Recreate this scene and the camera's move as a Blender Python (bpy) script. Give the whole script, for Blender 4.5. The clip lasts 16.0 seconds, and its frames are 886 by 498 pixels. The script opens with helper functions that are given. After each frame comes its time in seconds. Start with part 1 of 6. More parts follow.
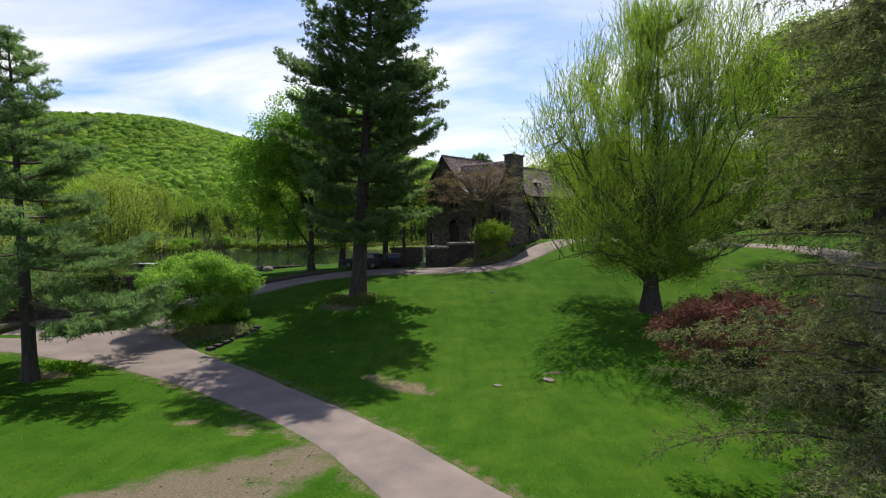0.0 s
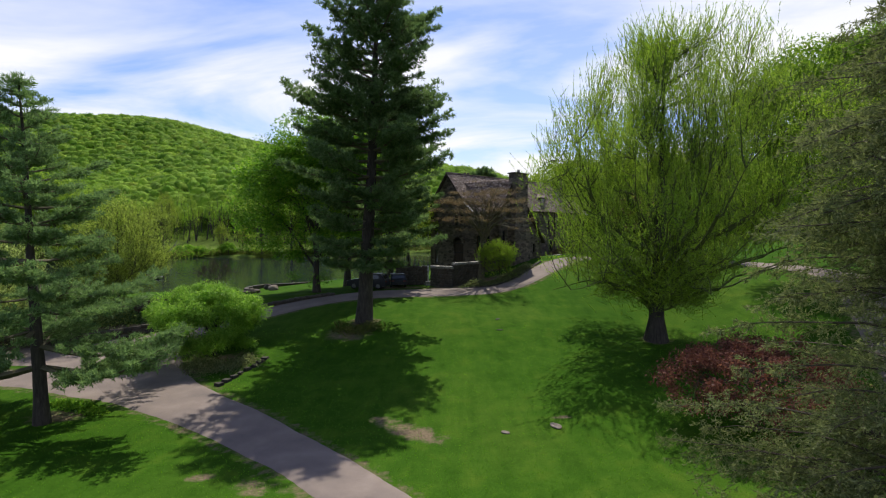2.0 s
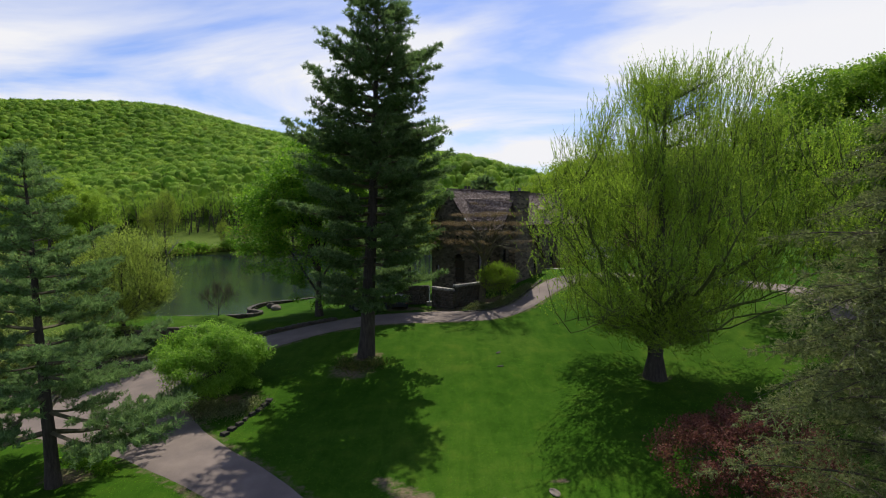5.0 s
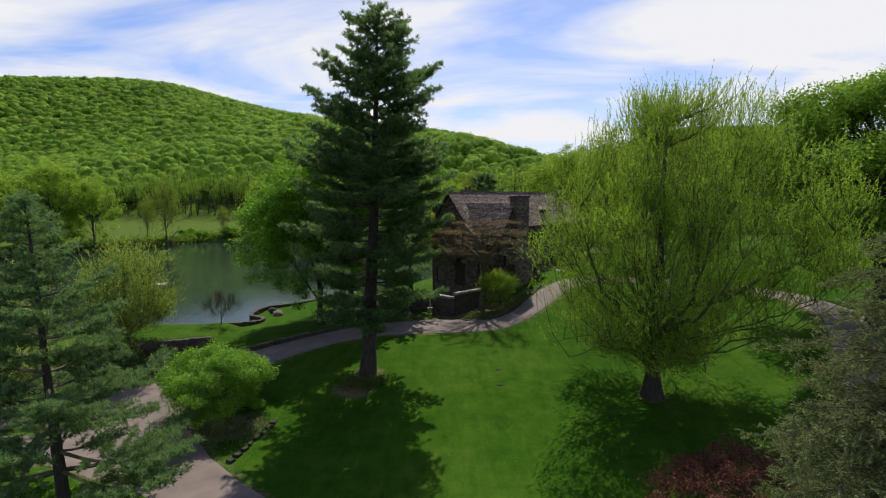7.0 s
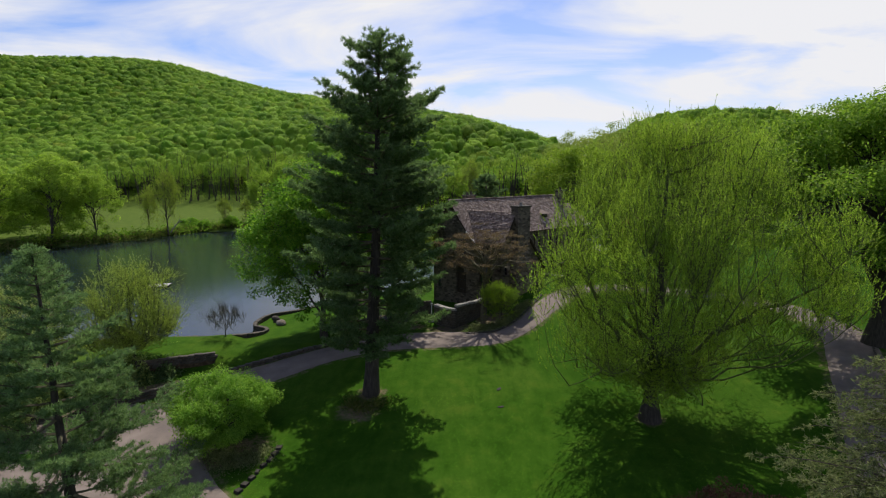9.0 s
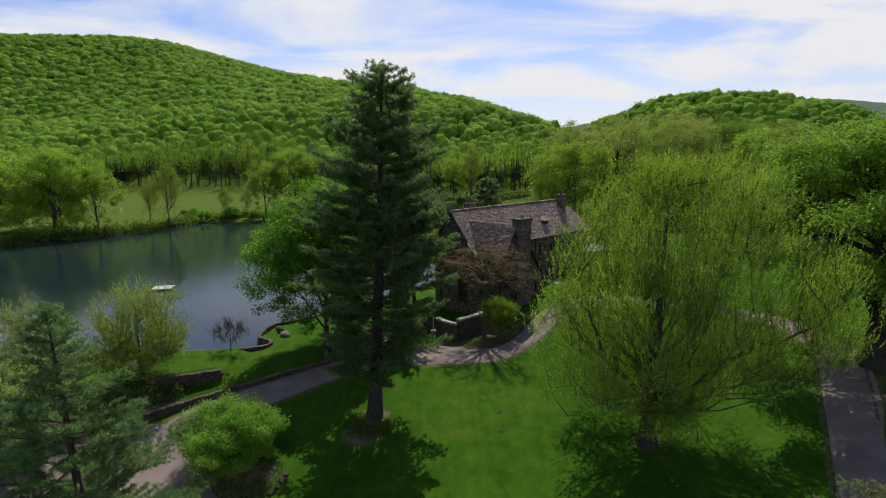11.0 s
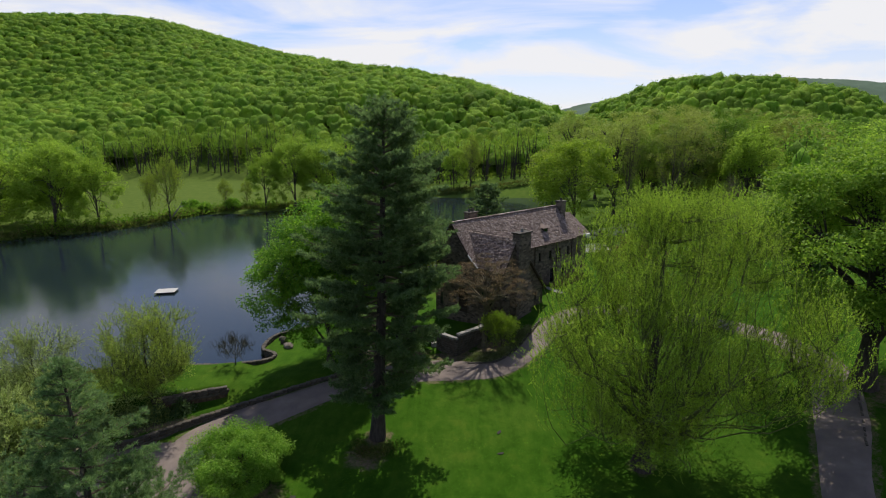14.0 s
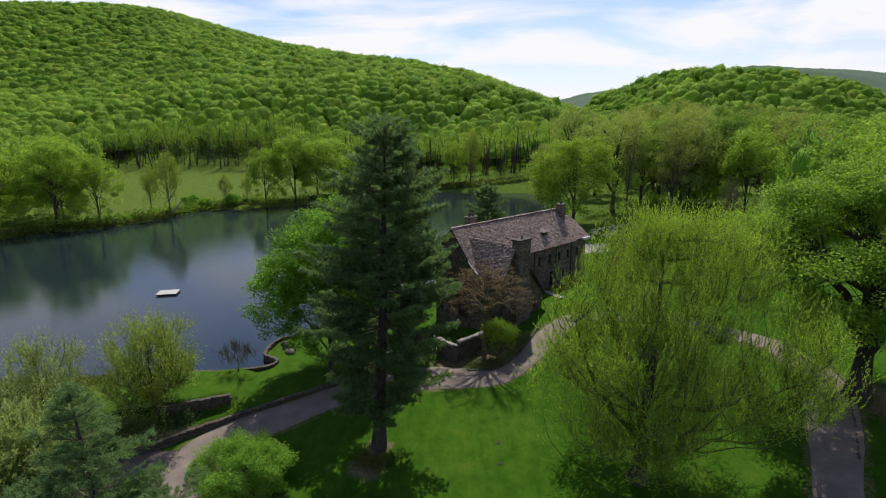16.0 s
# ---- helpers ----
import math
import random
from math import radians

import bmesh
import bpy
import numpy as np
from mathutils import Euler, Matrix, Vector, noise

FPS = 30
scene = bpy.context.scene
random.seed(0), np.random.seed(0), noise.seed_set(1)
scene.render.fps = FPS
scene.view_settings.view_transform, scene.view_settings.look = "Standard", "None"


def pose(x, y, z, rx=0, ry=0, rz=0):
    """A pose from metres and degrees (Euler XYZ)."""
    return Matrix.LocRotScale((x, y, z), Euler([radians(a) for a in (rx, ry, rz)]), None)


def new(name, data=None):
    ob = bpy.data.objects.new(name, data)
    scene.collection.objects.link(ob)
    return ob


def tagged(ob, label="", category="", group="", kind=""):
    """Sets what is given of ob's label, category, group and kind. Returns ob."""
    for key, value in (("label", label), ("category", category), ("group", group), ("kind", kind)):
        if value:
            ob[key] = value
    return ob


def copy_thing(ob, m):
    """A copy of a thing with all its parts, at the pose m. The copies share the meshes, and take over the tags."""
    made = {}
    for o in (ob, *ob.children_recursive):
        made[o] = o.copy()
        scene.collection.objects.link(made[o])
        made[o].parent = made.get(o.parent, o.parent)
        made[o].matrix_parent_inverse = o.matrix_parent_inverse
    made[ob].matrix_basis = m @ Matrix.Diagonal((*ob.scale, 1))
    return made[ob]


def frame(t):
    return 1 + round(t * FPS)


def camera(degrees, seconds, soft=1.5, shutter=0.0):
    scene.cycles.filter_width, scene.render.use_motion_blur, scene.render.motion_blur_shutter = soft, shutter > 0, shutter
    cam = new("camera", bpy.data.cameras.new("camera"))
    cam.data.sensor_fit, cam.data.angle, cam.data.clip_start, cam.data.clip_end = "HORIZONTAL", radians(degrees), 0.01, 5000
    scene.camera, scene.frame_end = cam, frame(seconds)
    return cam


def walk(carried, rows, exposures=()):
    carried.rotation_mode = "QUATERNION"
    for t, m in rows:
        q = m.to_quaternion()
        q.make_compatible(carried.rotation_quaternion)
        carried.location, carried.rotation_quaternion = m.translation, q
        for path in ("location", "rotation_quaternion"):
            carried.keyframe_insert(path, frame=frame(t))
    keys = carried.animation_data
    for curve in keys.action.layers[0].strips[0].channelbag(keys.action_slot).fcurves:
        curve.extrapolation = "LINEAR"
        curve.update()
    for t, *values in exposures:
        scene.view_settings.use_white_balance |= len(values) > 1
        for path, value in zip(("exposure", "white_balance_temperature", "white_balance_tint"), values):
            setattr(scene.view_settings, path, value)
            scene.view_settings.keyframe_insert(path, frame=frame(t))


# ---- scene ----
cam = camera(78.6, 16.0, soft=1.1)
METRES, EYE, TILT, LEAN, TURN = 24.0, 6.7, -1.3, 0.0, 0.0
ROWS = [
    (0.0, 0.0, 0.0, 0.0, -0.0, 0.0, -0.0),
    (0.5, -0.0011, -0.0003, 0.0198, 0.14, -0.02, 0.04),
    (1.0, -0.0044, -0.0015, 0.0416, 0.22, -0.02, 0.05),
    (1.5, -0.0087, -0.0034, 0.0655, 0.24, -0.03, 0.04),
    (2.0, -0.0109, -0.0058, 0.0921, 0.25, -0.05, 0.02),
    (2.5, -0.0108, -0.0081, 0.1198, 0.25, -0.07, 0.03),
    (3.0, -0.0098, -0.01, 0.1486, 0.28, -0.1, 0.06),
    (3.5, -0.0085, -0.0117, 0.1768, 0.32, -0.2, 0.12),
    (6.0, -0.0103, -0.0179, 0.3357, 0.4, -3.21, 0.21),
    (6.5, -0.0103, -0.0187, 0.3733, 0.4, -3.77, 0.23),
    (7.0, -0.0099, -0.0194, 0.4115, 0.41, -4.34, 0.24),
    (7.5, -0.01, -0.0199, 0.4499, 0.42, -4.9, 0.26),
    (8.0, -0.01, -0.0203, 0.4886, 0.44, -5.46, 0.27),
    (8.5, -0.0103, -0.019, 0.5266, 0.48, -6.02, 0.28),
    (9.0, -0.0128, -0.0183, 0.5653, 0.48, -6.59, 0.28),
    (11.5, -0.0195, -0.0206, 0.7794, 0.51, -9.42, 0.2),
    (12.0, -0.0205, -0.0199, 0.8178, 0.49, -9.92, 0.19),
    (12.5, -0.0213, -0.0198, 0.8433, 0.5, -10.23, 0.2),
    (13.0, -0.0223, -0.0203, 0.8637, 0.49, -10.48, 0.21),
    (13.5, -0.0237, -0.0205, 0.8861, 0.47, -10.75, 0.18),
    (14.0, -0.0246, -0.0208, 0.9086, 0.47, -11.03, 0.16),
    (14.5, -0.0254, -0.0214, 0.9308, 0.47, -11.3, 0.15),
    (15.0, -0.0259, -0.0216, 0.9532, 0.46, -11.57, 0.13),
    (15.5, -0.0267, -0.0222, 0.9758, 0.45, -11.85, 0.1),
    (16.0, -0.0273, -0.0227, 0.9982, 0.46, -12.13, 0.08),
]
walk(cam, [(t, pose(0, 0, EYE, TILT, LEAN, TURN) @ pose(METRES * x, METRES * y, METRES * z, 90 + pitch, roll, yaw)) for t, x, y, z, yaw, pitch, roll in ROWS],
     exposures=[(0.0, 0.43), (1.5, 0.31), (3.5, 0.12), (6.0, 0.05), (9.0, 0.0), (12.5, -0.06), (16.0, 0.14)])


# ---- light ----
SUN_EL, SUN_AZ = 55.5, 4.5          # degrees above the horizon, degrees right of straight ahead (+y)
world = bpy.data.worlds.new("sky")
scene.world = world
world.use_nodes = True
wt = world.node_tree
wt.nodes.clear()


def set_in(n, key, value):
    if key in n.inputs:
        n.inputs[key].default_value = value


w_out = wt.nodes.new("ShaderNodeOutputWorld")
w_bg = wt.nodes.new("ShaderNodeBackground")
w_sky = wt.nodes.new("ShaderNodeTexSky")
w_sky.sky_type = "NISHITA"
w_sky.sun_disc = False
w_sky.sun_elevation = radians(SUN_EL)
w_sky.sun_rotation = radians(SUN_AZ)
w_sky.air_density, w_sky.dust_density, w_sky.ozone_density = 1.0, 0.6, 2.0
w_co = wt.nodes.new("ShaderNodeTexCoord")
w_sep = wt.nodes.new("ShaderNodeSeparateXYZ")
wt.links.new(w_co.outputs["Generated"], w_sep.inputs[0])


def wmath(op, a, b=None, clamp=False):
    n = wt.nodes.new("ShaderNodeMath")
    n.operation, n.use_clamp = op, clamp
    for i, v in enumerate((a, b)):
        if v is None:
            continue
        if isinstance(v, (int, float)):
            n.inputs[i].default_value = v
        else:
            wt.links.new(v, n.inputs[i])
    return n.outputs[0]


# high thin cloud: the direction laid on a plane overhead, stretched into streaks
up = wmath("ADD", wmath("MAXIMUM", w_sep.outputs[2], 0.0), 0.16)
cx, cy = wmath("DIVIDE", w_sep.outputs[0], up), wmath("DIVIDE", w_sep.outputs[1], up)
w_comb = wt.nodes.new("ShaderNodeCombineXYZ")
wt.links.new(cx, w_comb.inputs[0])
wt.links.new(cy, w_comb.inputs[1])
w_map = wt.nodes.new("ShaderNodeMapping")
w_map.inputs["Rotation"].default_value = (0, 0, radians(28))
w_map.inputs["Scale"].default_value = (0.55, 0.9, 1)
w_map.inputs["Location"].default_value = (1.3, 0.45, 0)
wt.links.new(w_comb.outputs[0], w_map.inputs[0])
w_noise = wt.nodes.new("ShaderNodeTexNoise")
set_in(w_noise, "Scale", 1.35), set_in(w_noise, "Detail", 9.0), set_in(w_noise, "Roughness", 0.52), set_in(w_noise, "Distortion", 0.5)
wt.links.new(w_map.outputs[0], w_noise.inputs["Vector"])
w_ramp = wt.nodes.new("ShaderNodeValToRGB")
w_ramp.color_ramp.elements[0].position, w_ramp.color_ramp.elements[1].position = 0.405, 0.585
wt.links.new(w_noise.outputs[0], w_ramp.inputs[0])
# the cloud field lies ahead and thins out overhead
ahead = wmath("SUBTRACT", 1.0, wmath("MULTIPLY", wmath("SUBTRACT", w_sep.outputs[2], 0.28), 2.2), clamp=True)
low = wmath("SUBTRACT", 1.0, wmath("MULTIPLY", wmath("MAXIMUM", w_sep.outputs[2], 0.0), 5.5), clamp=True)
side_ = wmath("MULTIPLY", w_sep.outputs[0], 0.3, clamp=True)
veil = wmath("ADD", w_ramp.outputs[0], wmath("ADD", wmath("MULTIPLY", low, 0.65), side_), clamp=True)
front = wmath("MAXIMUM", wmath("ADD", wmath("MULTIPLY", w_sep.outputs[1], 2.0), 0.8, clamp=True), 0.55)
cover = wmath("MULTIPLY", wmath("MULTIPLY", veil, wmath("MAXIMUM", ahead, 0.34)), front)
w_mix = wt.nodes.new("ShaderNodeMix")
w_mix.data_type = "RGBA"
w_gain = wt.nodes.new("ShaderNodeMix")
w_gain.data_type, w_gain.blend_type = "RGBA", "MULTIPLY"
w_gain.inputs["Factor"].default_value = 1.0
wt.links.new(w_sky.outputs[0], w_gain.inputs[6])
w_gain.inputs[7].default_value = (1.0, 1.03, 1.32, 1)
wt.links.new(cover, w_mix.inputs["Factor"])
wt.links.new(w_gain.outputs[2], w_mix.inputs[6])
w_mix.inputs[7].default_value = (8.6, 8.6, 8.9, 1)
wt.links.new(w_mix.outputs[2], w_bg.inputs["Color"])
w_bg.inputs["Strength"].default_value = 0.1
wt.links.new(w_bg.outputs[0], w_out.inputs["Surface"])

sun = new("sun", bpy.data.lights.new("sun", "SUN"))
sun.data.energy, sun.data.angle, sun.data.color = 5.0, radians(0.53), (1.0, 0.94, 0.82)
_el, _az = radians(SUN_EL), radians(SUN_AZ)
TO_SUN = Vector((math.sin(_az) * math.cos(_el), math.cos(_az) * math.cos(_el), math.sin(_el)))
sun.matrix_world = Matrix.Translation((0, 60, 120)) @ TO_SUN.to_track_quat("Z", "Y").to_matrix().to_4x4()


# ---- materials ----
def material(name):
    m = bpy.data.materials.new(name)
    m.use_nodes = True
    m.node_tree.nodes.clear()
    return m, m.node_tree


def nd(nt, kind, ins=None, **props):
    """A node with input values or links by name or number, and plain settings."""
    n = nt.nodes.new(kind)
    if "data_type" in props:
        n.data_type = props["data_type"]
    if "blend_type" in props:
        n.blend_type = props["blend_type"]
    if "operation" in props:
        n.operation = props["operation"]
    if "feature" in props:
        n.feature = props["feature"]
    if "attribute_name" in props:
        n.attribute_name = props["attribute_name"]
    for k, v in (ins or {}).items():
        if isinstance(v, bpy.types.NodeSocket):
            nt.links.new(v, n.inputs[k])
        else:
            n.inputs[k].default_value = v
    return n


def ramp(nt, fac, stops):
    n = nt.nodes.new("ShaderNodeValToRGB")
    e = n.color_ramp.elements
    while len(e) < len(stops):
        e.new(0.5)
    for el, (p, c) in zip(e, stops):
        el.position, el.color = p, (*c, 1) if len(c) == 3 else c
    nt.links.new(fac, n.inputs[0])
    return n.outputs[0]


def grain(nt, scale, detail=4.0, rough=0.6, stretch=None, distortion=0.0):
    co = nd(nt, "ShaderNodeTexCoord").outputs["Object"]
    if stretch:
        co = nd(nt, "ShaderNodeMapping", {"Vector": co, "Scale": stretch}).outputs[0]
    return nd(nt, "ShaderNodeTexNoise", {"Vector": co, "Scale": scale, "Detail": detail, "Roughness": rough, "Distortion": distortion}).outputs[0]


def blend(nt, fac, a, b, mode="MIX"):
    return nd(nt, "ShaderNodeMix", {"Factor": fac, 6: a, 7: b}, data_type="RGBA", blend_type=mode).outputs[2]


def c4(c):
    return (*c, 1)


def surface(name, stops, scale, fine=None, rough=0.8, bump=0.3, bump_scale=None, metal=0.0, stretch=None, spec=0.3, dist=0.02, objrand=0.0):
    """An opaque surface: coarse colour noise, fine grain over it, relief."""
    m, nt = material(name)
    base = ramp(nt, grain(nt, scale, 5.0, 0.6, stretch), stops)
    fine = fine or scale * 9
    g = grain(nt, fine, 4.0, 0.7, stretch)
    base = blend(nt, 0.55, base, ramp(nt, g, [(0.25, (0.45, 0.45, 0.45)), (0.75, (1.0, 1.0, 1.0))]), "MULTIPLY")
    if objrand:
        r = nd(nt, "ShaderNodeObjectInfo").outputs["Random"]
        base = blend(nt, objrand, base, ramp(nt, r, [(0.0, (0.35, 0.34, 0.33)), (0.5, (0.9, 0.86, 0.8)), (1.0, (1.0, 0.95, 0.9))]), "MULTIPLY")
    b = nd(nt, "ShaderNodeBump", {"Strength": bump, "Distance": dist, "Height": grain(nt, bump_scale or fine, 6.0, 0.7, stretch)})
    p = nd(nt, "ShaderNodeBsdfPrincipled", {"Base Color": base, "Roughness": rough, "Metallic": metal, "Specular IOR Level": spec, "Normal": b.outputs[0]})
    o = nd(nt, "ShaderNodeOutputMaterial", {"Surface": p.outputs[0]})
    return m


def leafy(name, stops, trans=0.45, rough=0.55, patch=0.25, tint_stops=None, gain=1.35, relief=0.0, relief_scale=1.0, each=None):
    """Foliage: colour by island and by a patch noise, part of the light passing through the blade."""
    m, nt = material(name)
    isl = nd(nt, "ShaderNodeNewGeometry").outputs["Random Per Island"]
    base = ramp(nt, isl, stops)
    n = grain(nt, patch, 3.0, 0.6)
    base = blend(nt, 0.6, base, ramp(nt, n, [(0.3, (0.55, 0.6, 0.5)), (0.7, (1.0, 1.0, 1.0))]), "MULTIPLY")
    if tint_stops:
        a = nd(nt, "ShaderNodeAttribute", attribute_name="tint").outputs["Fac"]
        base = blend(nt, 0.9, base, ramp(nt, a, tint_stops), "MULTIPLY")
    if each:
        base = blend(nt, 1.0, base, ramp(nt, nd(nt, "ShaderNodeObjectInfo").outputs["Random"], each), "MULTIPLY")
    lit = blend(nt, 1.0, base, (gain, gain * 1.05, gain * 0.75, 1), "MULTIPLY")
    ins = {"Base Color": base, "Roughness": rough, "Specular IOR Level": 0.06}
    if relief:
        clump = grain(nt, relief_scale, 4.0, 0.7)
        # shade painted in: the relief's hollows get a darker colour, its humps a lighter one
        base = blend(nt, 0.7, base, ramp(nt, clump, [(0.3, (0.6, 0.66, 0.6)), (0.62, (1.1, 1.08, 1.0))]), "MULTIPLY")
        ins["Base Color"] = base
        ins["Normal"] = nd(nt, "ShaderNodeBump", {"Strength": 0.8, "Distance": relief, "Height": clump}).outputs[0]
    p = nd(nt, "ShaderNodeBsdfPrincipled", ins)
    t = nd(nt, "ShaderNodeBsdfTranslucent", {"Color": lit})
    mx = nd(nt, "ShaderNodeMixShader", {0: trans, 1: p.outputs[0], 2: t.outputs[0]})
    nd(nt, "ShaderNodeOutputMaterial", {"Surface": mx.outputs[0]})
    return m


M = {}


def ground_material():
    """Mown grass with coarse and fine mottling, faint mowing bands and worn earth where the sheet says so."""
    m, nt = material("grass_ground")
    big = grain(nt, 0.06, 4.0, 0.6)
    mid = grain(nt, 0.7, 5.0, 0.65)
    fine = grain(nt, 14.0, 5.0, 0.75)
    col = ramp(nt, big, [(0.3, (0.028, 0.079, 0.006)), (0.5, (0.040, 0.099, 0.009)), (0.72, (0.061, 0.116, 0.014))])
    col = blend(nt, 0.7, col, ramp(nt, mid, [(0.3, (0.55, 0.66, 0.55)), (0.53, (1.0, 1.0, 1.0)), (0.7, (1.6, 1.2, 1.35))]), "MULTIPLY")
    col = blend(nt, 0.7, col, ramp(nt, fine, [(0.28, (0.42, 0.48, 0.35)), (0.72, (1.25, 1.2, 1.1))]), "MULTIPLY")
    streak = grain(nt, 0.9, 5.0, 0.7, (1.6, 0.3, 1.0), 0.4)
    col = blend(nt, 0.6, col, ramp(nt, streak, [(0.3, (0.62, 0.72, 0.6)), (0.5, (1.0, 1.0, 1.0)), (0.72, (1.35, 1.18, 1.2))]), "MULTIPLY")
    # worn, earthy and rough ground by attributes of the sheet
    worn = nd(nt, "ShaderNodeAttribute", attribute_name="worn").outputs["Fac"]
    edge = nd(nt, "ShaderNodeMath", {0: worn, 1: grain(nt, 1.8, 6.0, 0.75)}, operation="MULTIPLY").outputs[0]
    edge = ramp(nt, edge, [(0.30, (0, 0, 0)), (0.48, (1, 1, 1))])
    earth = ramp(nt, grain(nt, 9.0, 6.0, 0.8), [(0.3, (0.07, 0.055, 0.035)), (0.7, (0.22, 0.17, 0.11))])
    col = blend(nt, edge, col, earth)
    grit = nd(nt, "ShaderNodeAttribute", attribute_name="grit").outputs["Fac"]
    grit = nd(nt, "ShaderNodeMath", {0: grit, 1: grain(nt, 1.1, 7.0, 0.78)}, operation="MULTIPLY").outputs[0]
    stones = ramp(nt, grain(nt, 16.0, 6.0, 0.85), [(0.3, (0.065, 0.055, 0.032)), (0.55, (0.15, 0.122, 0.085)), (0.75, (0.28, 0.235, 0.18))])
    col = blend(nt, ramp(nt, grit, [(0.36, (0, 0, 0)), (0.58, (1, 1, 1))]), col, stones)
    wild = nd(nt, "ShaderNodeAttribute", attribute_name="wild").outputs["Fac"]
    rough_grass = ramp(nt, grain(nt, 0.35, 6.0, 0.7), [(0.3, (0.055, 0.090, 0.016)), (0.6, (0.088, 0.125, 0.024)), (0.8, (0.135, 0.14, 0.042))])
    col = blend(nt, wild, col, rough_grass)
    b = nd(nt, "ShaderNodeBump", {"Strength": 0.6, "Distance": 0.05, "Height": grain(nt, 11.0, 6.0, 0.8)})
    p = nd(nt, "ShaderNodeBsdfPrincipled", {"Base Color": col, "Roughness": 0.95, "Specular IOR Level": 0.02, "Normal": b.outputs[0]})
    nd(nt, "ShaderNodeOutputMaterial", {"Surface": p.outputs[0]})
    return m


M["ground"] = ground_material()
M["asphalt"] = surface("asphalt", [(0.3, (0.150, 0.122, 0.110)), (0.55, (0.204, 0.163, 0.142)), (0.75, (0.250, 0.204, 0.178))], 0.5, 30.0, 0.9, 0.4, 45.0, dist=0.01)
M["gravel"] = surface("gravel", [(0.3, (0.13, 0.11, 0.085)), (0.6, (0.24, 0.205, 0.17)), (0.8, (0.32, 0.28, 0.23))], 1.3, 12.0, 0.95, 0.8, 18.0, dist=0.04)
M["wetstone"] = surface("dark_damp_stone", [(0.3, (0.02, 0.018, 0.014)), (0.7, (0.05, 0.045, 0.036))], 2.0, 9.0, 0.9, 0.5)
M["stone"] = surface("rubble_stone", [(0.25, (0.045, 0.040, 0.034)), (0.5, (0.092, 0.081, 0.067)), (0.75, (0.160, 0.143, 0.117))], 1.4, 8.0, 0.9, 0.6, 6.0, objrand=0.6)


def masonry(name, light, dark, mortar, size=(2.2, 2.2, 4.2), relief=0.05):
    """Coursed rubble: every stone a tone of its own, joints recessed."""
    m, nt = material(name)
    co = nd(nt, "ShaderNodeTexCoord").outputs["Object"]
    warp = nd(nt, "ShaderNodeTexNoise", {"Vector": co, "Scale": 1.5, "Detail": 3.0}).outputs["Color"]
    co = nd(nt, "ShaderNodeMix", {"Factor": 0.06, 6: co, 7: warp}, data_type="RGBA").outputs[2]
    co = nd(nt, "ShaderNodeMapping", {"Vector": co, "Scale": size}).outputs[0]
    cell = nd(nt, "ShaderNodeTexVoronoi", {"Vector": co, "Scale": 1.0})
    gap = nd(nt, "ShaderNodeTexVoronoi", {"Vector": co, "Scale": 1.0}, feature="DISTANCE_TO_EDGE").outputs["Distance"]
    tone = nd(nt, "ShaderNodeSeparateColor", {0: cell.outputs["Color"]}).outputs[0]
    col = ramp(nt, tone, [(0.0, dark), (0.55, tuple((a + b) / 2 for a, b in zip(dark, light))), (1.0, light)])
    col = blend(nt, 0.6, col, ramp(nt, grain(nt, 9.0, 5.0, 0.7), [(0.25, (0.5, 0.5, 0.5)), (0.75, (1.1, 1.08, 1.05))]), "MULTIPLY")
    col = blend(nt, 0.5, col, ramp(nt, grain(nt, 0.35, 4.0, 0.6), [(0.3, (0.55, 0.55, 0.55)), (0.7, (1.0, 1.0, 1.0))]), "MULTIPLY")
    face = ramp(nt, gap, [(0.02, (0, 0, 0)), (0.09, (1, 1, 1))])
    col = blend(nt, face, c4(mortar), col)
    hgt = nd(nt, "ShaderNodeMath", {0: face, 1: grain(nt, 7.0, 5.0, 0.7)}, operation="ADD").outputs[0]
    b = nd(nt, "ShaderNodeBump", {"Strength": 0.9, "Distance": relief, "Height": hgt})
    p = nd(nt, "ShaderNodeBsdfPrincipled", {"Base Color": col, "Roughness": 0.92, "Specular IOR Level": 0.2, "Normal": b.outputs[0]})
    nd(nt, "ShaderNodeOutputMaterial", {"Surface": p.outputs[0]})
    return m


M["wallstone"] = masonry("house_stone", (0.27, 0.218, 0.168), (0.085, 0.068, 0.054), (0.13, 0.112, 0.092))
M["cap"] = surface("pale_cap_stone", [(0.3, (0.22, 0.21, 0.19)), (0.7, (0.40, 0.38, 0.35))], 2.0, 14.0, 0.85, 0.4)


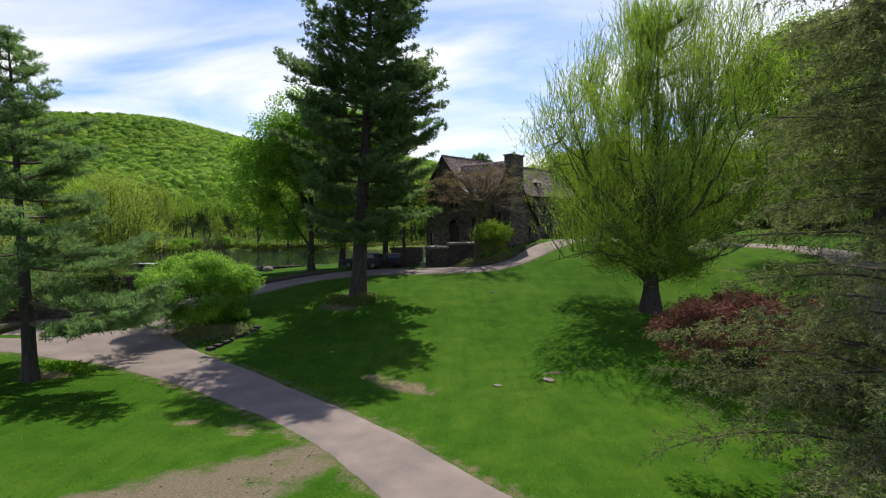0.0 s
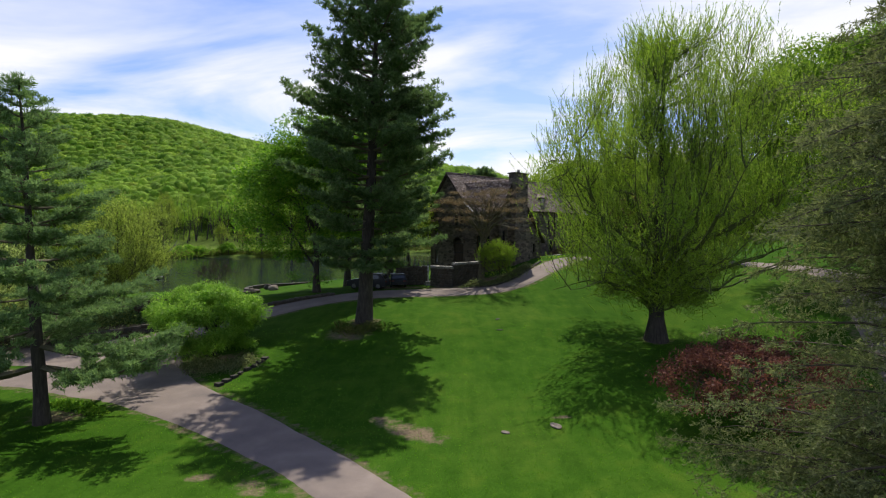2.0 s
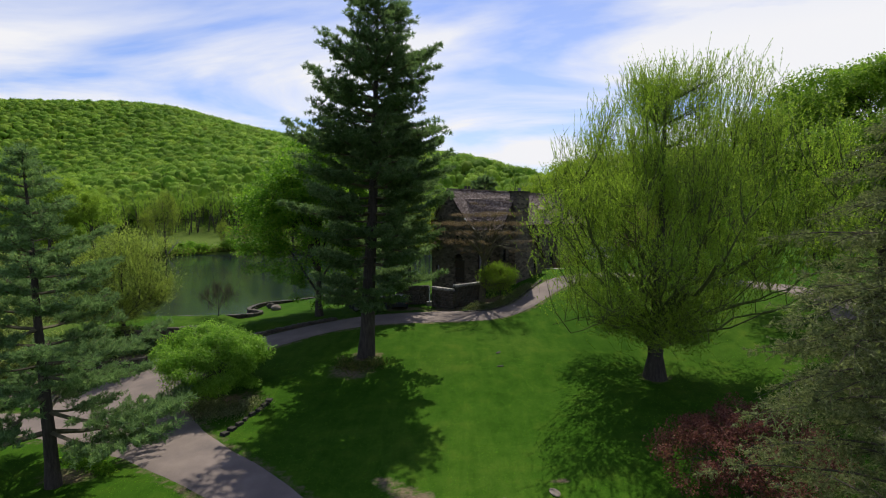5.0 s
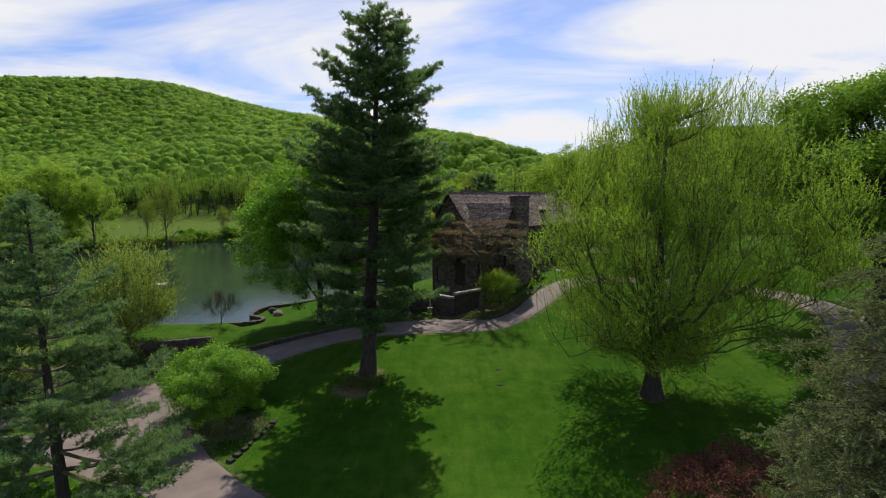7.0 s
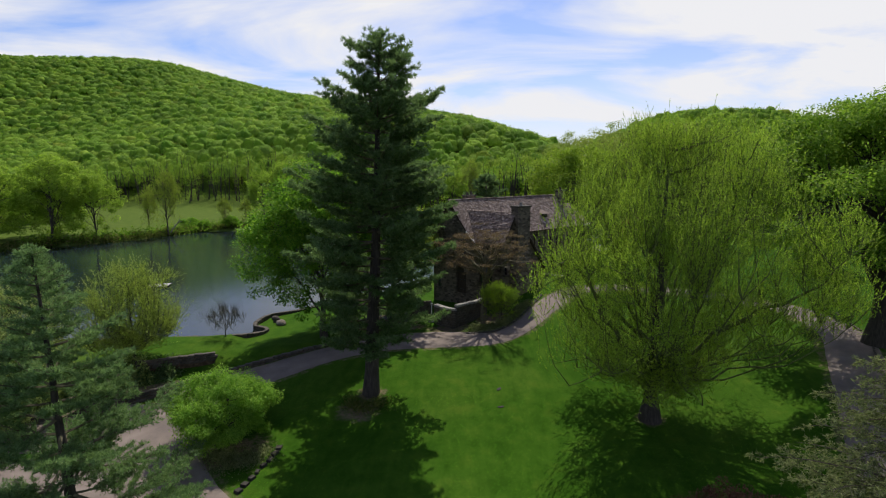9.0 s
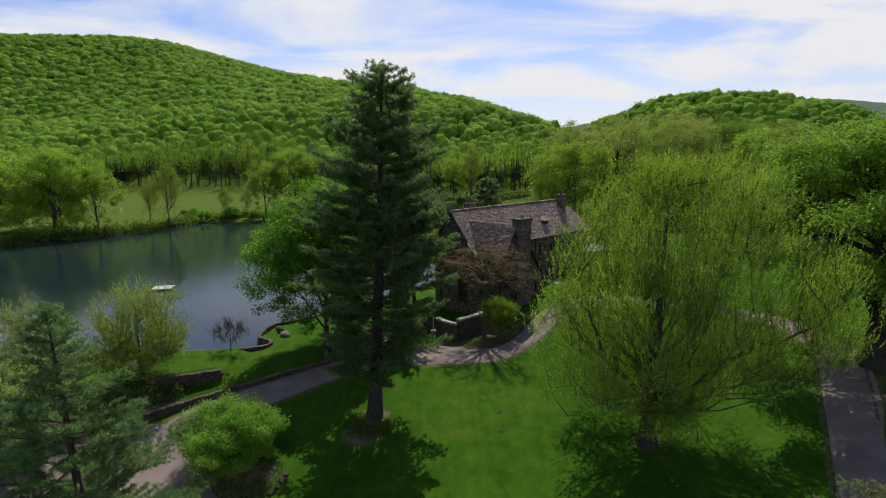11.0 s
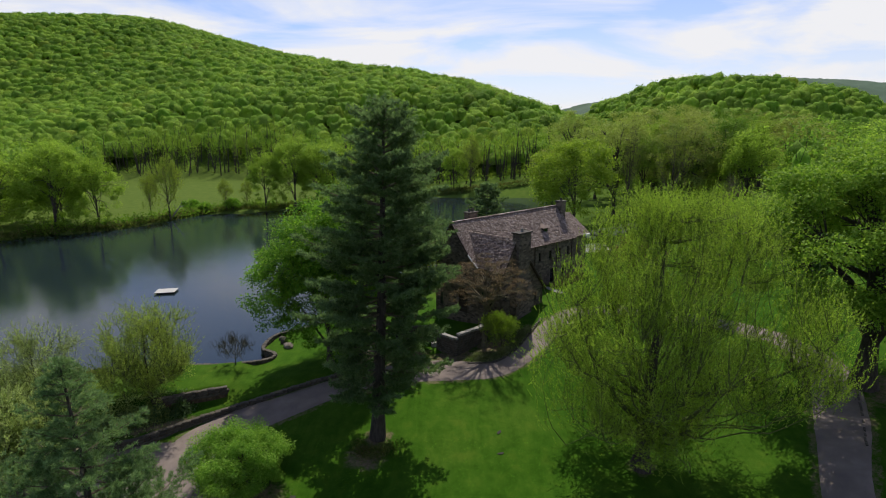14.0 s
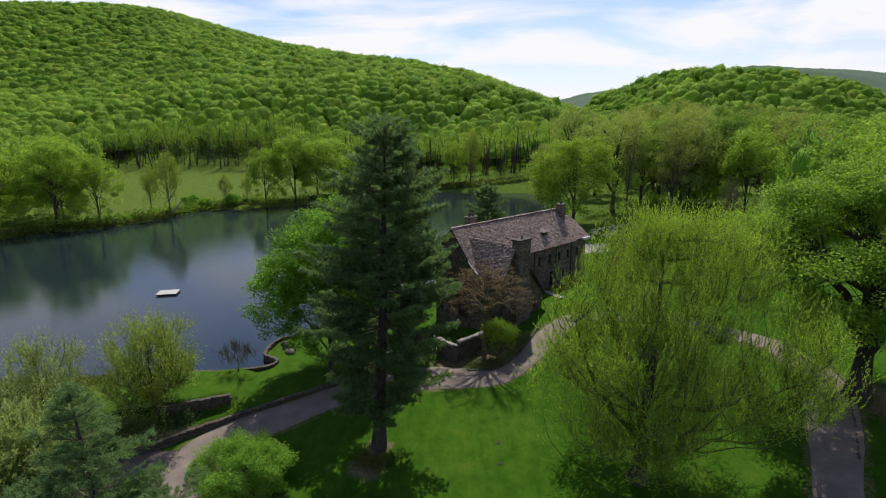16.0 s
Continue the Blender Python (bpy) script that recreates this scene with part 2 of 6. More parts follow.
def shingle_material():
    m, nt = material("roof_shingle")
    isl = nd(nt, "ShaderNodeNewGeometry").outputs["Random Per Island"]
    col = ramp(nt, isl, [(0.0, (0.13, 0.095, 0.080)), (0.35, (0.22, 0.166, 0.138)), (0.7, (0.30, 0.235, 0.20)), (1.0, (0.42, 0.350, 0.31))])
    col = blend(nt, 0.6, col, ramp(nt, grain(nt, 0.5, 5.0, 0.65), [(0.3, (0.55, 0.52, 0.5)), (0.7, (1.05, 1.0, 1.0))]), "MULTIPLY")
    col = blend(nt, 0.5, col, ramp(nt, grain(nt, 12.0, 4.0, 0.7), [(0.3, (0.6, 0.6, 0.6)), (0.7, (1.1, 1.1, 1.1))]), "MULTIPLY")
    b = nd(nt, "ShaderNodeBump", {"Strength": 0.5, "Distance": 0.02, "Height": grain(nt, 14.0, 5.0, 0.7)})
    p = nd(nt, "ShaderNodeBsdfPrincipled", {"Base Color": col, "Roughness": 0.85, "Specular IOR Level": 0.25, "Normal": b.outputs[0]})
    nd(nt, "ShaderNodeOutputMaterial", {"Surface": p.outputs[0]})
    return m


M["shingle"] = shingle_material()
M["darkwood"] = surface("dark_stained_timber", [(0.3, (0.035, 0.024, 0.017)), (0.7, (0.07, 0.05, 0.036))], 2.0, 20.0, 0.8, 0.4, stretch=(6, 6, 0.7))
M["paint"] = surface("weathered_white_paint", [(0.3, (0.5, 0.5, 0.48)), (0.7, (0.68, 0.67, 0.64))], 3.0, 20.0, 0.6, 0.2)
M["bark"] = surface("bark", [(0.3, (0.036, 0.030, 0.024)), (0.6, (0.075, 0.063, 0.052)), (0.8, (0.12, 0.104, 0.086))], 2.2, 9.0, 0.95, 0.9, 7.0, stretch=(3, 3, 0.6), dist=0.05)
M["twig"] = surface("grey_twig_bark", [(0.3, (0.09, 0.08, 0.05)), (0.7, (0.17, 0.15, 0.09))], 3.0, 14.0, 0.9, 0.4)
M["greentwig"] = surface("young_green_twig_bark", [(0.3, (0.075, 0.090, 0.026)), (0.7, (0.135, 0.160, 0.048))], 3.0, 14.0, 0.9, 0.4)
M["pine"] = leafy("pine_needles", [(0.0, (0.080, 0.132, 0.057)), (0.5, (0.122, 0.192, 0.082)), (1.0, (0.185, 0.260, 0.116))], 0.5, 0.65, 0.3)
M["youngpine"] = leafy("blue_green_needles", [(0.0, (0.100, 0.170, 0.070)), (0.5, (0.155, 0.245, 0.102)), (1.0, (0.225, 0.320, 0.142))], 0.45, 0.65, 0.3)
M["hemlock"] = leafy("hemlock_needles", [(0.0, (0.115, 0.140, 0.060)), (0.5, (0.175, 0.200, 0.090)), (1.0, (0.265, 0.285, 0.140))], 0.4, 0.75, 0.6, gain=1.15)
M["hemtwig"] = surface("dark_twig_bark", [(0.3, (0.05, 0.042, 0.03)), (0.7, (0.11, 0.092, 0.066))], 3.0, 14.0, 0.9, 0.4)
M["willow"] = leafy("young_willow_leaves", [(0.0, (0.185, 0.300, 0.030)), (0.5, (0.270, 0.400, 0.044)), (1.0, (0.380, 0.495, 0.076))], 0.52, 0.5, 0.4)
M["fresh"] = leafy("fresh_spring_leaves", [(0.0, (0.085, 0.200, 0.018)), (0.5, (0.140, 0.285, 0.027)), (1.0, (0.240, 0.380, 0.042))], 0.5, 0.5, 0.3)
M["oak"] = leafy("oak_leaves", [(0.0, (0.120, 0.230, 0.024)), (0.5, (0.190, 0.315, 0.036)), (1.0, (0.300, 0.420, 0.058))], 0.4, 0.5, 0.25)
M["bush"] = leafy("bush_leaves", [(0.0, (0.125, 0.260, 0.030)), (0.5, (0.195, 0.355, 0.046)), (1.0, (0.285, 0.450, 0.072))], 0.5, 0.45, 0.8)
M["redleaf"] = leafy("dark_red_leaves", [(0.0, (0.105, 0.038, 0.035)), (0.5, (0.170, 0.064, 0.056)), (1.0, (0.26, 0.112, 0.092))], 0.4, 0.5, 1.0, gain=1.1)
M["brownleaf"] = leafy("bronze_leaves", [(0.0, (0.125, 0.085, 0.055)), (0.5, (0.200, 0.132, 0.085)), (1.0, (0.28, 0.21, 0.13))], 0.4, 0.6, 1.0, gain=1.1)
WOOD_TINTS = [(0.0, (0.62, 0.76, 0.60)), (0.25, (0.9, 0.95, 0.85)), (0.6, (1.2, 1.12, 1.0)), (0.8, (0.8, 0.9, 0.75)), (0.92, (0.58, 0.64, 0.66)), (1.0, (1.15, 0.95, 0.8))]
# both forest greens carry extra blue, standing in for haze over the hill
M["forest"] = leafy("spring_forest_leaves", [(0.0, (0.160, 0.280, 0.036)), (0.5, (0.225, 0.355, 0.053)), (1.0, (0.305, 0.435, 0.074))], 0.5, 0.6, 0.01, WOOD_TINTS, 1.2)
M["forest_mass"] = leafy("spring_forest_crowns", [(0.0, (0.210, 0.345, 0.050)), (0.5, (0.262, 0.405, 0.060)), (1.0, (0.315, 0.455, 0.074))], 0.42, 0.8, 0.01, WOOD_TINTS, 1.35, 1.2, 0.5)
M["sparse"] = leafy("pale_budding_leaves", [(0.0, (0.135, 0.235, 0.028)), (0.5, (0.205, 0.310, 0.040)), (1.0, (0.285, 0.380, 0.060))], 0.5, 0.6, 0.05, WOOD_TINTS)
M["pale"] = leafy("pale_spring_leaves", [(0.0, (0.15, 0.225, 0.028)), (0.5, (0.23, 0.305, 0.045)), (1.0, (0.32, 0.375, 0.075))], 0.5, 0.6, 0.3)
# far hill: aerial haze is mixed into the leaf colour as blue-grey
M["hazed_hill"] = leafy("distant_forest_hazed", [(0.0, (0.070, 0.110, 0.075)), (1.0, (0.092, 0.135, 0.090))], 0.05, 0.9, 0.004)
M["lime"] = leafy("lime_green_leaves", [(0.0, (0.150, 0.245, 0.022)), (0.5, (0.225, 0.325, 0.034)), (1.0, (0.320, 0.410, 0.052))], 0.5, 0.5, 0.3)
M["olive"] = leafy("olive_spring_leaves", [(0.0, (0.225, 0.290, 0.095)), (0.5, (0.330, 0.400, 0.140)), (1.0, (0.46, 0.52, 0.21))], 0.5, 0.6, 0.4)
M["shoreleaf"] = leafy("bright_spring_leaves", [(0.0, (0.155, 0.255, 0.030)), (0.5, (0.220, 0.330, 0.044)), (1.0, (0.305, 0.410, 0.066))], 0.6, 0.55, 0.2)
EACH = [(0.0, (0.5, 0.58, 0.55)), (0.3, (0.8, 0.84, 0.75)), (0.6, (1.05, 1.0, 0.9)), (0.85, (0.72, 0.66, 0.62)), (1.0, (1.2, 1.12, 1.0))]
M["valley"] = leafy("valley_wood_leaves", [(0.0, (0.190, 0.320, 0.036)), (0.5, (0.260, 0.400, 0.052)), (1.0, (0.350, 0.490, 0.080))], 0.3, 0.6, 0.2, each=EACH)
M["valley_pale"] = leafy("valley_budding_leaves", [(0.0, (0.250, 0.330, 0.070)), (0.5, (0.330, 0.410, 0.098)), (1.0, (0.430, 0.500, 0.140))], 0.3, 0.6, 0.2, each=EACH)
M["bankleaf"] = leafy("thin_yellow_green_leaves", [(0.0, (0.215, 0.290, 0.050)), (0.5, (0.300, 0.380, 0.076)), (1.0, (0.410, 0.480, 0.120))], 0.5, 0.6, 0.4)
M["reed"] = leafy("rough_grass_blades", [(0.0, (0.07, 0.10, 0.02)), (0.5, (0.12, 0.15, 0.035)), (1.0, (0.2, 0.18, 0.07))], 0.4, 0.7, 0.5)
M["blade"] = leafy("lawn_blades", [(0.0, (0.075, 0.210, 0.010)), (0.5, (0.110, 0.275, 0.014)), (1.0, (0.180, 0.335, 0.024))], 0.45, 0.6, 0.4)
M["metal"] = surface("dark_car_paint", [(0.3, (0.012, 0.014, 0.018)), (0.7, (0.018, 0.02, 0.025))], 3, 30, 0.42, 0.02, spec=0.25)
M["rubber"] = surface("tyre_rubber", [(0.3, (0.015, 0.015, 0.015)), (0.7, (0.03, 0.03, 0.03))], 8, 40, 0.85, 0.2)
M["chrome"] = surface("wheel_metal", [(0.3, (0.12, 0.12, 0.125)), (0.7, (0.2, 0.2, 0.2))], 8, 40, 0.45, 0.05, metal=0.7)
M["plank"] = surface("weathered_plank", [(0.3, (0.34, 0.33, 0.31)), (0.7, (0.55, 0.53, 0.5))], 2.0, 18, 0.8, 0.3, stretch=(8, 1, 8))
M["litter"] = surface("leaf_litter", [(0.25, (0.035, 0.026, 0.016)), (0.5, (0.09, 0.06, 0.036)), (0.75, (0.2, 0.14, 0.085))], 2.6, 16.0, 0.95, 0.9, 14.0, dist=0.06)


def glass_material():
    m, nt = material("window_glass")
    p = nd(nt, "ShaderNodeBsdfPrincipled", {"Base Color": (0.02, 0.024, 0.028, 1), "Roughness": 0.08, "Specular IOR Level": 0.6})
    nd(nt, "ShaderNodeOutputMaterial", {"Surface": p.outputs[0]})
    return m


def water_material():
    """Dark pond water: a near-black body under a wind-rippled, reflecting skin."""
    m, nt = material("pond_water")
    n1 = grain(nt, 2.2, 5.0, 0.7, (1.0, 2.2, 1.0))
    n2 = grain(nt, 0.06, 3.0, 0.5)
    rough = ramp(nt, n2, [(0.35, (0.02, 0.02, 0.02)), (0.7, (0.07, 0.07, 0.07))])
    b = nd(nt, "ShaderNodeBump", {"Strength": 0.10, "Distance": 0.06, "Height": n1})
    p = nd(nt, "ShaderNodeBsdfPrincipled", {"Base Color": (0.012, 0.020, 0.024, 1), "Roughness": rough, "IOR": 1.33, "Specular IOR Level": 0.5, "Normal": b.outputs[0]})
    nd(nt, "ShaderNodeOutputMaterial", {"Surface": p.outputs[0]})
    return m


M["glass"] = glass_material()
M["water"] = water_material()


# ---- mesh tools ----
def mesh_from(name, V, F, mat, parent=None, smooth=False, label="", tint=None):
    """One mesh object from arrays: V (n, 3), F (m, 3 or 4)."""
    V, F = np.asarray(V, np.float32), np.asarray(F, np.int32)
    me = bpy.data.meshes.new(name)
    me.vertices.add(len(V))
    me.vertices.foreach_set("co", V.ravel())
    k = F.shape[1]
    me.loops.add(F.size)
    me.loops.foreach_set("vertex_index", F.ravel())
    me.polygons.add(len(F))
    me.polygons.foreach_set("loop_start", np.arange(0, F.size, k, dtype=np.int32))
    me.polygons.foreach_set("use_smooth", np.full(len(F), smooth))
    me.materials.append(mat)
    if tint is not None:
        at = me.attributes.new("tint", "FLOAT", "POINT")
        at.data.foreach_set("value", np.asarray(tint, np.float32))
    me.update(calc_edges=True)
    ob = new(name, me)
    if parent is not None:
        ob.parent = parent
    if label:
        tagged(ob, label)
    return ob


class Soup:
    """Gathers pieces of one mesh: all quads (a triangle repeats no corner: it is kept as a thin quad's half)."""

    def __init__(self):
        self.v, self.f, self.n = [], [], 0

    def add(self, V, F):
        V, F = np.asarray(V, float).reshape(-1, 3), np.asarray(F, int)
        self.v.append(V)
        self.f.append(F + self.n)
        self.n += len(V)

    def box(self, centre, size, rz=0.0, taper=1.0, tilt=None):
        sx, sy, sz = (s / 2 for s in size)
        c = np.array([(-sx, -sy, -sz), (sx, -sy, -sz), (sx, sy, -sz), (-sx, sy, -sz), (-sx * taper, -sy * taper, sz), (sx * taper, -sy * taper, sz), (sx * taper, sy * taper, sz), (-sx * taper, sy * taper, sz)])
        if tilt is not None:
            c = c @ np.array(tilt).T
        ca, sa = math.cos(rz), math.sin(rz)
        c = c @ np.array([[ca, sa, 0], [-sa, ca, 0], [0, 0, 1]]) + np.asarray(centre)
        self.add(c, [(0, 3, 2, 1), (4, 5, 6, 7), (0, 1, 5, 4), (1, 2, 6, 5), (2, 3, 7, 6), (3, 0, 4, 7)])

    def tube(self, pts, radii, sides=6):
        pts, radii = np.asarray(pts, float), np.asarray(radii, float)
        d = np.gradient(pts, axis=0)
        d /= np.linalg.norm(d, axis=1)[:, None] + 1e-9
        ref = np.where(np.abs(d[:, 2:3]) > 0.9, np.array([[1.0, 0, 0]]), np.array([[0, 0, 1.0]]))
        a = np.cross(d, ref)
        a /= np.linalg.norm(a, axis=1)[:, None] + 1e-9
        b = np.cross(d, a)
        w = np.arange(sides) * 2 * np.pi / sides
        ring = pts[:, None] + radii[:, None, None] * (np.cos(w)[None, :, None] * a[:, None] + np.sin(w)[None, :, None] * b[:, None])
        n = len(pts)
        i, j = np.meshgrid(np.arange(n - 1), np.arange(sides), indexing="ij")
        q = np.stack([i * sides + j, i * sides + (j + 1) % sides, (i + 1) * sides + (j + 1) % sides, (i + 1) * sides + j], -1).reshape(-1, 4)
        self.add(ring.reshape(-1, 3), q)

    def twigs(self, A, B, ra, rb):
        """Many straight three-sided twigs at once, from A to B."""
        A, B = np.asarray(A, float), np.asarray(B, float)
        n = len(A)
        if not n:
            return
        d = B - A
        d /= np.linalg.norm(d, axis=1)[:, None] + 1e-9
        ref = np.where(np.abs(d[:, 2:3]) > 0.9, np.array([[1.0, 0, 0]]), np.array([[0, 0, 1.0]]))
        a = np.cross(d, ref)
        a /= np.linalg.norm(a, axis=1)[:, None] + 1e-9
        b = np.cross(d, a)
        ra, rb = np.broadcast_to(ra, n)[:, None], np.broadcast_to(rb, n)[:, None]
        V = []
        for k in range(3):
            w = 2 * math.pi * k / 3
            o = math.cos(w) * a + math.sin(w) * b
            V += [A + o * ra, B + o * rb]
        V = np.stack(V, 1).reshape(-1, 3)
        base = (np.arange(n) * 6)[:, None]
        F = np.concatenate([base + np.array([[0, 2, 3, 1]]), base + np.array([[2, 4, 5, 3]]), base + np.array([[4, 0, 1, 5]])])
        self.add(V, F)

    def leaves(self, P, D, L, W, rng, side=None, fold=0.0):
        """Pointed blades: base P, unit way D, length L, width W."""
        P, D = np.asarray(P, float), np.asarray(D, float)
        n = len(P)
        if not n:
            return
        if side is None:
            side = np.cross(D, rng.normal(size=(n, 3)))
        side /= np.linalg.norm(side, axis=1)[:, None] + 1e-9
        L, W = np.broadcast_to(L, n)[:, None], np.broadcast_to(W, n)[:, None]
        low = P + D * L * 0.18
        V = np.stack([low + side * W * 0.55, P + D * L, low - side * W * 0.55], 1).reshape(-1, 3)
        self.add(V, (np.arange(n) * 3)[:, None] + np.arange(3)[None])

    def build(self, name, mat, parent=None, smooth=False, label="", tint=None):
        return mesh_from(name, np.concatenate(self.v), np.concatenate(self.f), mat, parent, smooth, label, tint)


def part(name, bm, mat, parent, label="", smooth=False):
    me = bpy.data.meshes.new(name)
    bm.normal_update()
    bm.to_mesh(me)
    bm.free()
    me.materials.append(mat)
    if smooth:
        me.polygons.foreach_set("use_smooth", [True] * len(me.polygons))
    ob = new(name, me)
    ob.parent = parent
    if label:
        tagged(ob, label)
    return ob


def empty(name, m, label, category, group="", kind=""):
    ob = new(name)
    ob.matrix_world = m
    return tagged(ob, label, category, group, kind)


def unit(a):
    return a / (np.linalg.norm(a, axis=-1, keepdims=True) + 1e-9)


def smooth(a, lo, hi):
    t = np.clip((a - lo) / (hi - lo), 0, 1)
    return t * t * (3 - 2 * t)


def along(poly, step):
    """Points every step metres along a polyline rounded by Catmull-Rom."""
    p = np.asarray(poly, float)
    q = np.vstack([2 * p[0] - p[1], p, 2 * p[-1] - p[-2]])
    out = []
    for i in range(1, len(q) - 2):
        n = max(2, int(np.linalg.norm(q[i + 1] - q[i]) / step))
        for k in range(n):
            t = k / n
            out.append(0.5 * (2 * q[i] + (q[i + 1] - q[i - 1]) * t + (2 * q[i - 1] - 5 * q[i] + 4 * q[i + 1] - q[i + 2]) * t * t + (3 * q[i] - q[i - 1] - 3 * q[i + 1] + q[i + 2]) * t ** 3))
    out.append(p[-1])
    return np.array(out)


def segdist(X, Y, poly):
    """Distance to an open polyline, the side (plus: to the left of its course), and how far along it the nearest place is (0 to segments)."""
    best, side, where = np.full(X.shape, 1e9), np.zeros(X.shape), np.zeros(X.shape)
    p = np.asarray(poly, float)
    for i in range(len(p) - 1):
        (ax, ay), (bx, by) = p[i][:2], p[i + 1][:2]
        dx, dy = bx - ax, by - ay
        t = np.clip(((X - ax) * dx + (Y - ay) * dy) / (dx * dx + dy * dy), 0, 1)
        ex, ey = X - ax - t * dx, Y - ay - t * dy
        d = np.hypot(ex, ey)
        near = d < best
        best = np.where(near, d, best)
        side = np.where(near, dx * ey - dy * ex, side)
        where = np.where(near, i + t, where)
    return best, np.sign(side), where


def inside(X, Y, poly):
    """True within a closed outline."""
    p = np.asarray(poly, float)
    c = np.zeros(X.shape, bool)
    j = len(p) - 1
    for i in range(len(p)):
        (xi, yi), (xj, yj) = p[i], p[j]
        if yi != yj:
            c ^= ((yi > Y) != (yj > Y)) & (X < (xj - xi) * (Y - yi) / (yj - yi) + xi)
        j = i
    return c


# ---- the land ----
WATER = 2.1
LX = (-50, -30, -20, -10, 0, 10, 20, 30, 45)
LY = (0, 15, 25, 35, 45, 55, 65, 85)
# heights of the lawn on a coarse net, rows from near to far
LZ = np.array([
    (0.0, 0.0, 0.0, 0.0, 0.0, 0.2, 0.8, 2.0, 3.5),
    (-0.5, -0.4, -0.3, -0.2, -0.1, 0.1, 0.7, 2.3, 4.0),
    (-0.6, -0.5, -0.4, -0.5, -0.2, 0.3, 0.8, 2.7, 4.4),
    (-0.2, -0.1, -0.1, 0.3, 0.8, 0.7, 1.0, 3.2, 4.7),
    (0.0, 0.1, 1.0, 2.2, 2.4, 2.1, 1.9, 4.0, 5.2),
    (0.5, 1.0, 2.3, 3.2, 3.4, 4.2, 4.8, 5.0, 5.8),
    (1.5, 2.5, 3.0, 3.3, 3.6, 6.0, 6.3, 6.2, 6.6),
    (2.0, 2.6, 3.0, 3.0, 4.0, 5.6, 7.2, 7.6, 8.0),
])
DRIVE_WALL = [(-37.0, 41.4), (-29.4, 44.6), (-25.9, 47.0), (-20.6, 49.8), (-14.5, 52.5), (-11.5, 53.8)]
DRIVE_BANK = [(-75.0, 30.0), (-50.0, 36.5)] + DRIVE_WALL
BANK_WALL = [(-29.2, 48.05), (-26.9, 49.1), (-23.2, 50.7)]
BANK_LINE = [(-75.0, 34.0), (-50.0, 40.0), (-36.0, 45.0)] + BANK_WALL
SHORE_WALL = [(-30.0, 56.2), (-25.5, 56.4), (-21.6, 57.6), (-20.9, 59.4), (-22.9, 61.2), (-22.6, 65.4), (-19.4, 68.0), (-16.0, 72.0), (-12.0, 76.0), (-7.0, 80.0)]
POND = [(-70, 48), (-49.5, 53.5), (-38, 55.0), (-30, 56.6), (-25.5, 56.8), (-22.0, 58.0), (-21.3, 59.4), (-23.3, 61.0), (-23.0, 65.6), (-19.8, 68.4), (-16.4, 72.4), (-12.4, 76.4), (-7.4, 80.4), (0, 92), (10, 105), (18, 118), (22, 132),
        (28, 156), (40, 190), (45, 214), (35, 223), (-3.4, 221), (-28, 209), (-53, 184), (-80, 172.0), (-84.7, 160.7), (-92.2, 144.8), (-108.7, 135.8), (-112, 129), (-128, 110), (-128, 70), (-100, 50)]
# crests: x, y, height
CREST_A = [(-1300, 640, 105), (-1000, 740, 138), (-773, 800, 160), (-633, 820, 174), (-492, 850, 178), (-404, 840, 165), (-316, 820, 140), (-251, 790, 123), (-190, 760, 107), (-106, 700, 87), (-34, 650, 76), (22, 610, 57), (62, 580, 34), (103, 560, 14), (140, 545, 4)]
CREST_B = [(110, 700, 2), (138, 580, 15), (153, 500, 30), (176, 460, 44), (199, 440, 46), (233, 430, 42), (262, 420, 36), (289, 410, 26), (332, 400, 16), (420, 390, 24), (600, 380, 30), (900, 330, 40)]
CREST_C = [(250, 1950, 40), (360, 1900, 70), (447, 1800, 92), (530, 1750, 98), (650, 1500, 128), (812, 1500, 143), (901, 1500, 140), (1152, 1500, 122), (1423, 1500, 123), (2000, 1450, 110)]


def net(X, Y):
    """Smooth interpolation of the coarse net."""
    def place(v, knots):
        v = np.clip(v, knots[0], knots[-1])
        i = np.clip(np.searchsorted(knots, v, "right") - 1, 0, len(knots) - 2)
        k = np.asarray(knots, float)
        return i, (v - k[i]) / (k[i + 1] - k[i])

    def cubic(p0, p1, p2, p3, t):
        return p1 + 0.5 * t * (p2 - p0 + t * (2 * p0 - 5 * p1 + 4 * p2 - p3 + t * (3 * (p1 - p2) + p3 - p0)))

    i, s = place(X, LX)
    j, t = place(Y, LY)
    nx, ny = len(LX) - 1, len(LY) - 1
    rows = []
    for dj in (-1, 0, 1, 2):
        jj = np.clip(j + dj, 0, ny)
        rows.append(cubic(*(LZ[jj, np.clip(i + di, 0, nx)] for di in (-1, 0, 1, 2)), s))
    return cubic(*rows, t)


def crest(X, Y, line, width, back):
    """A ridge: its crest's height, falling off to both sides."""
    d, side, w = segdist(X, Y, line)
    z = np.interp(X, [p[0] for p in line], [p[2] for p in line])
    front = side < 0
    span = np.where(front, width, back)
    t = np.clip(d / span, 0, 1)
    return z * (0.5 + 0.5 * np.cos(np.pi * t)) ** 1.15


def wob(X, Y, s, a):
    return a * (np.sin(X / s + 1.3 * np.sin(Y / (1.7 * s))) + np.sin(Y / (0.8 * s) + 1.1 * np.sin(X / (1.3 * s)) + 2.0)) * 0.5


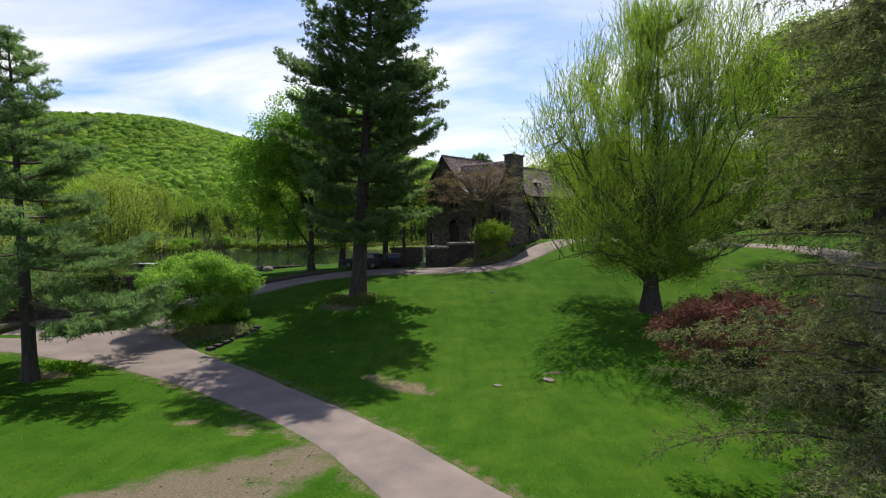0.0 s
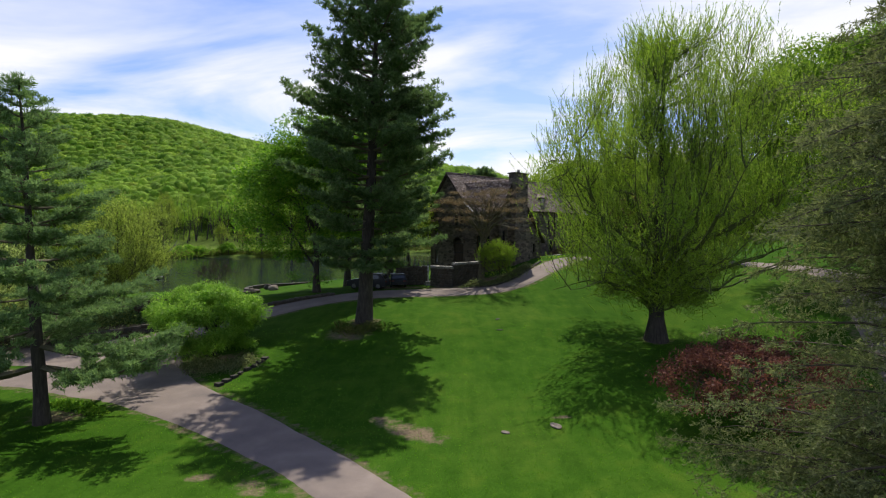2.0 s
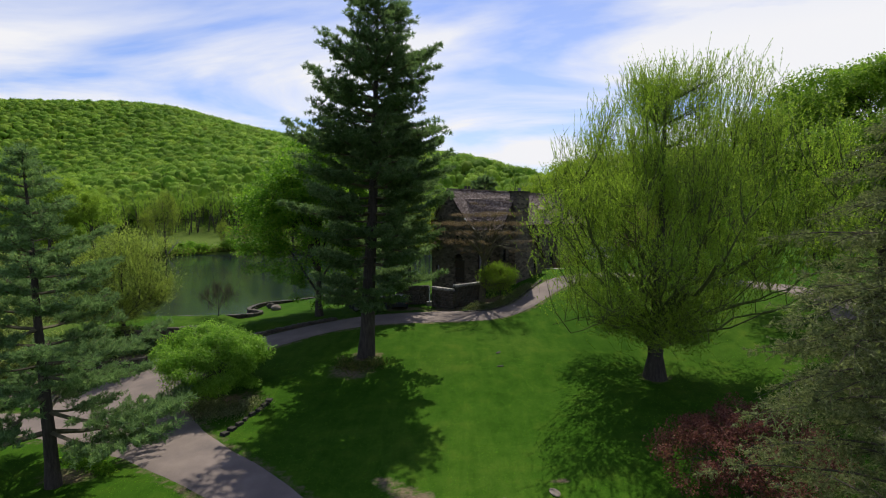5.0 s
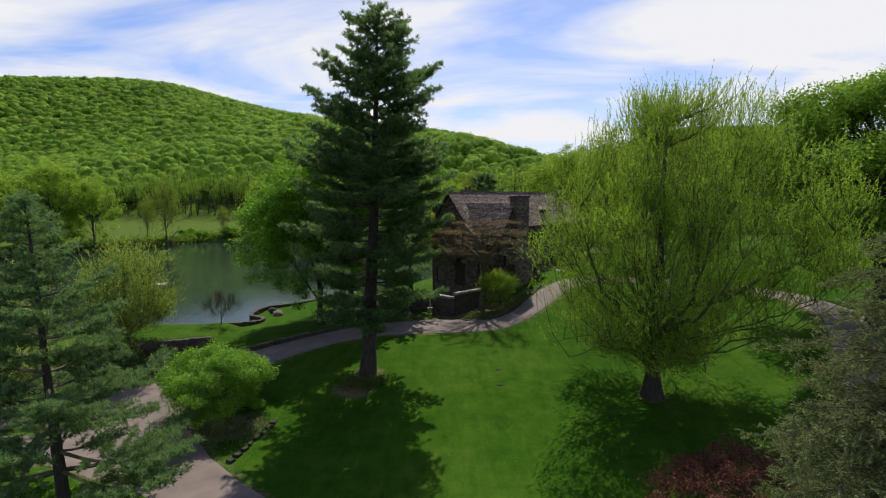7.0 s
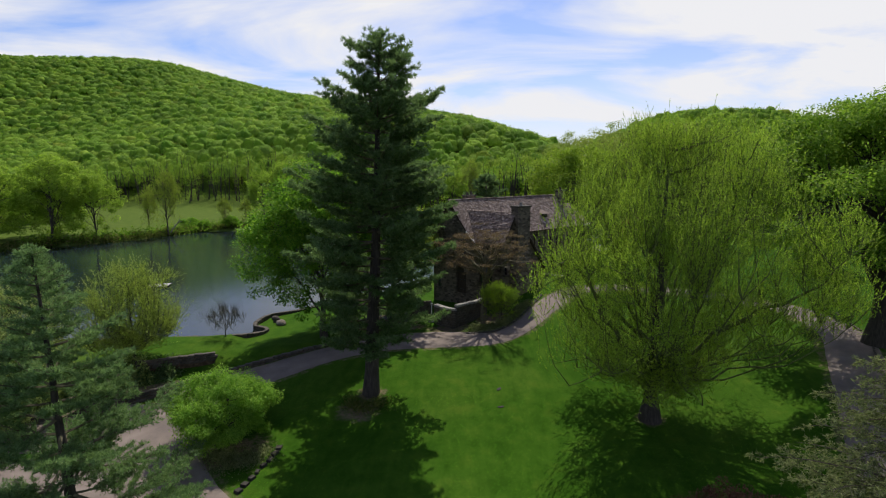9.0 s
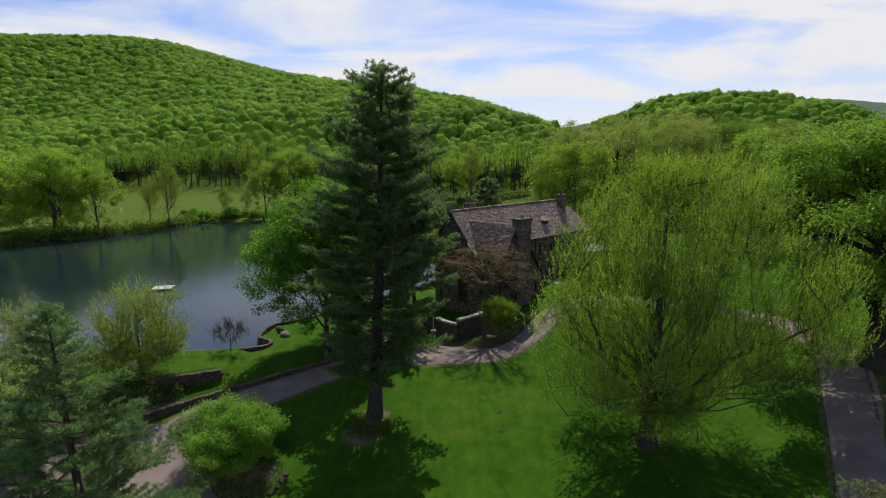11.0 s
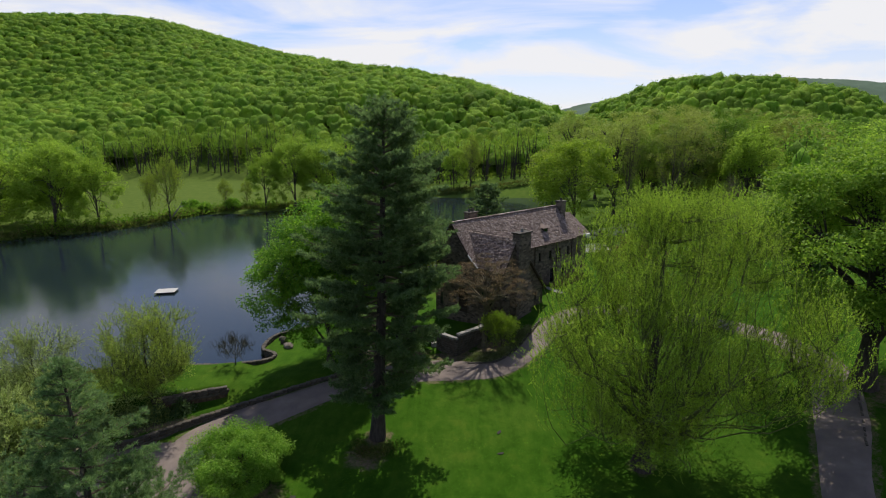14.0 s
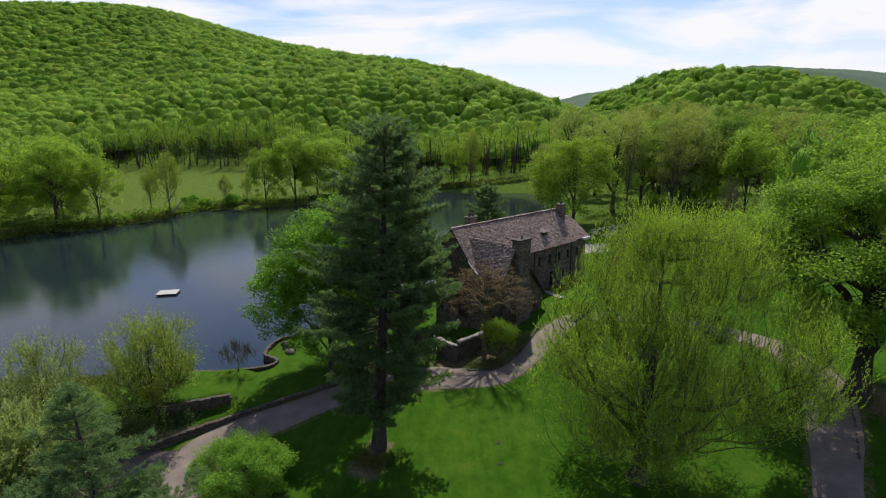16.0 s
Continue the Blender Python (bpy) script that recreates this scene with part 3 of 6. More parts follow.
def land(X, Y, pond=True):
    """Height of the ground at X, Y (arrays)."""
    X, Y = np.broadcast_arrays(np.asarray(X, float), np.asarray(Y, float))
    near = net(X, Y) + wob(X, Y, 3.1, 0.05)
    # the bank above the drive wall, and the terrace above the bank wall
    d, s, w = segdist(X, Y, DRIVE_BANK)
    top = np.interp(w, np.arange(len(DRIVE_BANK)), [0.5, 0.6, 0.7, 0.8, 1.15, 1.85, 2.85, 3.15]) + 0.28 * np.clip(d - 0.3, 0, 12)
    on = smooth(np.where((s > 0), d, -d), 0.1, 0.45) * (1 - smooth(X, -12.5, -10.5)) * (1 - smooth(-X, 60, 75))
    near = near * (1 - on) + np.minimum(top, np.maximum(2.5, top * 0 + np.interp(X, [-24, -14], [2.5, 3.15]))) * on
    d, s, w = segdist(X, Y, BANK_LINE)
    on = smooth(np.where(s > 0, d, -d), 0.1, 0.45) * (1 - smooth(X, -24.0, -22.2)) * (1 - smooth(-X, 60, 75))
    near = near * (1 - on) + 3.1 * on
    # outwards: meadow to the left, rising fields to the right, wooded hills behind
    right = smooth(X, -20, 70)
    far = 2.75 + 0.008 * np.clip(Y - 165, 0, 140) + right * (4.6 + 0.018 * np.clip(Y - 85, 0, 130)) + wob(X, Y, 23, 0.25)
    k = np.maximum(smooth(Y, 70, 96), np.maximum(smooth(-X, 44, 70), smooth(X, 42, 70)))
    z = near * (1 - k) + far * k
    low = near * (1 - smooth(np.abs(X), 44, 120)) + np.where(X > 0, 4.0, 0.0) * smooth(np.abs(X), 44, 120)
    z = low + (z - low) * smooth(Y, 32, 48)
    hills = np.maximum(np.maximum(crest(X, Y, CREST_A, 520, 900), crest(X, Y, CREST_B, 300, 330)), crest(X, Y, CREST_C, 700, 900))
    z = z + hills * smooth(Y, 275, 390) + wob(X, Y, 60, 2.2) * smooth(Y, 300, 420)
    if pond:
        d, _, _ = segdist(X, Y, POND + POND[:1])
        dep = np.where(inside(X, Y, POND), d, -d)
        z = z * (1 - smooth(dep, -0.35, 0.35)) + (WATER - 1.2) * smooth(dep, -0.35, 0.35)
        bank = smooth(-dep, 0.0, 9.0)
        z = np.where((dep < 0) & (dep > -8.9) & (Y > 75), np.minimum(z, WATER + 0.35 + bank * 30), z)
    return z


def height(x, y):
    return float(land(np.array([float(x)]), np.array([float(y)]))[0])


def spread(dense, lo, hi, step, far_lo, far_hi, grow=1.11):
    a = list(np.arange(lo, hi + 1e-6, step))
    s, v = step, hi
    while v < far_hi:
        s *= grow
        v += s
        a.append(v)
    s, v, left = step, lo, []
    while v > far_lo:
        s *= grow
        v -= s
        left.append(v)
    return np.array(left[::-1] + a)


# drives: centre line and half width
DRIVE = [(26.0, -18.0), (16.0, -5.5), (6.0, 6.8), (3.0, 10.4), (0.1, 13.85), (-2.8, 18.2), (-5.5, 21.6), (-8.3, 24.4), (-11.0, 26.8), (-14.3, 29.2), (-17.8, 32.0), (-21.2, 36.2), (-22.8, 40.2), (-22.9, 44.2), (-20.3, 47.0), (-16.9, 48.7), (-11.2, 51.5), (-6.0, 53.5), (-1.3, 54.3), (4.2, 53.7), (7.4, 55.7), (9.6, 58.4), (12.6, 61.8), (16.0, 64.8), (22.0, 65.2), (30.0, 63.0), (36.5, 57.5), (37.2, 50.5), (33.7, 43.4), (28.5, 35.0), (22.5, 24.0), (19.0, 12.0), (17.0, -10.0)]
DRIVE_HALF = [1.45, 1.45, 1.45, 1.45, 1.45, 1.45, 1.5, 1.65, 1.85, 2.1, 2.6, 2.8, 2.9, 3.4, 2.7, 2.3, 2.0, 2.2, 2.5, 1.5, 1.4, 1.5, 1.6, 1.4, 1.3, 1.4, 1.7, 2.0, 2.2, 1.7, 1.8, 1.8, 1.8]
LANE = [(-16.5, 30.6), (-20.5, 32.2), (-26.0, 34.0), (-34.0, 34.6), (-46.0, 33.6), (-70.0, 30.0)]
SPUR = [(-3.9, 18.3), (-4.9, 16.0), (-7.4, 13.4), (-11.5, 10.4), (-16.0, 6.6), (-20.0, 0.0), (-23.0, -12.0)]

gx, gy = spread(0, -44, 44, 0.5, -2300, 2300), spread(0, 5, 90, 0.5, -600, 3200)
GX, GY = np.meshgrid(gx, gy)
GZ = land(GX, GY)
nx_, ny_ = len(gx), len(gy)
gi = np.arange(nx_ * ny_).reshape(ny_, nx_)
ground = mesh_from("ground", np.stack([GX, GY, GZ], -1).reshape(-1, 3), np.stack([gi[:-1, :-1], gi[:-1, 1:], gi[1:, 1:], gi[1:, :-1]], -1).reshape(-1, 4), M["ground"], smooth=True)
tagged(ground, "mown green lawn rolling out to meadow and wooded hills", "ground", kind="structure")


def blob(x, y, rx, ry, rz=0.0):
    c, s = math.cos(rz), math.sin(rz)
    dx, dy = GX - x, GY - y
    a, b = (c * dx + s * dy) / rx, (-s * dx + c * dy) / ry
    return np.clip(1.25 - np.hypot(a, b), 0, 1)


worn = np.zeros_like(GX)
for x, y, rx, ry, rz in [(0.0, 57.6, 4.5, 2.6, 0.2), (4.6, 58.6, 4.0, 3.2, 0.6), (-5.5, 58.6, 5.0, 2.6, 0.1), (-7.6, 41.0, 3.0, 2.4, 0.0), (-30.0, 46.0, 4.0, 1.6, 0.45), (-1.8, 25.2, 3.6, 1.3, -0.7), (-9.7, 20.6, 1.0, 0.7, 0.2), (-6.8, 43.2, 2.4, 1.8, 0), (5.4, 26.0, 0.9, 0.6, 0), (-7.4, 19.6, 1.6, 1.0, -0.8), (-15.5, 37.0, 3.6, 3.0, 0.3), (40.5, 44.0, 5.0, 9.0, 0), (35.5, 33.0, 4.0, 9.0, -0.4), (-3.4, 26.6, 1.6, 0.9, -0.7), (15.5, 40.2, 2.0, 1.6, 0), (-20.3, 27.5, 2.5, 1.6, 0), (-27.5, 46.8, 5.0, 0.9, 0.42), (5.0, 57.6, 4.5, 2.6, 0.5), (-17.0, 36.0, 3.0, 2.4, 0)]:
    worn = np.maximum(worn, blob(x, y, rx, ry, rz))
wild = smooth(GY, 90, 120) * (1 - smooth(GX, -30, 30) * 0.4)
wild = np.maximum(wild, smooth(-GX, 30, 40) * smooth(GY, 40, 46))
wild = np.maximum(wild, smooth(np.abs(GX), 60, 110)) * 0.95
# bare edges along the drives, and the grassed-over gravel track
for line, halves in ((DRIVE, DRIVE_HALF), (LANE, [1.7, 1.9, 1.8, 1.7, 1.7, 1.7])):
    d, _, w = segdist(GX, GY, line)
    d = d - np.interp(w, np.arange(len(line)), halves)
    worn = np.maximum(worn, 0.72 * (1 - smooth(d, 0.3, 1.0)))
d, _, w = segdist(GX, GY, SPUR)
grit = 1.25 * (1 - smooth(d - np.interp(w, np.arange(len(SPUR)), [0.9, 2.2, 2.7, 2.6, 2.4, 2.2, 2.2]), -1.6, 1.1))
for key, arr in (("worn", worn), ("wild", wild), ("grit", grit)):
    at = ground.data.attributes.new(key, "FLOAT", "POINT")
    at.data.foreach_set("value", arr.ravel().astype(np.float32))


def grid_height(x, y):
    """The height of the sheet itself at x, y."""
    x, y = np.asarray(x, float), np.asarray(y, float)
    i = np.clip(np.searchsorted(gx, x, "right") - 1, 0, nx_ - 2)
    j = np.clip(np.searchsorted(gy, y, "right") - 1, 0, ny_ - 2)
    s, t = (x - gx[i]) / (gx[i + 1] - gx[i]), (y - gy[j]) / (gy[j + 1] - gy[j])
    return (GZ[j, i] * (1 - s) + GZ[j, i + 1] * s) * (1 - t) + (GZ[j + 1, i] * (1 - s) + GZ[j + 1, i + 1] * s) * t


def ribbon(name, line, halves, mat, lift, label, category, ragged=0.08, seed=1):
    rng = np.random.default_rng(seed)
    line = np.asarray(line, float)
    c = along(np.column_stack([line, np.broadcast_to(halves, len(line))]), 0.45)
    d = unit(np.gradient(c[:, :2], axis=0))
    nrm = np.stack([-d[:, 1], d[:, 0]], 1)
    cols = np.linspace(-1, 1, 11)
    edge = rng.normal(0, ragged, (len(c), 2))
    edge = (edge + np.roll(edge, 1, 0) + np.roll(edge, -1, 0)) / 1.7
    V = []
    for k, w in enumerate(cols):
        half = c[:, 2] + (edge[:, 0] if k == 0 else edge[:, 1] if k == 10 else 0)
        p = c[:, :2] + nrm * (w * half)[:, None]
        z = grid_height(p[:, 0], p[:, 1]) + lift * (1.0 if 0 < k < 10 else -0.6)
        V.append(np.column_stack([p, z]))
    V = np.stack(V, 1)
    n = len(c)
    i = np.arange(n * 11).reshape(n, 11)
    F = np.stack([i[:-1, :-1], i[:-1, 1:], i[1:, 1:], i[1:, :-1]], -1).reshape(-1, 4)[:, ::-1]
    ob = mesh_from(name, V.reshape(-1, 3), F, mat, smooth=True)
    return tagged(ob, label, category, kind="structure")


ribbon("driveway", DRIVE, DRIVE_HALF, M["asphalt"], 0.08, "winding pale grey asphalt driveway across the lawn", "driveway", 0.03, 2)
ribbon("side_lane", LANE, [1.7, 1.9, 1.8, 1.7, 1.7, 1.7], M["asphalt"], 0.045, "pale asphalt lane branching off the driveway", "lane", 0.10, 3)
ribbon("paved_apron", [(-18.5, 33.0), (-22.4, 36.6), (-26.6, 40.4), (-32.0, 40.2), (-44.0, 36.4), (-70.0, 31.5)], [2.2, 4.2, 4.9, 3.4, 2.6, 1.8], M["asphalt"], 0.04, "pale asphalt apron below the low stone wall", "driveway", 0.06, 5)

# pond
pp = np.asarray(POND, float)
mid = unit(np.roll(pp, -1, 0) - np.roll(pp, 1, 0))
pp = pp + np.stack([mid[:, 1], -mid[:, 0]], 1) * 0.35
wbm = bmesh.new()
wbm.faces.new([wbm.verts.new((x, y, WATER)) for x, y in pp])
bmesh.ops.triangulate(wbm, faces=wbm.faces[:])
bmesh.ops.recalc_face_normals(wbm, faces=wbm.faces[:])
if sum(f.normal.z for f in wbm.faces) < 0:
    bmesh.ops.reverse_faces(wbm, faces=wbm.faces[:])
pond_ob = part("water", wbm, M["water"], None)
tagged(pond_ob, "still dark pond water rippled by a light wind", "water", kind="structure")


# ---- trees ----
def place(x, y, rz=0.0, s=1.0, dz=-0.05):
    return pose(x, y, height(x, y) + dz, 0, 0, rz) @ Matrix.Diagonal((s, s, s, 1))


def trunk_line(h, lean, rng, n=9, wob_=0.012):
    z = np.linspace(0, h, n)
    off = np.cumsum(rng.normal(0, wob_ * h / n * 3, (n, 2)), 0)
    off -= off[0]
    return np.column_stack([off[:, 0] + lean[0] * z, off[:, 1] + lean[1] * z, z])


def pine_tree(name, m, label, h, reach, bare, seed, trunk_r, whorl=0.75, tuft=0.42, dens=1.0, lean=(0, 0), needle_w=0.075, gaps=0.0, power=2.6, cone=0.0, vary=(0.5, 1.2), mat="pine"):
    """A white pine: level whorls of limbs, each carrying upturned plumes of needles."""
    rng = np.random.default_rng(seed)
    tree = empty(name, m, label, "tree")
    axis = trunk_line(h, lean, rng, 14, 0.006)
    t = axis[:, 2] / h
    wood, bark = Soup(), Soup()
    rad = trunk_r * (1 - 0.93 * t) * (1 + 0.2 * np.exp(-axis[:, 2] / 0.4))
    bark.tube(axis, rad, 12)
    bark.build("trunk", M["bark"], tree, True)
    P, D, L = [], [], []
    z = bare
    while z < h - 0.3:
        f = (z - bare) / (h - bare)
        prof = reach * (0.78 + 0.22 * min(1.0, f / 0.25)) * max(0.0, 1 - f ** power) ** 0.8 + 0.35
        if cone:
            prof = reach * (1 - f) ** cone + 0.3
        n = rng.integers(4, 7)
        a0 = rng.uniform(0, 6.28)
        for k in range(n):
            if rng.random() < gaps * (1 - smooth(f, 0.35, 0.55)):
                continue
            a = a0 + 6.283 * k / n + rng.normal(0, 0.25)
            ln = prof * rng.uniform(*vary)
            rise = (0.02 + 0.38 * f + rng.normal(0, 0.06)) * ln
            bx, by = np.interp(z, axis[:, 2], axis[:, 0]), np.interp(z, axis[:, 2], axis[:, 1])
            s = np.linspace(0, 1, 6)
            curve = np.column_stack([bx + np.cos(a) * ln * s, by + np.sin(a) * ln * s, z + rise * s + 0.10 * ln * (s ** 2.4) - 0.12 * ln * np.sin(s * 2.6) * (1 - f)])
            wood.tube(curve, np.linspace(0.035 + 0.012 * ln, 0.012, 6), 4)
            # side shoots in the plane of the limb
            m_ = int(max(4, ln * 5.0 * dens))
            ss = np.sort(rng.uniform(0.22, 1.0, m_))
            base = np.stack([np.interp(ss, s, curve[:, c]) for c in range(3)], 1)
            sa = a + rng.choice([-1, 1], m_) * rng.uniform(0.35, 1.1, m_)
            sl = (0.40 + 0.36 * ln * (1.08 - ss)) * rng.uniform(0.5, 1.15, m_)
            tip = base + np.column_stack([np.cos(sa) * sl, np.sin(sa) * sl, sl * rng.uniform(0.02, 0.35, m_)])
            wood.twigs(base, tip, 0.014, 0.006)
            for q in range(m_):
                kk = max(2, int(sl[q] / 0.24 * dens))
                u = np.linspace(0.25, 1.05, kk)[:, None]
                pts = base[q] * (1 - u) + tip[q] * u + rng.normal(0, 0.06, (kk, 3))
                P.append(pts)
                d = np.tile(unit(tip[q] - base[q]), (kk, 1))
                D.append(d)
        z += whorl * rng.uniform(0.7, 1.25) * (0.55 + 0.45 * (1 - f))
    top = axis[-1]
    P.append(top + rng.normal(0, 0.12, (24, 3)) - np.array([0, 0, 1.0]) * rng.uniform(0, 1.0, (24, 1)))
    D.append(np.tile([[0, 0, 1.0]], (24, 1)))
    P, D = np.concatenate(P), np.concatenate(D)
    nb = 17
    P2, D2 = np.repeat(P, nb, 0), np.repeat(D, nb, 0)
    dirs = unit(D2 * 0.55 + rng.normal(0, 0.62, D2.shape) + np.array([0, 0, 0.42]))
    needles = Soup()
    needles.leaves(P2 + rng.normal(0, 0.04, P2.shape), dirs, tuft * rng.uniform(0.55, 1.1, len(P2)), needle_w * rng.uniform(0.85, 1.5, len(P2)), rng)
    wood.build("branching", M["twig"], tree)
    needles.build("foliage", M[mat], tree)
    return tree


def hemlock_tree(name, m, label, h, reach, seed, trunk_r):
    """A hemlock: slender limbs drooping at their ends, thick with fine short sprays."""
    rng = np.random.default_rng(seed)
    tree = empty(name, m, label, "tree")
    axis = trunk_line(h, (0, 0), rng, 12, 0.006)
    bark, wood, need = Soup(), Soup(), Soup()
    bark.tube(axis, trunk_r * (1 - 0.95 * axis[:, 2] / h) * (1 + 0.4 * np.exp(-axis[:, 2] / 0.5)), 10)
    bark.build("trunk", M["bark"], tree, True)
    A, B = [], []
    z = 1.5
    while z < h - 0.15:
        f = z / h
        ln0 = reach * (1 - f) ** 0.52 * (0.85 + 0.3 * min(1, f / 0.15)) + 0.2
        for k in range(rng.integers(2, 5) + (2 if f < 0.2 else 1 if f > 0.46 else 0)):
            a = rng.uniform(0, 6.283)
            if 0.27 < f < 0.50 and rng.random() < 0.66:
                continue
            ln = ln0 * rng.uniform(0.45, 1.1)
            s = np.linspace(0, 1, 7)
            sag = rng.uniform(0.22, 0.42)
            bend = rng.normal(0, 0.12)
            curve = np.column_stack([np.cos(a + bend * s) * ln * s, np.sin(a + bend * s) * ln * s, z + ln * (0.26 * s - sag * s ** 2.2) + rng.normal(0, 0.014, 7) * ln * s])
            wood.tube(curve, np.linspace(0.010 + 0.007 * ln, 0.004, 7), 4)
            n1 = int(5 + ln * 6.0)
            ss = rng.uniform(0.15, 1.0, n1)
            base = np.stack([np.interp(ss, s, curve[:, c]) for c in range(3)], 1)
            sa = a + rng.choice([-1, 1], n1) * rng.uniform(0.3, 1.25, n1)
            sl = (0.25 + 0.30 * ln * np.minimum(1.12 - ss, 0.35 + ss)) * rng.uniform(0.5, 1.2, n1)
            tip = base + np.column_stack([np.cos(sa) * sl, np.sin(sa) * sl, sl * rng.normal(-0.16, 0.24, n1)])
            A.append(base)
            B.append(tip)
        z += 0.19 * rng.uniform(0.6, 1.3)
    A, B = np.concatenate(A), np.concatenate(B)
    wood.twigs(A, B, 0.006, 0.003)
    # shoots off the side branches, then short sprays off the shoots, in every direction but mostly outwards
    ln = np.linalg.norm(B - A, axis=1)
    cnt = np.maximum(4, (ln / 0.085).astype(int))
    i = np.repeat(np.arange(len(A)), cnt)
    u = rng.uniform(0.08, 1.0, len(i))[:, None]
    S = A[i] * (1 - u) + B[i] * u
    d = unit(unit(B - A)[i] * 0.75 + rng.normal(0, 0.5, (len(i), 3)) * np.array([1, 1, 0.75]) - np.array([0, 0, 0.14]))
    L = np.clip(ln[i] * 0.34, 0.12, 0.36) * (1.2 - 0.5 * u[:, 0]) * rng.uniform(0.5, 1.2, len(i))
    E_ = S + d * L[:, None] - np.array([0, 0, 0.04])
    k = 6
    v = rng.uniform(0.0, 1.0, (len(i), k, 1))
    P = (S[:, None] * (1 - v) + E_[:, None] * v).reshape(-1, 3)
    D = unit(np.repeat(d, k, 0) + rng.normal(0, 0.62, (len(P), 3)))
    need.leaves(P, D, rng.uniform(0.07, 0.16, len(P)), rng.uniform(0.02, 0.038, len(P)), rng)
    wood.build("branching", M["hemtwig"], tree)
    need.build("foliage", M["hemlock"], tree)
    return tree


def crown_points(rng, n, centre, radii, shell=0.55, lumps=9):
    """Clump centres in a lumpy crown, thinner towards the inside, with gaps."""
    d = unit(rng.normal(size=(n, 3)))
    d[:, 2] = np.abs(d[:, 2]) * rng.choice([1, 1, 1, -0.75], n)
    d = unit(d)
    r = shell + (1 - shell) * rng.random(n) ** 0.6
    lobe = unit(rng.normal(size=(lumps, 3)))
    bulge = 0.82 + 0.34 * np.max(np.clip(d @ lobe.T, 0, 1) ** 3, axis=1)
    return np.asarray(centre) + d * (r * bulge)[:, None] * np.asarray(radii)


def broad_tree(name, m, label, h, radius, seed, leaf_mat, trunk_r, crown_base=0.3, clumps=260, per=26, leaf=0.16, clump_r=0.55, lean=(0, 0), limbs=9, top_bias=0.0, bark_mat=None, category="tree", group="", shell=0.55, flat=0.9, layers=0, slim=0.72, droop=0.25, taper=0.0, pad=0.7, puff=0.0):
    """A leafy tree: trunk, limbs forking towards clumps of small leaves."""
    rng = np.random.default_rng(seed)
    tree = empty(name, m, label, category, group)
    base_z = h * crown_base
    centre = np.array([lean[0] * h * 0.6, lean[1] * h * 0.6, base_z + (h - base_z) * 0.5])
    C = crown_points(rng, clumps, centre, (radius, radius, (h - base_z) * 0.52), shell)
    if taper:
        C[:, :2] = centre[:2] + (C[:, :2] - centre[:2]) * (1 - taper * smooth(C[:, 2], h * 0.5, h))[:, None]
    if layers:
        step_ = (h - base_z) / layers
        C[:, 2] = base_z + (np.floor((C[:, 2] - base_z) / step_) + 0.5) * step_ + rng.normal(0, 0.12, clumps) + 0.05 * np.hypot(C[:, 0], C[:, 1])
    bark, wood, lv = Soup(), Soup(), Soup()
    axis = trunk_line(h * 0.72, lean, rng, 9, 0.012)
    bark.tube(axis, trunk_r * (1 - 0.82 * axis[:, 2] / (h * 0.72)) * (1 + 0.5 * np.exp(-axis[:, 2] / (0.4 + trunk_r))), 10)
    bark.build("trunk", bark_mat or M["bark"], tree, True)
    # limbs to the middle of groups of clumps
    seeds = C[rng.choice(clumps, limbs, replace=False)]
    own = np.argmin(((C[:, None] - seeds[None]) ** 2).sum(-1), 1)
    for k in range(limbs):
        z0 = rng.uniform(crown_base * 0.8, 0.66) * h
        p0 = np.array([np.interp(z0, axis[:, 2], axis[:, 0]), np.interp(z0, axis[:, 2], axis[:, 1]), z0])
        mine = C[own == k]
        if not len(mine):
            continue
        goal = mine.mean(0)
        s = np.linspace(0, 1, 7)[:, None]
        mid = p0 * 0.5 + goal * 0.5 + np.array([0, 0, 0.10 * h])
        curve = p0 * (1 - s) ** 2 + 2 * mid * s * (1 - s) + goal * s ** 2 + rng.normal(0, 0.012 * h, (7, 3)) * s * (1 - s) * 4
        r0 = trunk_r * rng.uniform(0.32, 0.5)
        wood.tube(curve, np.linspace(r0, r0 * 0.22, 7), 6)
        j = rng.integers(2, 7, len(mine))
        wood.twigs(curve[j], mine, r0 * 0.2, r0 * 0.05)
    n = clumps * per
    cc = np.repeat(C, per, 0)
    off = unit(rng.normal(size=(n, 3))) * (rng.random(n) ** 0.45)[:, None] * clump_r * rng.uniform(0.6, 1.25, clumps).repeat(per)[:, None]
    off[:, 2] *= 0.3 if layers else pad
    D = unit(off * 1.2 / clump_r + rng.normal(0, 0.55, (n, 3)) - np.array([0, 0, droop]))
    up_ = np.array([0, 0, 1.0]) * flat + rng.normal(0, 0.45 if puff else 0.6, (n, 3)) + unit(off) * puff
    lv.leaves(cc + off, D, leaf * rng.uniform(0.7, 1.35, n), leaf * slim * rng.uniform(0.7, 1.2, n), rng, np.cross(D, up_))
    wood.build("branching", bark_mat or M["bark"], tree)
    lv.build("foliage", leaf_mat, tree)
    return tree


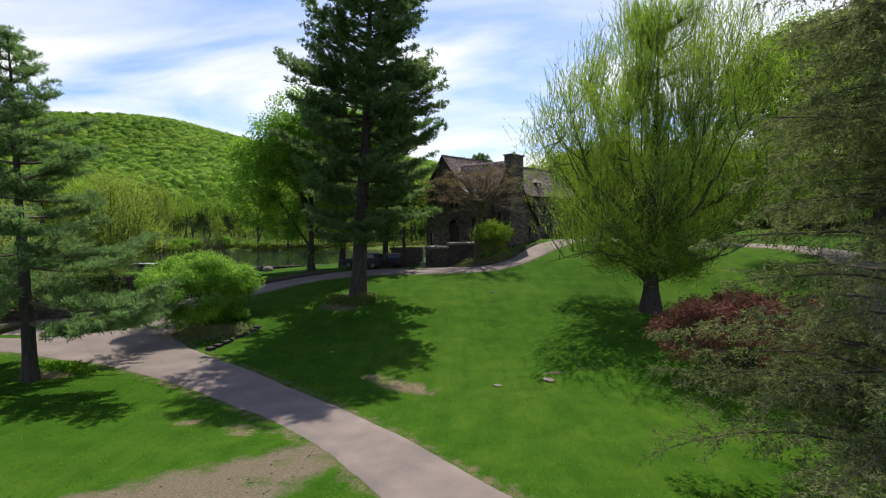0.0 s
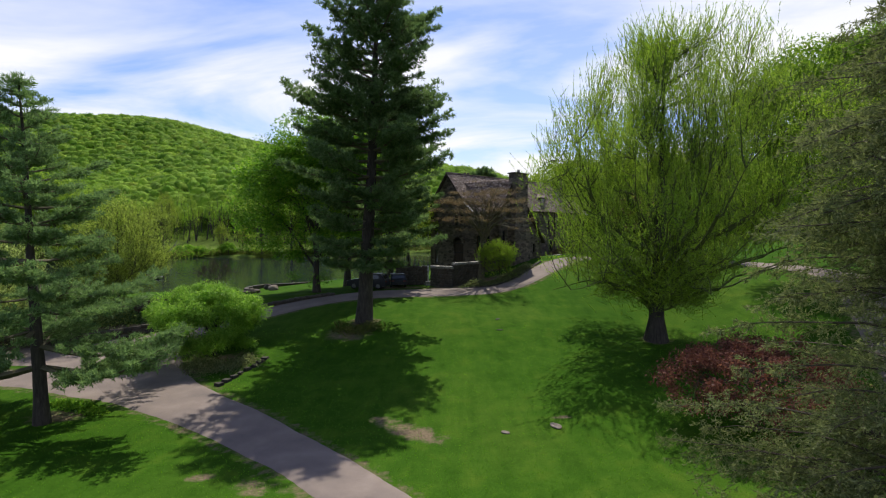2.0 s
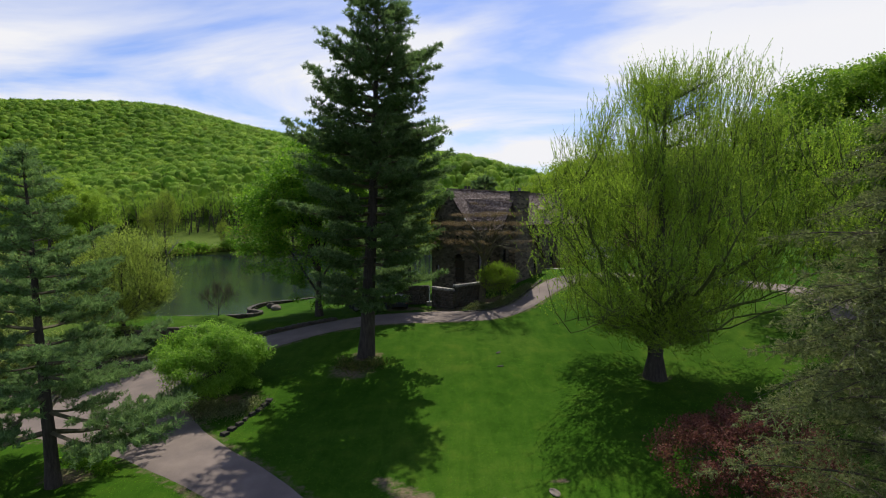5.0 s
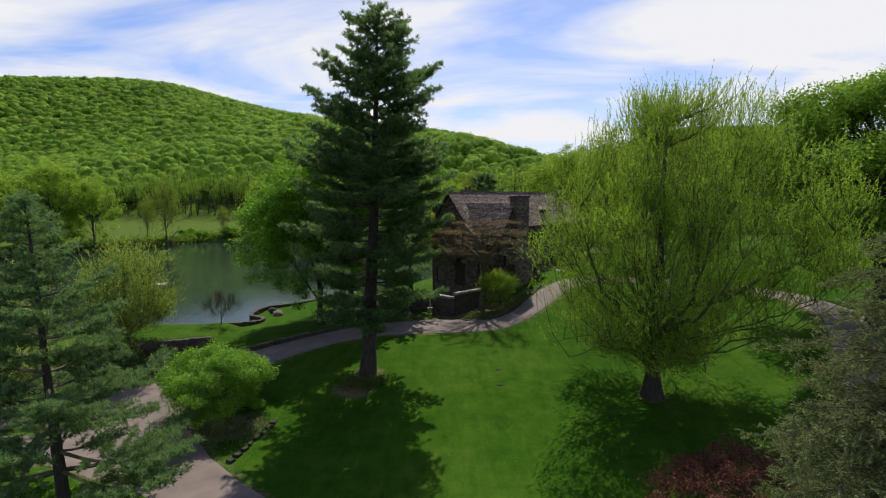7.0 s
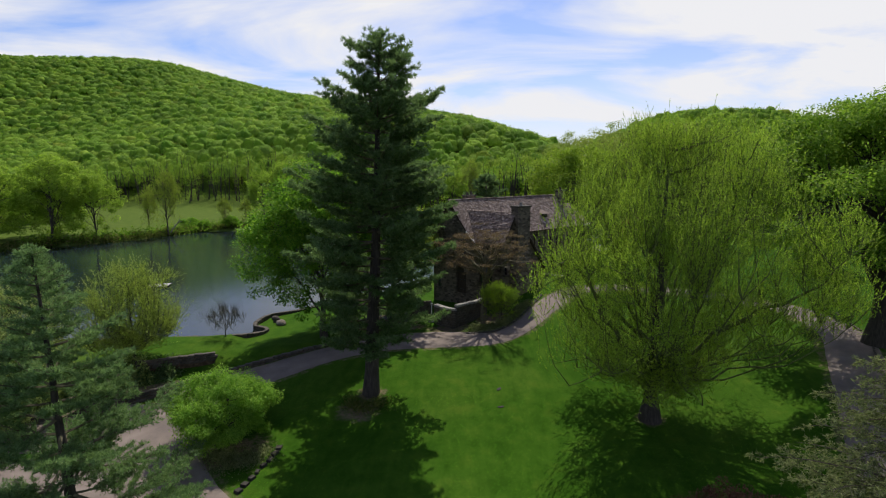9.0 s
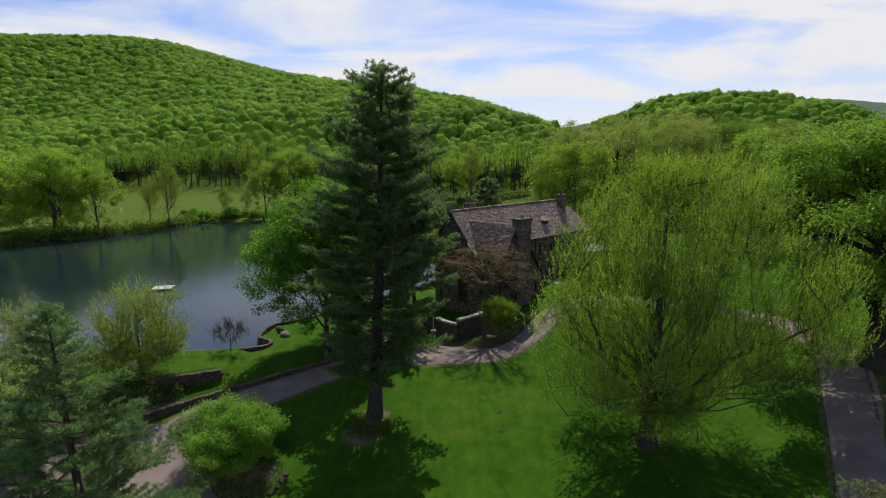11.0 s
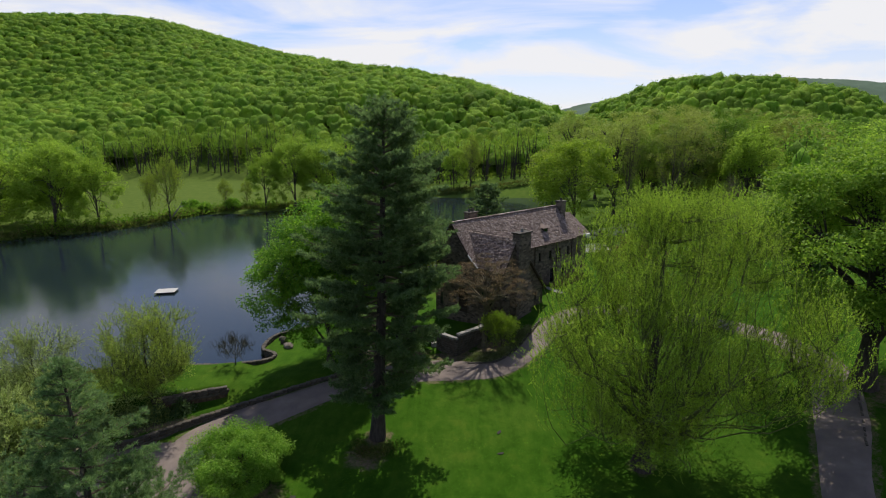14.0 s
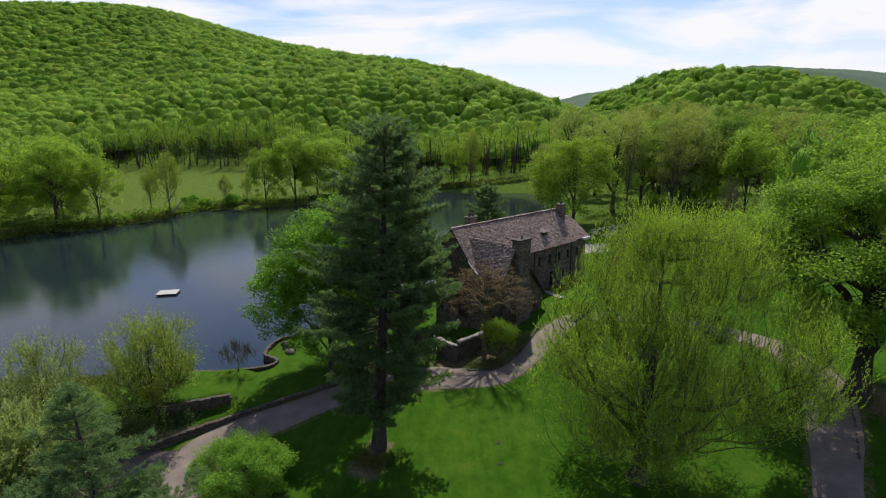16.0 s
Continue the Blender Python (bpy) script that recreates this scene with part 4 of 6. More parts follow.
def wand_tree(name, m, label, h, radius, seed, leaf_mat, trunk_r, limbs=13, bundles=360, wands=24, leaf=0.18, per=5, low=0.12, category="tree", shell=0.25, wand=1.5, lean=(0, 0)):
    """A tree just coming into leaf: spreading limbs, and masses of fine upright wands dotted with small leaves."""
    rng = np.random.default_rng(seed)
    tree = empty(name, m, label, category)
    bark, wood, lv = Soup(), Soup(), Soup()
    axis = trunk_line(h * 0.93, lean, rng, 12, 0.01)
    bark.tube(axis, trunk_r * (1 - 0.95 * (axis[:, 2] / (h * 0.93)) ** 0.7) * (1 + 0.45 * np.exp(-axis[:, 2] / 0.7)), 12)
    bark.build("trunk", M["bark"], tree, True)
    base = h * low
    centre = np.array([lean[0] * h * 0.5, lean[1] * h * 0.5, base + (h - base) * 0.46])
    goals = crown_points(rng, limbs, centre, (radius * 0.86, radius * 0.86, (h - base) * 0.48), 0.75, 5)
    goals[:, 2] = np.maximum(goals[:, 2], h * (0.34 + 0.3 * rng.random(limbs)))
    free = crown_points(rng, bundles * 55 // 100, centre, (radius * 0.9, radius * 0.9, (h - base) * 0.5), shell, 12)
    own = rng.integers(0, limbs, bundles - len(free))
    C = np.vstack([free, goals[own] * (1 - 0.35 * rng.random((len(own), 1)) ** 2) + rng.normal(0, radius * 0.19, (len(own), 3))])
    C[:, 2] = np.clip(C[:, 2], base * 0.8, h - 0.6)
    for Q in (C, goals):
        taper = 1 - 0.32 * smooth(Q[:, 2], h * 0.66, h)
        Q[:, :2] = centre[:2] + (Q[:, :2] - centre[:2]) * taper[:, None]
    lines = [axis[3:]]
    for g in goals:
        z0 = np.clip(g[2] * rng.uniform(0.3, 0.55), h * 0.1, h * 0.6)
        p0 = np.array([np.interp(z0, axis[:, 2], axis[:, 0]), np.interp(z0, axis[:, 2], axis[:, 1]), z0])
        s = np.linspace(0, 1, 9)[:, None]
        mid = p0 * 0.4 + g * 0.6 - np.array([0, 0, 0.02 * h])
        c = p0 * (1 - s) ** 2 + 2 * mid * s * (1 - s) + g * s ** 2 + rng.normal(0, 0.010 * h, (9, 3)) * (s * (1 - s) * 4)
        r0 = trunk_r * rng.uniform(0.22, 0.42)
        wood.tube(c, np.linspace(r0, 0.03, 9), 7)
        lines.append(c)
    allp = np.concatenate(lines)
    j = np.argmin(((C[:, None] - allp[None] + np.array([0, 0, 0.8])) ** 2).sum(-1), 1)
    for i in range(bundles):
        p0, g = allp[j[i]], C[i]
        s = np.linspace(0, 1, 5)[:, None]
        c = p0 * (1 - s) + g * s + rng.normal(0, 0.06, (5, 3)) * np.sin(s * 3.14) + np.array([0, 0, -0.25]) * np.sin(s * 3.14)
        wood.tube(c, np.linspace(0.035, 0.012, 5), 4)
    n = bundles * wands
    cc = np.repeat(C, wands, 0)
    src = np.repeat(allp[j], wands, 0)
    u = rng.uniform(0.45, 1.0, (n, 1))
    A = src * (1 - u) + cc * u + rng.normal(0, 0.28, (n, 3)) * wand
    f = (A[:, 2:3] - base) / (h - base)
    out = A - np.array([centre[0], centre[1], 0])
    out[:, 2] = 0
    D = unit(unit(out) * 0.4 * (1.1 - f) + rng.normal(0, 0.3, (n, 3)) + np.array([0, 0, 1.0]) * np.clip(0.25 + 1.8 * f, 0.0, 1.3))
    down = (rng.random(n) < 0.55 * (1 - smooth(f[:, 0], 0.05, 0.35)))
    D[down] = unit(D[down] * np.array([1, 1, 0.2]) - np.array([0, 0, 0.55]))
    L = rng.uniform(0.35, 1.0, n) * wand
    B = A + D * L[:, None]
    wood.twigs(A, B, 0.010, 0.003)
    k = per
    t = rng.uniform(0.1, 1.05, (n, k))
    P = (A[:, None] + (B - A)[:, None] * t[..., None]).reshape(-1, 3)
    DD = unit(np.repeat(D, k, 0) + rng.normal(0, 0.4, (n * k, 3)))
    lv.leaves(P, DD, leaf * rng.uniform(0.6, 1.4, n * k), leaf * 0.42, rng)
    wood.build("branching", M["twig"], tree)
    lv.build("foliage", leaf_mat, tree)
    return tree


def broom_tree(name, m, label, h, radius, seed, leaf_mat, trunk_r, limbs=36, leaders=720, wands=36, leaf=0.14, per=17, low=0.08, lean=(0, 0), shift=(0.0, 0.0), heavy=0, loose=0.17, reach_=(0.35, 1.35), rise=0.0):
    """A broad tree just in leaf: limbs that swing out and up, upright leaders on them, thick with short rising shoots."""
    rng = np.random.default_rng(seed)
    tree = empty(name, m, label, "tree")
    bark, wood, lv = Soup(), Soup(), Soup()
    axis = trunk_line(h * 0.96, lean, rng, 14, 0.008)
    bark.tube(axis, trunk_r * (1 - 0.96 * (axis[:, 2] / (h * 0.96)) ** 0.75) * (1 + 0.5 * np.exp(-axis[:, 2] / 0.7)), 12)
    bark.build("trunk", M["bark"], tree, True)
    base = h * low
    top = np.array([axis[-1, 0], axis[-1, 1]])

    def envelope(zf):
        return radius * np.interp(zf, [0.0, 0.08, 0.2, 0.4, 0.6, 0.78, 0.9, 1.0], [0.25, 0.48, 0.76, 0.97, 1.0, 0.82, 0.58, 0.3])

    lines = [axis[1:]]
    for k in range(limbs):
        a = 2.4 * k + rng.normal(0, 0.3)
        zf = 0.30 + 0.62 * ((k * 0.618) % 1.0)
        if k < heavy:
            a, zf = (0.1, 3.3, 4.6, 1.5, 5.5, 2.4)[k % 6], (0.84, 0.62, 0.5, 0.72, 0.6, 0.8)[k % 6]
        g = np.array([np.cos(a), np.sin(a), 0]) * envelope(zf) * rng.uniform(0.55, 0.9) + np.array([top[0] * zf + shift[0], top[1] * zf + shift[1], zf * h])
        z0 = np.clip(g[2] * rng.uniform(0.25, 0.5), h * 0.09, h * 0.55)
        if k < heavy:
            z0 = h * (0.12 + 0.04 * k)
        p0 = np.array([np.interp(z0, axis[:, 2], axis[:, 0]), np.interp(z0, axis[:, 2], axis[:, 1]), z0])
        s = np.linspace(0, 1, 11)[:, None]
        mid = np.array([p0[0] * 0.25 + g[0] * 0.75, p0[1] * 0.25 + g[1] * 0.75, p0[2] * 0.6 + g[2] * 0.4])
        c = p0 * (1 - s) ** 2 + 2 * mid * s * (1 - s) + g * s ** 2 + rng.normal(0, 0.007 * h, (11, 3)) * (s * (1 - s) * 4)
        r0 = trunk_r * (rng.uniform(0.42, 0.55) if k < heavy else rng.uniform(0.24, 0.4) if k < 10 else rng.uniform(0.1, 0.2))
        wood.tube(c, np.linspace(r0, 0.02, 11), 6)
        lines.append(c)
    for k in range(14):
        a = (1.5 + 0.27 * k if heavy else 0.45 * k) + rng.normal(0, 0.15)
        z0 = h * rng.uniform(0.07, 0.17)
        g = np.array([np.cos(a), np.sin(a), 0]) * radius * rng.uniform(0.4, 0.64) + np.array([0, 0, h * rng.uniform(0.15, 0.27)])
        s = np.linspace(0, 1, 9)[:, None]
        p0 = np.array([np.interp(z0, axis[:, 2], axis[:, 0]), np.interp(z0, axis[:, 2], axis[:, 1]), z0])
        c = p0 * (1 - s) + g * s + np.array([0, 0, 0.03 * h]) * np.sin(s * 3.14) + rng.normal(0, 0.006 * h, (9, 3)) * np.sin(s * 3.14)
        wood.tube(c, np.linspace(trunk_r * 0.15, 0.02, 9), 6)
        lines.append(c)
    allp = np.concatenate(lines)
    zf = np.clip(rng.beta(1.22, 1.3, leaders), 0.06, 0.93 if heavy else 0.97)
    a = rng.uniform(0, 6.283, leaders)
    lobe = 0.87 + (0.14 if heavy else 0.09) * np.sin(3 * a + 7 * zf) + 0.07 * np.sin(7 * a - 11 * zf)
    if heavy:
        lobe *= 1 + 0.16 * smooth(zf, 0.5, 0.65) * smooth(np.cos(a), 0.3, 0.9)
        lobe *= 1 - 0.30 * smooth(zf, 0.4, 0.55) * smooth(-np.cos(a), 0.1, 0.6) * smooth(np.sin(a), -0.5, 0.1)
        lobe *= 1 - 0.5 * (1 - smooth(zf, 0.18, 0.36)) * smooth(np.cos(a), -0.2, 0.5)
    r = envelope(zf) * lobe * (0.12 + 0.88 * rng.random(leaders) ** 0.6)
    T = np.column_stack([top[0] * zf + shift[0] + np.cos(a) * r, top[1] * zf + shift[1] + np.sin(a) * r, base + zf * (h - base)])
    j = np.argmin((((T[:, None] - allp[None]) * np.array([1, 1, 0.6]) - np.array([0, 0, 1.0])) ** 2).sum(-1), 1)
    gap = np.linalg.norm(T - allp[j], axis=1)
    A, D = [], []
    thin = rng.random(leaders)
    for i in range(leaders):
        if heavy and thin[i] > 0.58 + 0.42 * smooth(zf[i], 0.3, 0.5):
            continue
        if zf[i] < 0.22 and gap[i] > 0.15 * h:
            continue
        p0, g = allp[j[i]], T[i]
        s = np.linspace(0, 1, 6)[:, None]
        f = zf[i]
        sweep = 0.75 if f > 0.2 else 0.5
        mid = np.array([p0[0] * (1 - sweep) + g[0] * sweep, p0[1] * (1 - sweep) + g[1] * sweep, p0[2] * 0.7 + g[2] * 0.3 if f > 0.2 else max(p0[2], g[2])])
        c = p0 * (1 - s) ** 2 + 2 * mid * s * (1 - s) + g * s ** 2 + rng.normal(0, 0.07, (6, 3)) * np.sin(s * 3.14)
        wood.tube(c, np.linspace(0.04, 0.010, 6), 4)
        t = np.clip(rng.uniform(0.18, 1.0, wands), 0, 0.999) * 5
        q = t.astype(int)
        w = (t - q)[:, None]
        A.append(c[q] * (1 - w) + c[q + 1] * w + rng.normal(0, loose, (wands, 3)))
        tan = unit(c[q + 1] - c[q])
        tan[:, 2] = np.maximum(tan[:, 2], 0.12)
        flare = np.array([g[0] - top[0] * f, g[1] - top[1] * f, 0])
        D.append(tan * 0.45 + flare / (np.linalg.norm(flare) + 0.1) * 0.38 * (1.1 - f) + np.array([0, 0, 0.22 + 0.4 * f + rise * smooth(f, 0.12, 0.4)]))
    A, D = np.concatenate(A), np.concatenate(D)
    A[:, 2] = np.maximum(A[:, 2], 0.7)
    n = len(A)
    D = unit(D + rng.normal(0, 0.40 if loose > 0.5 else 0.48, (n, 3)) * np.array([1, 1, 0.6]))
    B = A + D * rng.uniform(*reach_, n)[:, None]
    wood.twigs(A, B, 0.009, 0.003)
    t = rng.uniform(0.08, 1.03, (n, per))
    P = (A[:, None] + (B - A)[:, None] * t[..., None]).reshape(-1, 3)
    DD = unit(np.repeat(D, per, 0) + rng.normal(0, 0.45, (n * per, 3)))
    lv.leaves(P, DD, leaf * rng.uniform(0.6, 1.4, n * per), leaf * 0.42, rng, np.cross(DD, np.array([0, 0, 1.0]) + rng.normal(0, 0.38, DD.shape)))
    wood.build("branching", M["greentwig"], tree)
    lv.build("foliage", leaf_mat, tree)
    return tree


def heart_template(fine):
    bm = bmesh.new()
    bmesh.ops.create_icosphere(bm, subdivisions=fine, radius=1.0)
    bmesh.ops.delete(bm, geom=[v for v in bm.verts if v.co.z < -0.45], context="VERTS")
    bm.verts.index_update()
    V = np.array([v.co[:] for v in bm.verts])
    F = np.array([[v.index for v in f.verts] for f in bm.faces])
    bm.free()
    return V, F


def lumpy(d, lobes, power=3):
    return 0.74 + 0.36 * np.max(np.clip(d @ lobes.T, 0, 1) ** power, axis=1)


def far_crowns(name, pos, heights, radii, quads, mat, seed, size, label, base=0.3, top=True, spread_=0.85, heart=0.0, mass=None, rough_=0.4, fine=1):
    """A wood seen from afar: every crown a lumpy mass with a broken skin of leaf clumps; one mesh (and one for the masses)."""
    rng = np.random.default_rng(seed)
    n = len(pos)
    K = 12
    hv, hf = heart_template(fine)
    tmpl = []
    for k in range(K):
        d = unit(rng.normal(size=(quads, 3)))
        d[:, 2] = np.where(d[:, 2] < -0.35, -d[:, 2], d[:, 2]) if top else d[:, 2]
        lobes = unit(rng.normal(size=((9, 9, 12, 22)[fine], 3)) + np.array([0, 0, 0.4]))
        power_ = (3, 3, 7, 11)[fine]
        r = lumpy(d, lobes, power_) * rng.uniform(spread_ - 0.12, 1.05, quads)
        hr = hv * (lumpy(hv, lobes, power_) * rng.uniform(0.86 if fine == 2 else 0.93, 1.07, len(hv)))[:, None]
        tmpl.append((d * r[:, None], unit(d + rng.normal(0, rough_, (quads, 3))), hr))
    which = rng.integers(0, K, n)
    rot = rng.uniform(0, 6.283, n)
    V = np.empty((n, quads, 3, 3), np.float32)
    H = np.empty((n, len(hv), 3), np.float32)
    for k in range(K):
        i = np.where(which == k)[0]
        if not len(i):
            continue
        c, s = np.cos(rot[i])[:, None], np.sin(rot[i])[:, None]

        def turned(a):
            return np.stack([c * a[:, 0] - s * a[:, 1], s * a[:, 0] + c * a[:, 1], np.broadcast_to(a[:, 2], (len(i), len(a)))], -1)

        o, nn = turned(tmpl[k][0]), turned(tmpl[k][1])
        half = heights[i] * (1 - base) * 0.5
        cen = pos[i] + np.column_stack([np.zeros((len(i), 2)), heights[i] - half])
        ext = np.stack([radii[i], radii[i], half], -1)[:, None]
        H[i] = cen[:, None] + turned(tmpl[k][2]) * ext * heart
        P = cen[:, None] + o * ext
        a = unit(np.cross(nn, rng.normal(size=nn.shape)))
        b = np.cross(nn, a)
        w = (size * rng.uniform(0.6, 1.3, (len(i), quads)))[..., None] * (radii[i] / 4.5)[:, None, None]
        V[i, :, 0], V[i, :, 1], V[i, :, 2] = P - a * w * 0.6 - b * w * 0.35, P + a * w * 0.6 - b * w * 0.35, P + b * w * 0.7 + nn * 0.1
    tree_tint = rng.random(n)
    if heart:
        m_ = len(hv)
        F = (np.arange(n) * m_)[:, None, None] + hf[None]
        ob = mesh_from(name + "_mass", H.reshape(-1, 3), F.reshape(-1, 3), mass or mat, smooth=True, tint=np.repeat(tree_tint, m_))
        tagged(ob, label, "wood", kind="stuff")
    ob = mesh_from(name, V.reshape(-1, 3), np.arange(n * quads * 3).reshape(-1, 3), mat, tint=np.repeat(tree_tint, quads * 3))
    return tagged(ob, label, "wood", kind="stuff")


def far_trunks(name, pos, heights, seed, r=0.2, label="", fork=3):
    rng = np.random.default_rng(seed)
    n = len(pos)
    so = Soup()
    A = np.asarray(pos, float)
    B = A + np.column_stack([rng.normal(0, 1.5, (n, 2)), heights * rng.uniform(0.62, 0.82, n)])
    so.twigs(A - np.array([0, 0, 0.3]), B, r * heights / 16, 0.05)
    for k in range(fork):
        u = rng.uniform(0.35, 0.8, (n, 1))
        S = A + (B - A) * u
        E_ = S + np.column_stack([rng.normal(0, 2.3, (n, 2)), heights * rng.uniform(0.15, 0.36, n)])
        so.twigs(S, E_, r * 0.45, 0.03)
    ob = so.build(name, M["bark"])
    return tagged(ob, label, "wood", kind="stuff")


# ---- the trees of the grounds ----
pine_tree("white_pine", place(-6.8, 43.2, 40), "tall dark white pine standing on the lawn", 29.0, 5.9, 4.8, 11, 0.62, 0.84, 0.36, 1.15, needle_w=0.052, lean=(0.025, -0.03), gaps=0.0, power=3.0, vary=(0.45, 1.15))
pine_tree("young_pine", place(-20.3, 26.5, 0), "blue-green young white pine beside the driveway", 17.2, 8.4, 2.9, 12, 0.34, 0.92, 0.28, 1.5, lean=(-0.05, 0), needle_w=0.036, gaps=0.30, cone=1.15, vary=(0.4, 1.12), mat="youngpine")
hemlock_tree("hemlock", place(11.2, 12.2, 20), "grey-green hemlock with drooping lacy branches", 16.0, 5.8, 13, 0.3)
broom_tree("willow", place(15.5, 40.3, 0), "broad old tree just coming into yellow-green leaf", 23.4, 12.5, 14, M["willow"], 0.62, 36, 900, 30, 0.12, 20, lean=(0.02, 0), shift=(0.9, 0.0), heavy=6, loose=0.5, reach_=(0.5, 1.7), rise=0.5)
broad_tree("maple", place(-13.5, 55.5, 0), "bright green maple in fresh leaf beside the driveway", 17.4, 7.4, 15, M["fresh"], 0.32, 0.12, 520, 130, 0.26, 1.1, limbs=16, flat=1.5, shell=0.35)
oak = broad_tree("oak", place(38.4, 47.3, 0), "big spreading oak in fresh leaf by the driveway", 21.8, 12.3, 16, M["oak"], 0.9, 0.20, 260, 620, 0.25, 2.2, limbs=22, flat=0.6, shell=0.55, taper=0.15, pad=0.55, puff=1.2)
# unseen copy beyond the right edge of view, added to shade the upper drive
copy_thing(oak, place(49.5, 40.5, 140, 0.8))
broad_tree("round_bush", place(-16.8, 38.4, 0), "rounded feathery bright green bush at the driveway's bend", 4.8, 3.8, 17, M["bush"], 0.12, 0.08, 130, 420, 0.22, 0.8, limbs=16, category="bush", shell=0.6, flat=0.6, slim=0.3, droop=0.6, puff=0.8)
broad_tree("japanese_maple", place(13.4, 23.6, 0), "dark red japanese maple low over the lawn", 4.2, 4.0, 18, M["redleaf"], 0.12, 0.05, 190, 130, 0.11, 0.55, limbs=12, shell=0.45, flat=0.6)
broad_tree("bronze_tree", place(3.7, 59.0, 0), "spreading small tree in thin bronze leaf before the house", 10.0, 5.6, 19, M["brownleaf"], 0.32, 0.50, 240, 48, 0.115, 0.6, limbs=16, bark_mat=M["twig"], layers=5, shell=0.35)
wand_tree("forsythia", place(5.6, 58.4, 0), "yellow-green flowering bush by the house", 3.9, 2.3, 20, M["willow"], 0.06, 10, 110, 20, 0.14, 8, 0.05, "bush", 0.4, 0.8)
broom_tree("bank_tree", place(-29.8, 48.6, 0), "slender multi-limbed tree in thin yellow-green leaf above the bank", 9.4, 5.4, 21, M["bankleaf"], 0.16, 16, 200, 26, 0.15, 12, loose=0.3)
broom_tree("bank_tree", place(-39.5, 46.8, 0), "twiggy tree in thin olive leaf above the bank", 7.8, 5.0, 22, M["olive"], 0.15, 14, 150, 26, 0.15, 9)
broom_tree("bank_tree", place(-36.0, 39.0, 0), "leafy olive-green tree beside the lane", 8.2, 5.8, 40, M["olive"], 0.18, 16, 200, 26, 0.2, 12)
wand_tree("shore_shrub", place(-24.2, 56.0, 0), "leafless twiggy shrub on the pond's bank", 3.6, 2.2, 23, M["brownleaf"], 0.05, 14, 60, 14, 0.05, 1, 0.04, category="bush", wand=0.8)
broad_tree("shade_tree", place(-11.5, 62.0, 0), "dark green leafy tree shading the driveway by the pond", 18.5, 6.2, 24, M["fresh"], 0.36, 0.32, 260, 110, 0.28, 1.2, limbs=14, flat=0.8, shell=0.35, puff=0.6)
pine_tree("house_pine", place(-6.8, 64.0, 0), "dark pine between the driveway and the pond", 20.5, 4.8, 5.5, 25, 0.36, 0.85, 0.4, 0.9, needle_w=0.08)
broad_tree("house_tree", place(-5.0, 70.5, 0), "small tree in pale drooping leaf beside the stone house", 12.0, 3.4, 26, M["pale"], 0.3, 0.4, 150, 60, 0.26, 0.8, limbs=9)
pine_tree("spruce", place(6.0, 89.0, 0), "dark thin conifer behind the house", 16.0, 3.6, 2.0, 27, 0.25, 0.9, 0.5, 0.7, needle_w=0.12)
broad_tree("lime_tree", place(29.0, 126.0, 0), "large bright green tree behind the house", 20.5, 9.6, 28, M["lime"], 0.4, 0.1, 150, 180, 0.42, 2.1, limbs=12, flat=0.6, puff=1.2)
broad_tree("red_tree", place(25.5, 72.0, 0), "small tree in dark red leaf beside the drive", 8.0, 3.6, 29, M["redleaf"], 0.15, 0.3, 160, 30, 0.25, 0.6, limbs=8)
broad_tree("sapling", place(31.0, 66.0, 0), "bright green young tree beside the drive", 8.0, 3.0, 30, M["fresh"], 0.14, 0.15, 200, 36, 0.28, 0.6, limbs=8)
wand_tree("dark_tree", place(48.6, 94.0, 0), "dark leafless tree in the field", 13.5, 3.0, 31, M["brownleaf"], 0.25, 10, 130, 16, 0.1, 1, 0.1)
pine_tree("field_pine", place(50.0, 74.0, 0), "dark small pine in the field", 10.0, 3.4, 1.2, 32, 0.22, 0.8, 0.5, 0.8, needle_w=0.1)
wand_tree("bare_tree", place(43.0, 131.0, 0), "tall thin tree barely in leaf behind the house", 24.0, 2.6, 33, M["pale"], 0.25, 12, 110, 12, 0.2, 3, 0.3, wand=1.8)
wand_tree("bare_tree", place(52.0, 128.0, 0), "tall thin tree barely in leaf in the wood's edge", 22.0, 4.6, 34, M["pale"], 0.3, 12, 160, 12, 0.25, 3, 0.2, wand=1.8)
# trees on the far shore
shore_a = broad_tree("shore_tree", place(-105.0, 141.5, 0), "tree in thin yellow-green leaf on the far shore", 22.5, 7.8, 35, M["shoreleaf"], 0.35, 0.06, 130, 130, 0.42, 1.8, puff=1.1, flat=0.6, limbs=12, group="trees on the far shore")
shore_b = broad_tree("shore_tree", place(-128.0, 148.0, 0), "tall bright green tree on the far shore", 25.5, 9.8, 36, M["shoreleaf"], 0.4, 0.06, 130, 160, 0.5, 2.4, puff=1.1, flat=0.6, limbs=12, group="trees on the far shore")
shore_c = wand_tree("shore_tree", place(-84.6, 161.5, 0), "slender tree barely in leaf on the far shore", 19.5, 5.0, 37, M["pale"], 0.24, 10, 110, 14, 0.3, 7, 0.1, wand=1.8)
tagged(shore_c, group="trees on the far shore")
